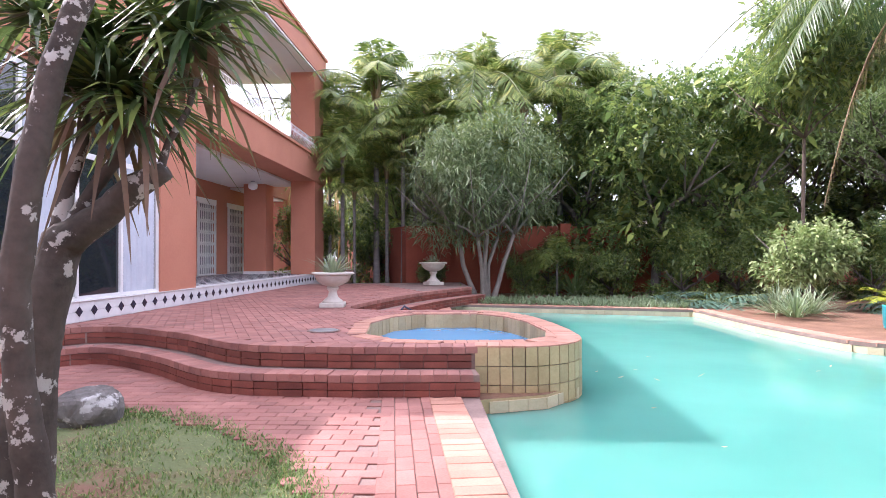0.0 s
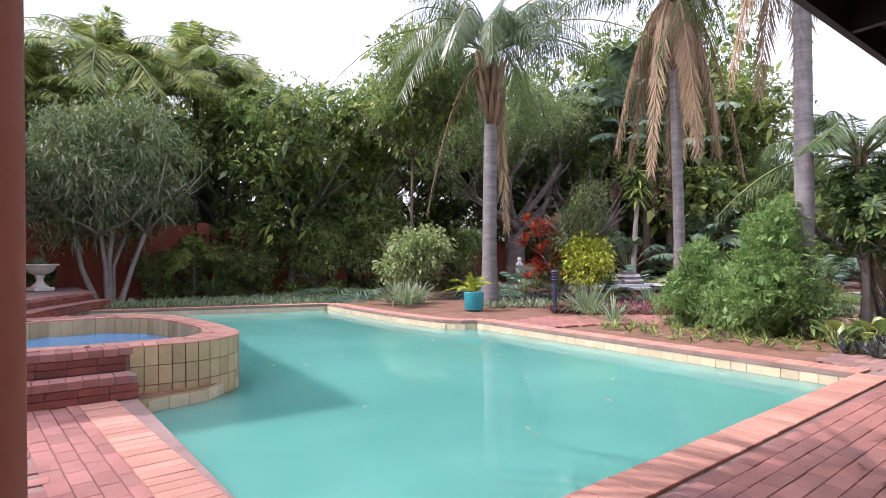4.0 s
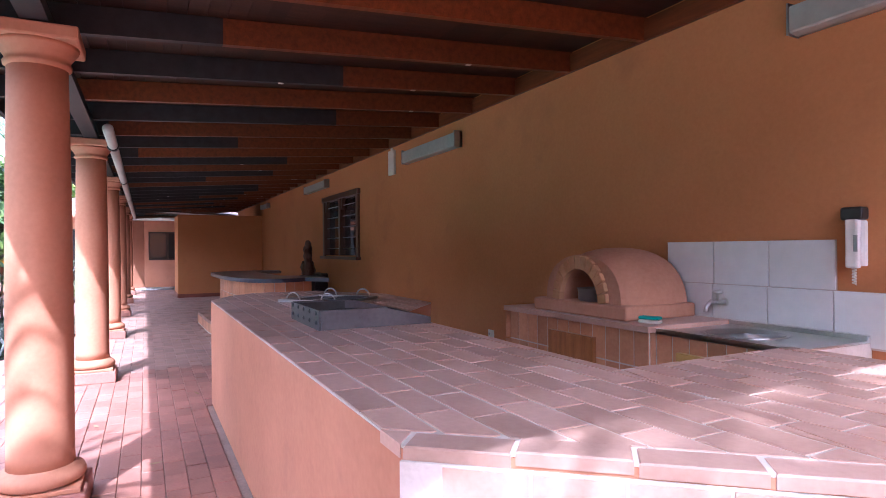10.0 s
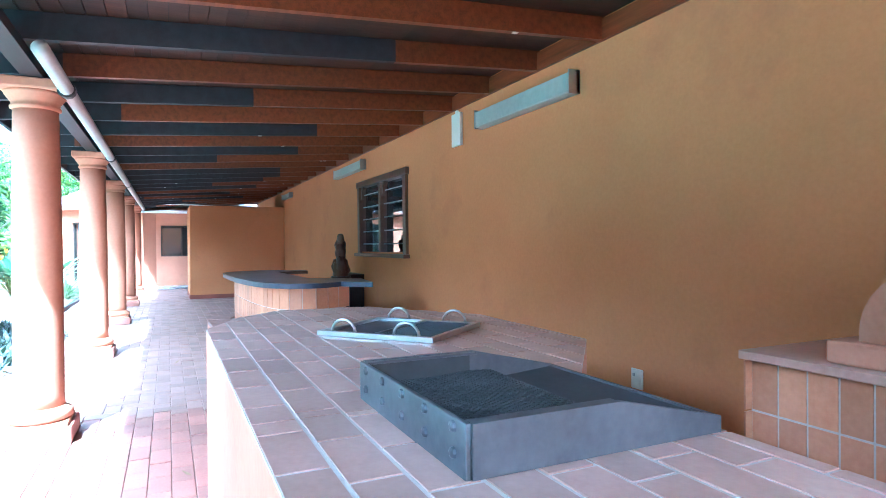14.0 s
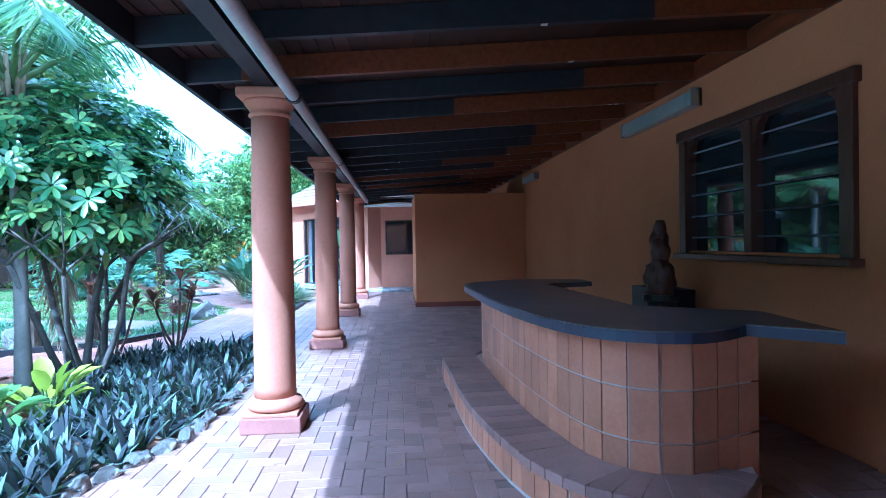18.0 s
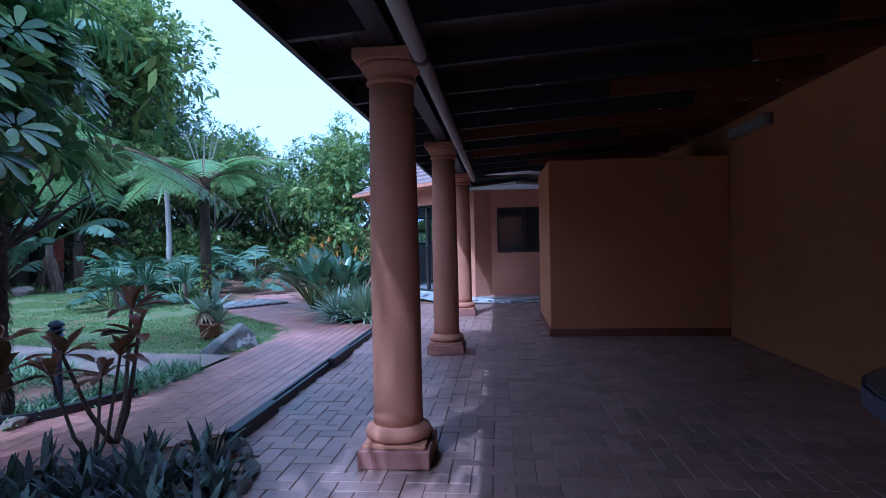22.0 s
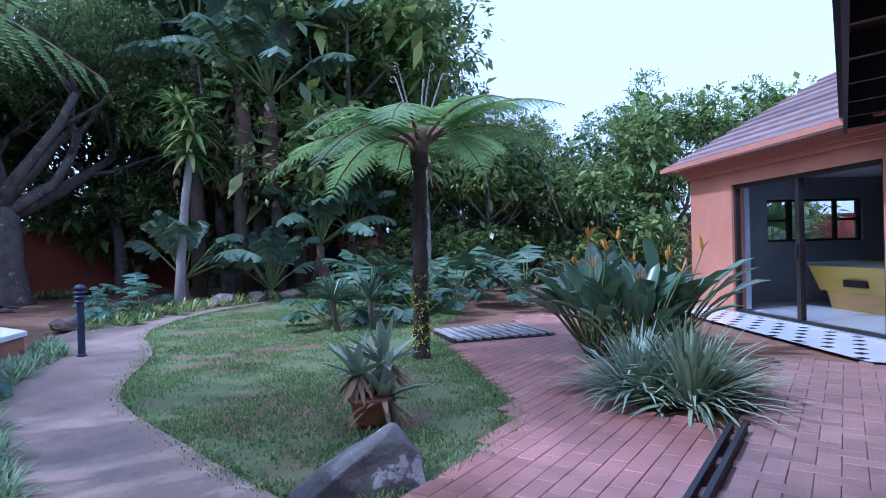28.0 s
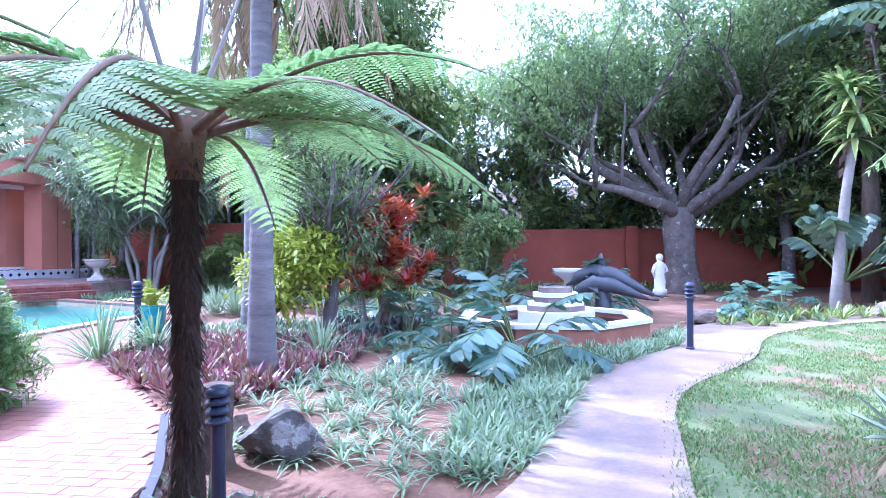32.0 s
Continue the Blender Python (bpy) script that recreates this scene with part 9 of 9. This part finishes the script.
def wild_banana(m, h, seed, n=13):
    g = np.random.default_rng(seed)
    t = thing("wild_banana", m, "tall wild banana with tattered blue-green leaves", "tree", "wild bananas")
    b = bmesh.new()
    tube(b, [(0, 0, -0.1), (0.03, 0, h * 0.5), (0.1, 0.05, h)], [0.15, 0.12, 0.1], 10)
    part("trunk", b, M["bark_brown"], t, smooth=True)
    for i in range(n):
        a = 2.4 * i
        el = g.uniform(0.15, 1.15)
        d = np.array([math.cos(a) * math.sin(el), math.sin(a) * math.sin(el), math.cos(el)])
        p = frond_points(d, 1.0, 0.05, 5) + (0.1, 0.05, h)
        v, f, q = frond(g, d, g.uniform(1.3, 1.9), 0.5, 17, 0.36, 0.11, 0.02, 0.5, p[-1], 72, True, ((0, 0.5), (0.5, 0.5), (1, 0.3)))
        lf_ = mesh_from("leaf", v, f, M["leaf_banana"], t)
        v, f = stalks([np.concatenate([p, q[1:]])], 0.035, 0.012)
        mesh_from("stalk", v, f, M["stem_green"], lf_)
        if i % 2:
            v, f, q = frond(g, np.array([math.cos(a) * 0.25, math.sin(a) * 0.25, -0.1]), g.uniform(1.4, 2.4), 0.8, 18, 0.34, 0.1, 0.02, 1.2, np.array((0.1, 0.05, h - 0.2)), 40)
            mesh_from("dry_leaf", v, f, M["dry_banana"], t, "brown hanging dry leaf")
    return t


wb = wild_banana(at(24.6, 15.2, 0, 0, 1.35), 4.6, 195, 16)
for k, (x, y, z, s) in enumerate([(25.6, 15.6, 0, 1.6), (25.2, 14.3, -0.6, 1.25), (26.6, 15.0, -0.3, 1.45), (24.2, 16.6, -0.5, 1.5), (26.0, 16.8, 0, 1.7), (27.4, 15.6, -0.5, 1.5), (25.9, 13.2, -3.6, 1.0), (22.8, 15.0, -3.9, 0.9), (24.2, 13.6, -4.0, 0.85), (27.3, 13.6, -3.2, 1.0)]):
    copy_thing(wb, at(x, y, z, 77 * k, s * 0.8))
# split-leaf philodendrons
SPOTS = [(15.3, 8.0, 1.02), (14.45, 8.3, 0.7), (13.6, 9.9, 0.7), (16.75, 13.25, 1.0), (14.9, 13.4, 1.0), (13.2, 12.6, 0.9), (20.6, 13.2, 0.8), (19.9, 12.9, 0.6), (22.0, 8.4, 0.9), (23.1, 8.6, 1.1), (21.0, 8.0, 0.8), (24.0, 7.6, 1.1), (22.6, 7.4, 0.9), (25.0, 8.3, 1.2), (26.0, 7.0, 1.2), (24.6, 6.4, 0.9), (23.6, 9.4, 1.2), (25.6, 10.2, 1.2), (27.2, 8.6, 1.3)]
ph_ = None
for k, (x, y, s) in enumerate(SPOTS):
    if k in (0, 8):
        ph_ = big_leaf_plant("philodendron", "split-leaved blue-green philodendron in the bed", at(x, y, 0, 40 * k, s), 13, 0.85, 0.62, 0.085, "leaf_blue" if k < 8 else "leaf_strel", 210 + k, (0.2, 1.15), split=True, group="philodendrons")
    else:
        copy_thing(ph_, at(x, y, 0 if s < 0.95 else 0.1, 47 * k, s))
for k, (x, y) in enumerate([(21.0, 7.2), (20.6, 7.6), (21.8, 6.8)]):
    t = strap_clump("yucca", "small leaning yucca with sword leaves", at(x, y, 0), 6, 0.4, 0.03, (0.1, 1.0), 0.1, "leaf_strel", 229 + k, group="yuccas")
    v, f = rosette(np.random.default_rng(230 + k), 46, 0.55, 0.035, (0.1, 1.3), 0.1, (0, 0, 0.47), 0.03)
    mesh_from("leaf_head", v, f, M["leaf_strel"], t)
    b = bmesh.new()
    tube(b, [(0.1, 0, -0.05), (0.02, 0, 0.2), (0, 0, 0.47)], [0.05, 0.045, 0.04], 8)
    part("stem", b, M["bark_brown"], t)

# ground covers of the garden bed
GARDEN_L = [(13.15, 4.0), (14.6, 3.1), (15.15, 4.3), (15.5, 5.5), (16.05, 7.5), (17.5, 9.4), (17.9, 10.3), (16.8, 9.6), (15.2, 9.7), (14.1, 10.8), (13.0, 9.4), (12.7, 8.0), (12.9, 6.2)]
POND = [(FC[0] + x, FC[1] + y) for x, y in octo(1.6)]
ground_plants("spider_plants", "pale striped spider plants spreading over red soil", GARDEN_L, 0.17, 15, 0.23, 0.017, (0.4, 1.4), 0.35, "leaf_spider", 241, holes=[POND], jitter=0.55, thin=0.0)
ground_plants("spider_plants_path", "dense pale green spider plants along the concrete path", [(14.75, 4.3), (15.2, 4.2), (15.6, 5.4), (16.15, 7.5), (17.6, 9.4), (18.0, 10.9), (17.2, 9.8), (16.0, 9.5), (15.2, 8.2), (14.8, 6.5)], 0.12, 15, 0.27, 0.018, (0.2, 1.25), 0.35, "leaf_spider", 242, holes=[POND])
ground_plants("spider_plants_edge", "pale spider plants between the brick and concrete paths", [(13.25, 3.45), (14.3, 2.98), (15.4, 2.96), (15.3, 3.5), (14.5, 3.45), (13.6, 3.75)], 0.12, 15, 0.25, 0.018, (0.3, 1.3), 0.35, "leaf_spider", 247)
be = thing("bed_edging", Matrix(), "dark timber edging of the fern bed", "edging")
b = bmesh.new()
sweep_rect(b, smooth_line([(12.45, 5.15), (13.05, 4.12), (13.45, 3.4), (14.2, 3.02)], 5), 0.03, 0.03, -0.03, 0.07)
part("timber", b, M["timber_dark"], be)
ground_plants("purple_bed", "red and purple strap-leaved bedding plants", [(9.9, 8.6), (10.4, 7.2), (11.74, 6.05), (12.4, 5.6), (12.85, 5.9), (12.95, 6.9), (13.35, 8.0), (13.1, 9.3), (11.6, 9.4), (10.4, 9.2)], 0.15, 13, 0.27, 0.034, (0.2, 1.15), 0.2, "leaf_purple", 243)
ground_plants("blue_bed", "low dull blue-green bedding behind the pond", [(12.6, 9.6), (13.9, 10.6), (13.8, 12.6), (12.6, 13.8), (11.4, 12.6)], 0.16, 12, 0.24, 0.03, (0.2, 1.2), 0.3, "leaf_rhoeo", 244)
ground_plants("shade_bed", "dark low plants along the far edge of the lawn", [(18.3, 11.8), (21.3, 13.8), (26.5, 14.8), (29, 12), (27, 9.2), (26.6, 13.0), (22.0, 12.8), (19.4, 11.4)], 0.28, 12, 0.4, 0.04, (0.2, 1.2), 0.35, "leaf_mid", 245)
ground_plants("wall_bed", "dark low plants in front of the boundary wall", [(17.5, 20.6), (24, 20.6), (24, 22.2), (14, 22.2), (12.8, 20.8), (14.0, 19.6)], 0.28, 10, 0.4, 0.04, (0.2, 1.2), 0.35, "leaf_mid", 246)
broadleaf("slim_tree", "slim young tree with thin grey stem in the bed", at(12.35, 9.5), lobes_of(np.random.default_rng(247), 6, 0, 0, 2.4, 0.6, 0.6, 0.8, 0.4), 1500, 0.13, 0.03, "leaf_mid", [((0, 0, 0), (0.05, 0, 1.5), 0.09)], "bark_tree", 5, 0.9, seed=248)
feather_palm("young_palm", "small arching palm in the bed", at(13.0, 10.9), 0.6, 0.09, 12, 1.4, 249, (0.4, 0.8), 0, (0, 0), 0.3, 34, "leaf_areca", 0.3, "bark_brown")

# fallen leaves on the floor and the water
g = np.random.default_rng(260)
n_ = 90
p_ = np.stack([g.uniform(0.5, 21, n_), g.uniform(-0.45, 1.4, n_), np.full(n_, 0.008)], 1)
p_[:26] = np.stack([g.uniform(2.4, 6.7, 26), g.uniform(2.6, 12.0, 26), np.full(26, WATER + 0.004)], 1)
d_ = np.concatenate([g.normal(size=(n_, 2)), np.full((n_, 1), 0.08)], 1)
v, f = blades(p_, d_, Z3, g.uniform(0.05, 0.11, n_), g.uniform(0.02, 0.04, n_), SHORT_LEAF, -0.1, 0.2, True)
tagged(mesh_from("fallen_leaves", v, f, M["dead"]), "scattered dry brown leaves on paving and pool", "leaves", "", "stuff")


# ---------- brick paving ----------
rngp = np.random.default_rng(8)
VER = [(-6, WALL_Y), (21.2, WALL_Y), (21.2, 1.61), (13.3, 1.61), (12.5, 1.27), (9.6, 0.98), (8.25, 1.5), (8.3, 2.58), (7.5, 2.6), (7.3, 2.30), (7.3, 1.72), (0.34, 1.72), (0.34, 1.25), (-6, 1.25)]
SOLID = [OUT, [(7.95, -2.3), (7.4, -1.9), (7.9, -1.1), (8.9, -0.9), (11.2, -0.9), (11.6, -1.7), (11.3, -2.1)], [(BX, WALL_Y), (BX + 1.9, WALL_Y), (BX + 1.9, -0.815), (BX, -0.815)]]
pav = tagged(new("pavement_veranda"), "worn red brick paving of the veranda floor", "pavement", "", "structure")


def keep(c, poly, holes=()):
    k = inside(c[:, 0], c[:, 1], poly)
    for h3 in holes:
        k &= ~inside(c[:, 0], c[:, 1], h3)
    return k


c, a = brick_grid(-6, 6.5, WALL_Y, 2.7, pattern="run")
c = np.stack([c[:, 0], c[:, 1]], 1)
k = keep(c, VER, SOLID)
c1, a1 = c[k], a[k]
c, a = brick_grid(6.5, 21.2, WALL_Y, 2.7, pattern="herring")
c, a = c, a
k = keep(c, VER, SOLID)
c, a = np.concatenate([c1, c[k]]), np.concatenate([a1, a[k]])
single = (c[:, 0] > 8.2) & (c[:, 0] < 12.2) & (c[:, 1] > -0.75) & (c[:, 1] < 0.9)
take = np.flatnonzero(single)[:280]
mask = np.ones(len(c), dtype=bool)
mask[take] = False
for ends_, mt_ in ((c[:, 0] < 6.5, M["brick_west"]), (c[:, 0] >= 6.5, M["brick_grey"])):
    pick = mask & ends_
    pieces("brick_field", np.concatenate([c[pick], np.zeros((pick.sum(), 1))], 1), a[pick], (0.24, 0.12, 0.03), mt_, pav, jitter=0.0012, rng=rngp, gap=0.0028)["kind"] = "stuff"
pb = pieces("brick", [(0, 0, 0)], [0.0], (0.24, 0.12, 0.03), M["brick_grey"], pav, jitter=0, gap=0.0028)
for n6, i6 in enumerate(take):
    ob = pb if n6 == 0 else new("brick", pb.data)
    ob.parent = pav
    ob.matrix_basis = pose(c[i6][0], c[i6][1], rngp.normal(0, 0.0014), rngp.normal(0, 0.3), rngp.normal(0, 0.3), math.degrees(a[i6]))
# poolside apron
ap2 = tagged(new("pavement_pool"), "red brick paving beside the pool", "pavement", "", "structure")
c, a = brick_grid(-5, -0.05, 1.2, 9.0, pattern="run")
c, a = turn(c, a, -0.12, (-1, 4))
k2 = keep(c, APRON) & (c[:, 0] < -0.12)
cy, ay = brick_grid(1.2, 6.3, -0.1, 0.36, pattern="run")
cy, ay = np.stack([cy[:, 1], cy[:, 0]], 1), ay + math.pi / 2
k3 = keep(cy, APRON)
cc = np.concatenate([c[k2], cy[k3]])
aa = np.concatenate([a[k2], ay[k3]])
pieces("brick_field", np.concatenate([cc, np.full((len(cc), 1), 0.002)], 1), aa, (0.24, 0.12, 0.03), M["brick"], ap2, jitter=0.0015, rng=rngp)["kind"] = "stuff"
# terrace
tp = tagged(new("pavement_terrace"), "red brick paving of the raised terrace", "pavement", "", "structure")
c, a = brick_grid(-4.6, 2.4, 6.6, 20.5, pattern="herring")
c, a = turn(c, a, 0.3, (0, 10))
far_in = [(x - 0.2, y + 0.1) for x, y in FAR[1:]]
tin = [(x, y + 0.24) for x, y in TOP] + [(0.75, 6.6), (-0.4, 7.3), (-0.55, 8.4), (-0.15, 9.6), (0.3, 10.05), (1.3, 10.0)] + far_in + [(2.2, 20), (-4.4, 20)]
k = keep(c, tin)
k &= ~inside(c[:, 0], c[:, 1], SPA_IN)
pieces("brick_field", np.concatenate([c[k], np.full((k.sum(), 1), TERRACE)], 1), a[k], (0.24, 0.12, 0.03), M["brick"], tp, jitter=0.0015, rng=rngp)["kind"] = "stuff"
# garden path
gp = tagged(new("brick_path"), "red brick garden path", "path", "", "structure")
c, a = brick_grid(7, 24, 1.5, 9, pattern="run")
k = keep(c, PATH_B)
pieces("brick_field", np.concatenate([c[k], np.full((k.sum(), 1), 0.0)], 1), a[k], (0.24, 0.12, 0.03), M["brick_path"], gp, gap=0.0025, jitter=0.0008, rng=rngp)["kind"] = "stuff"
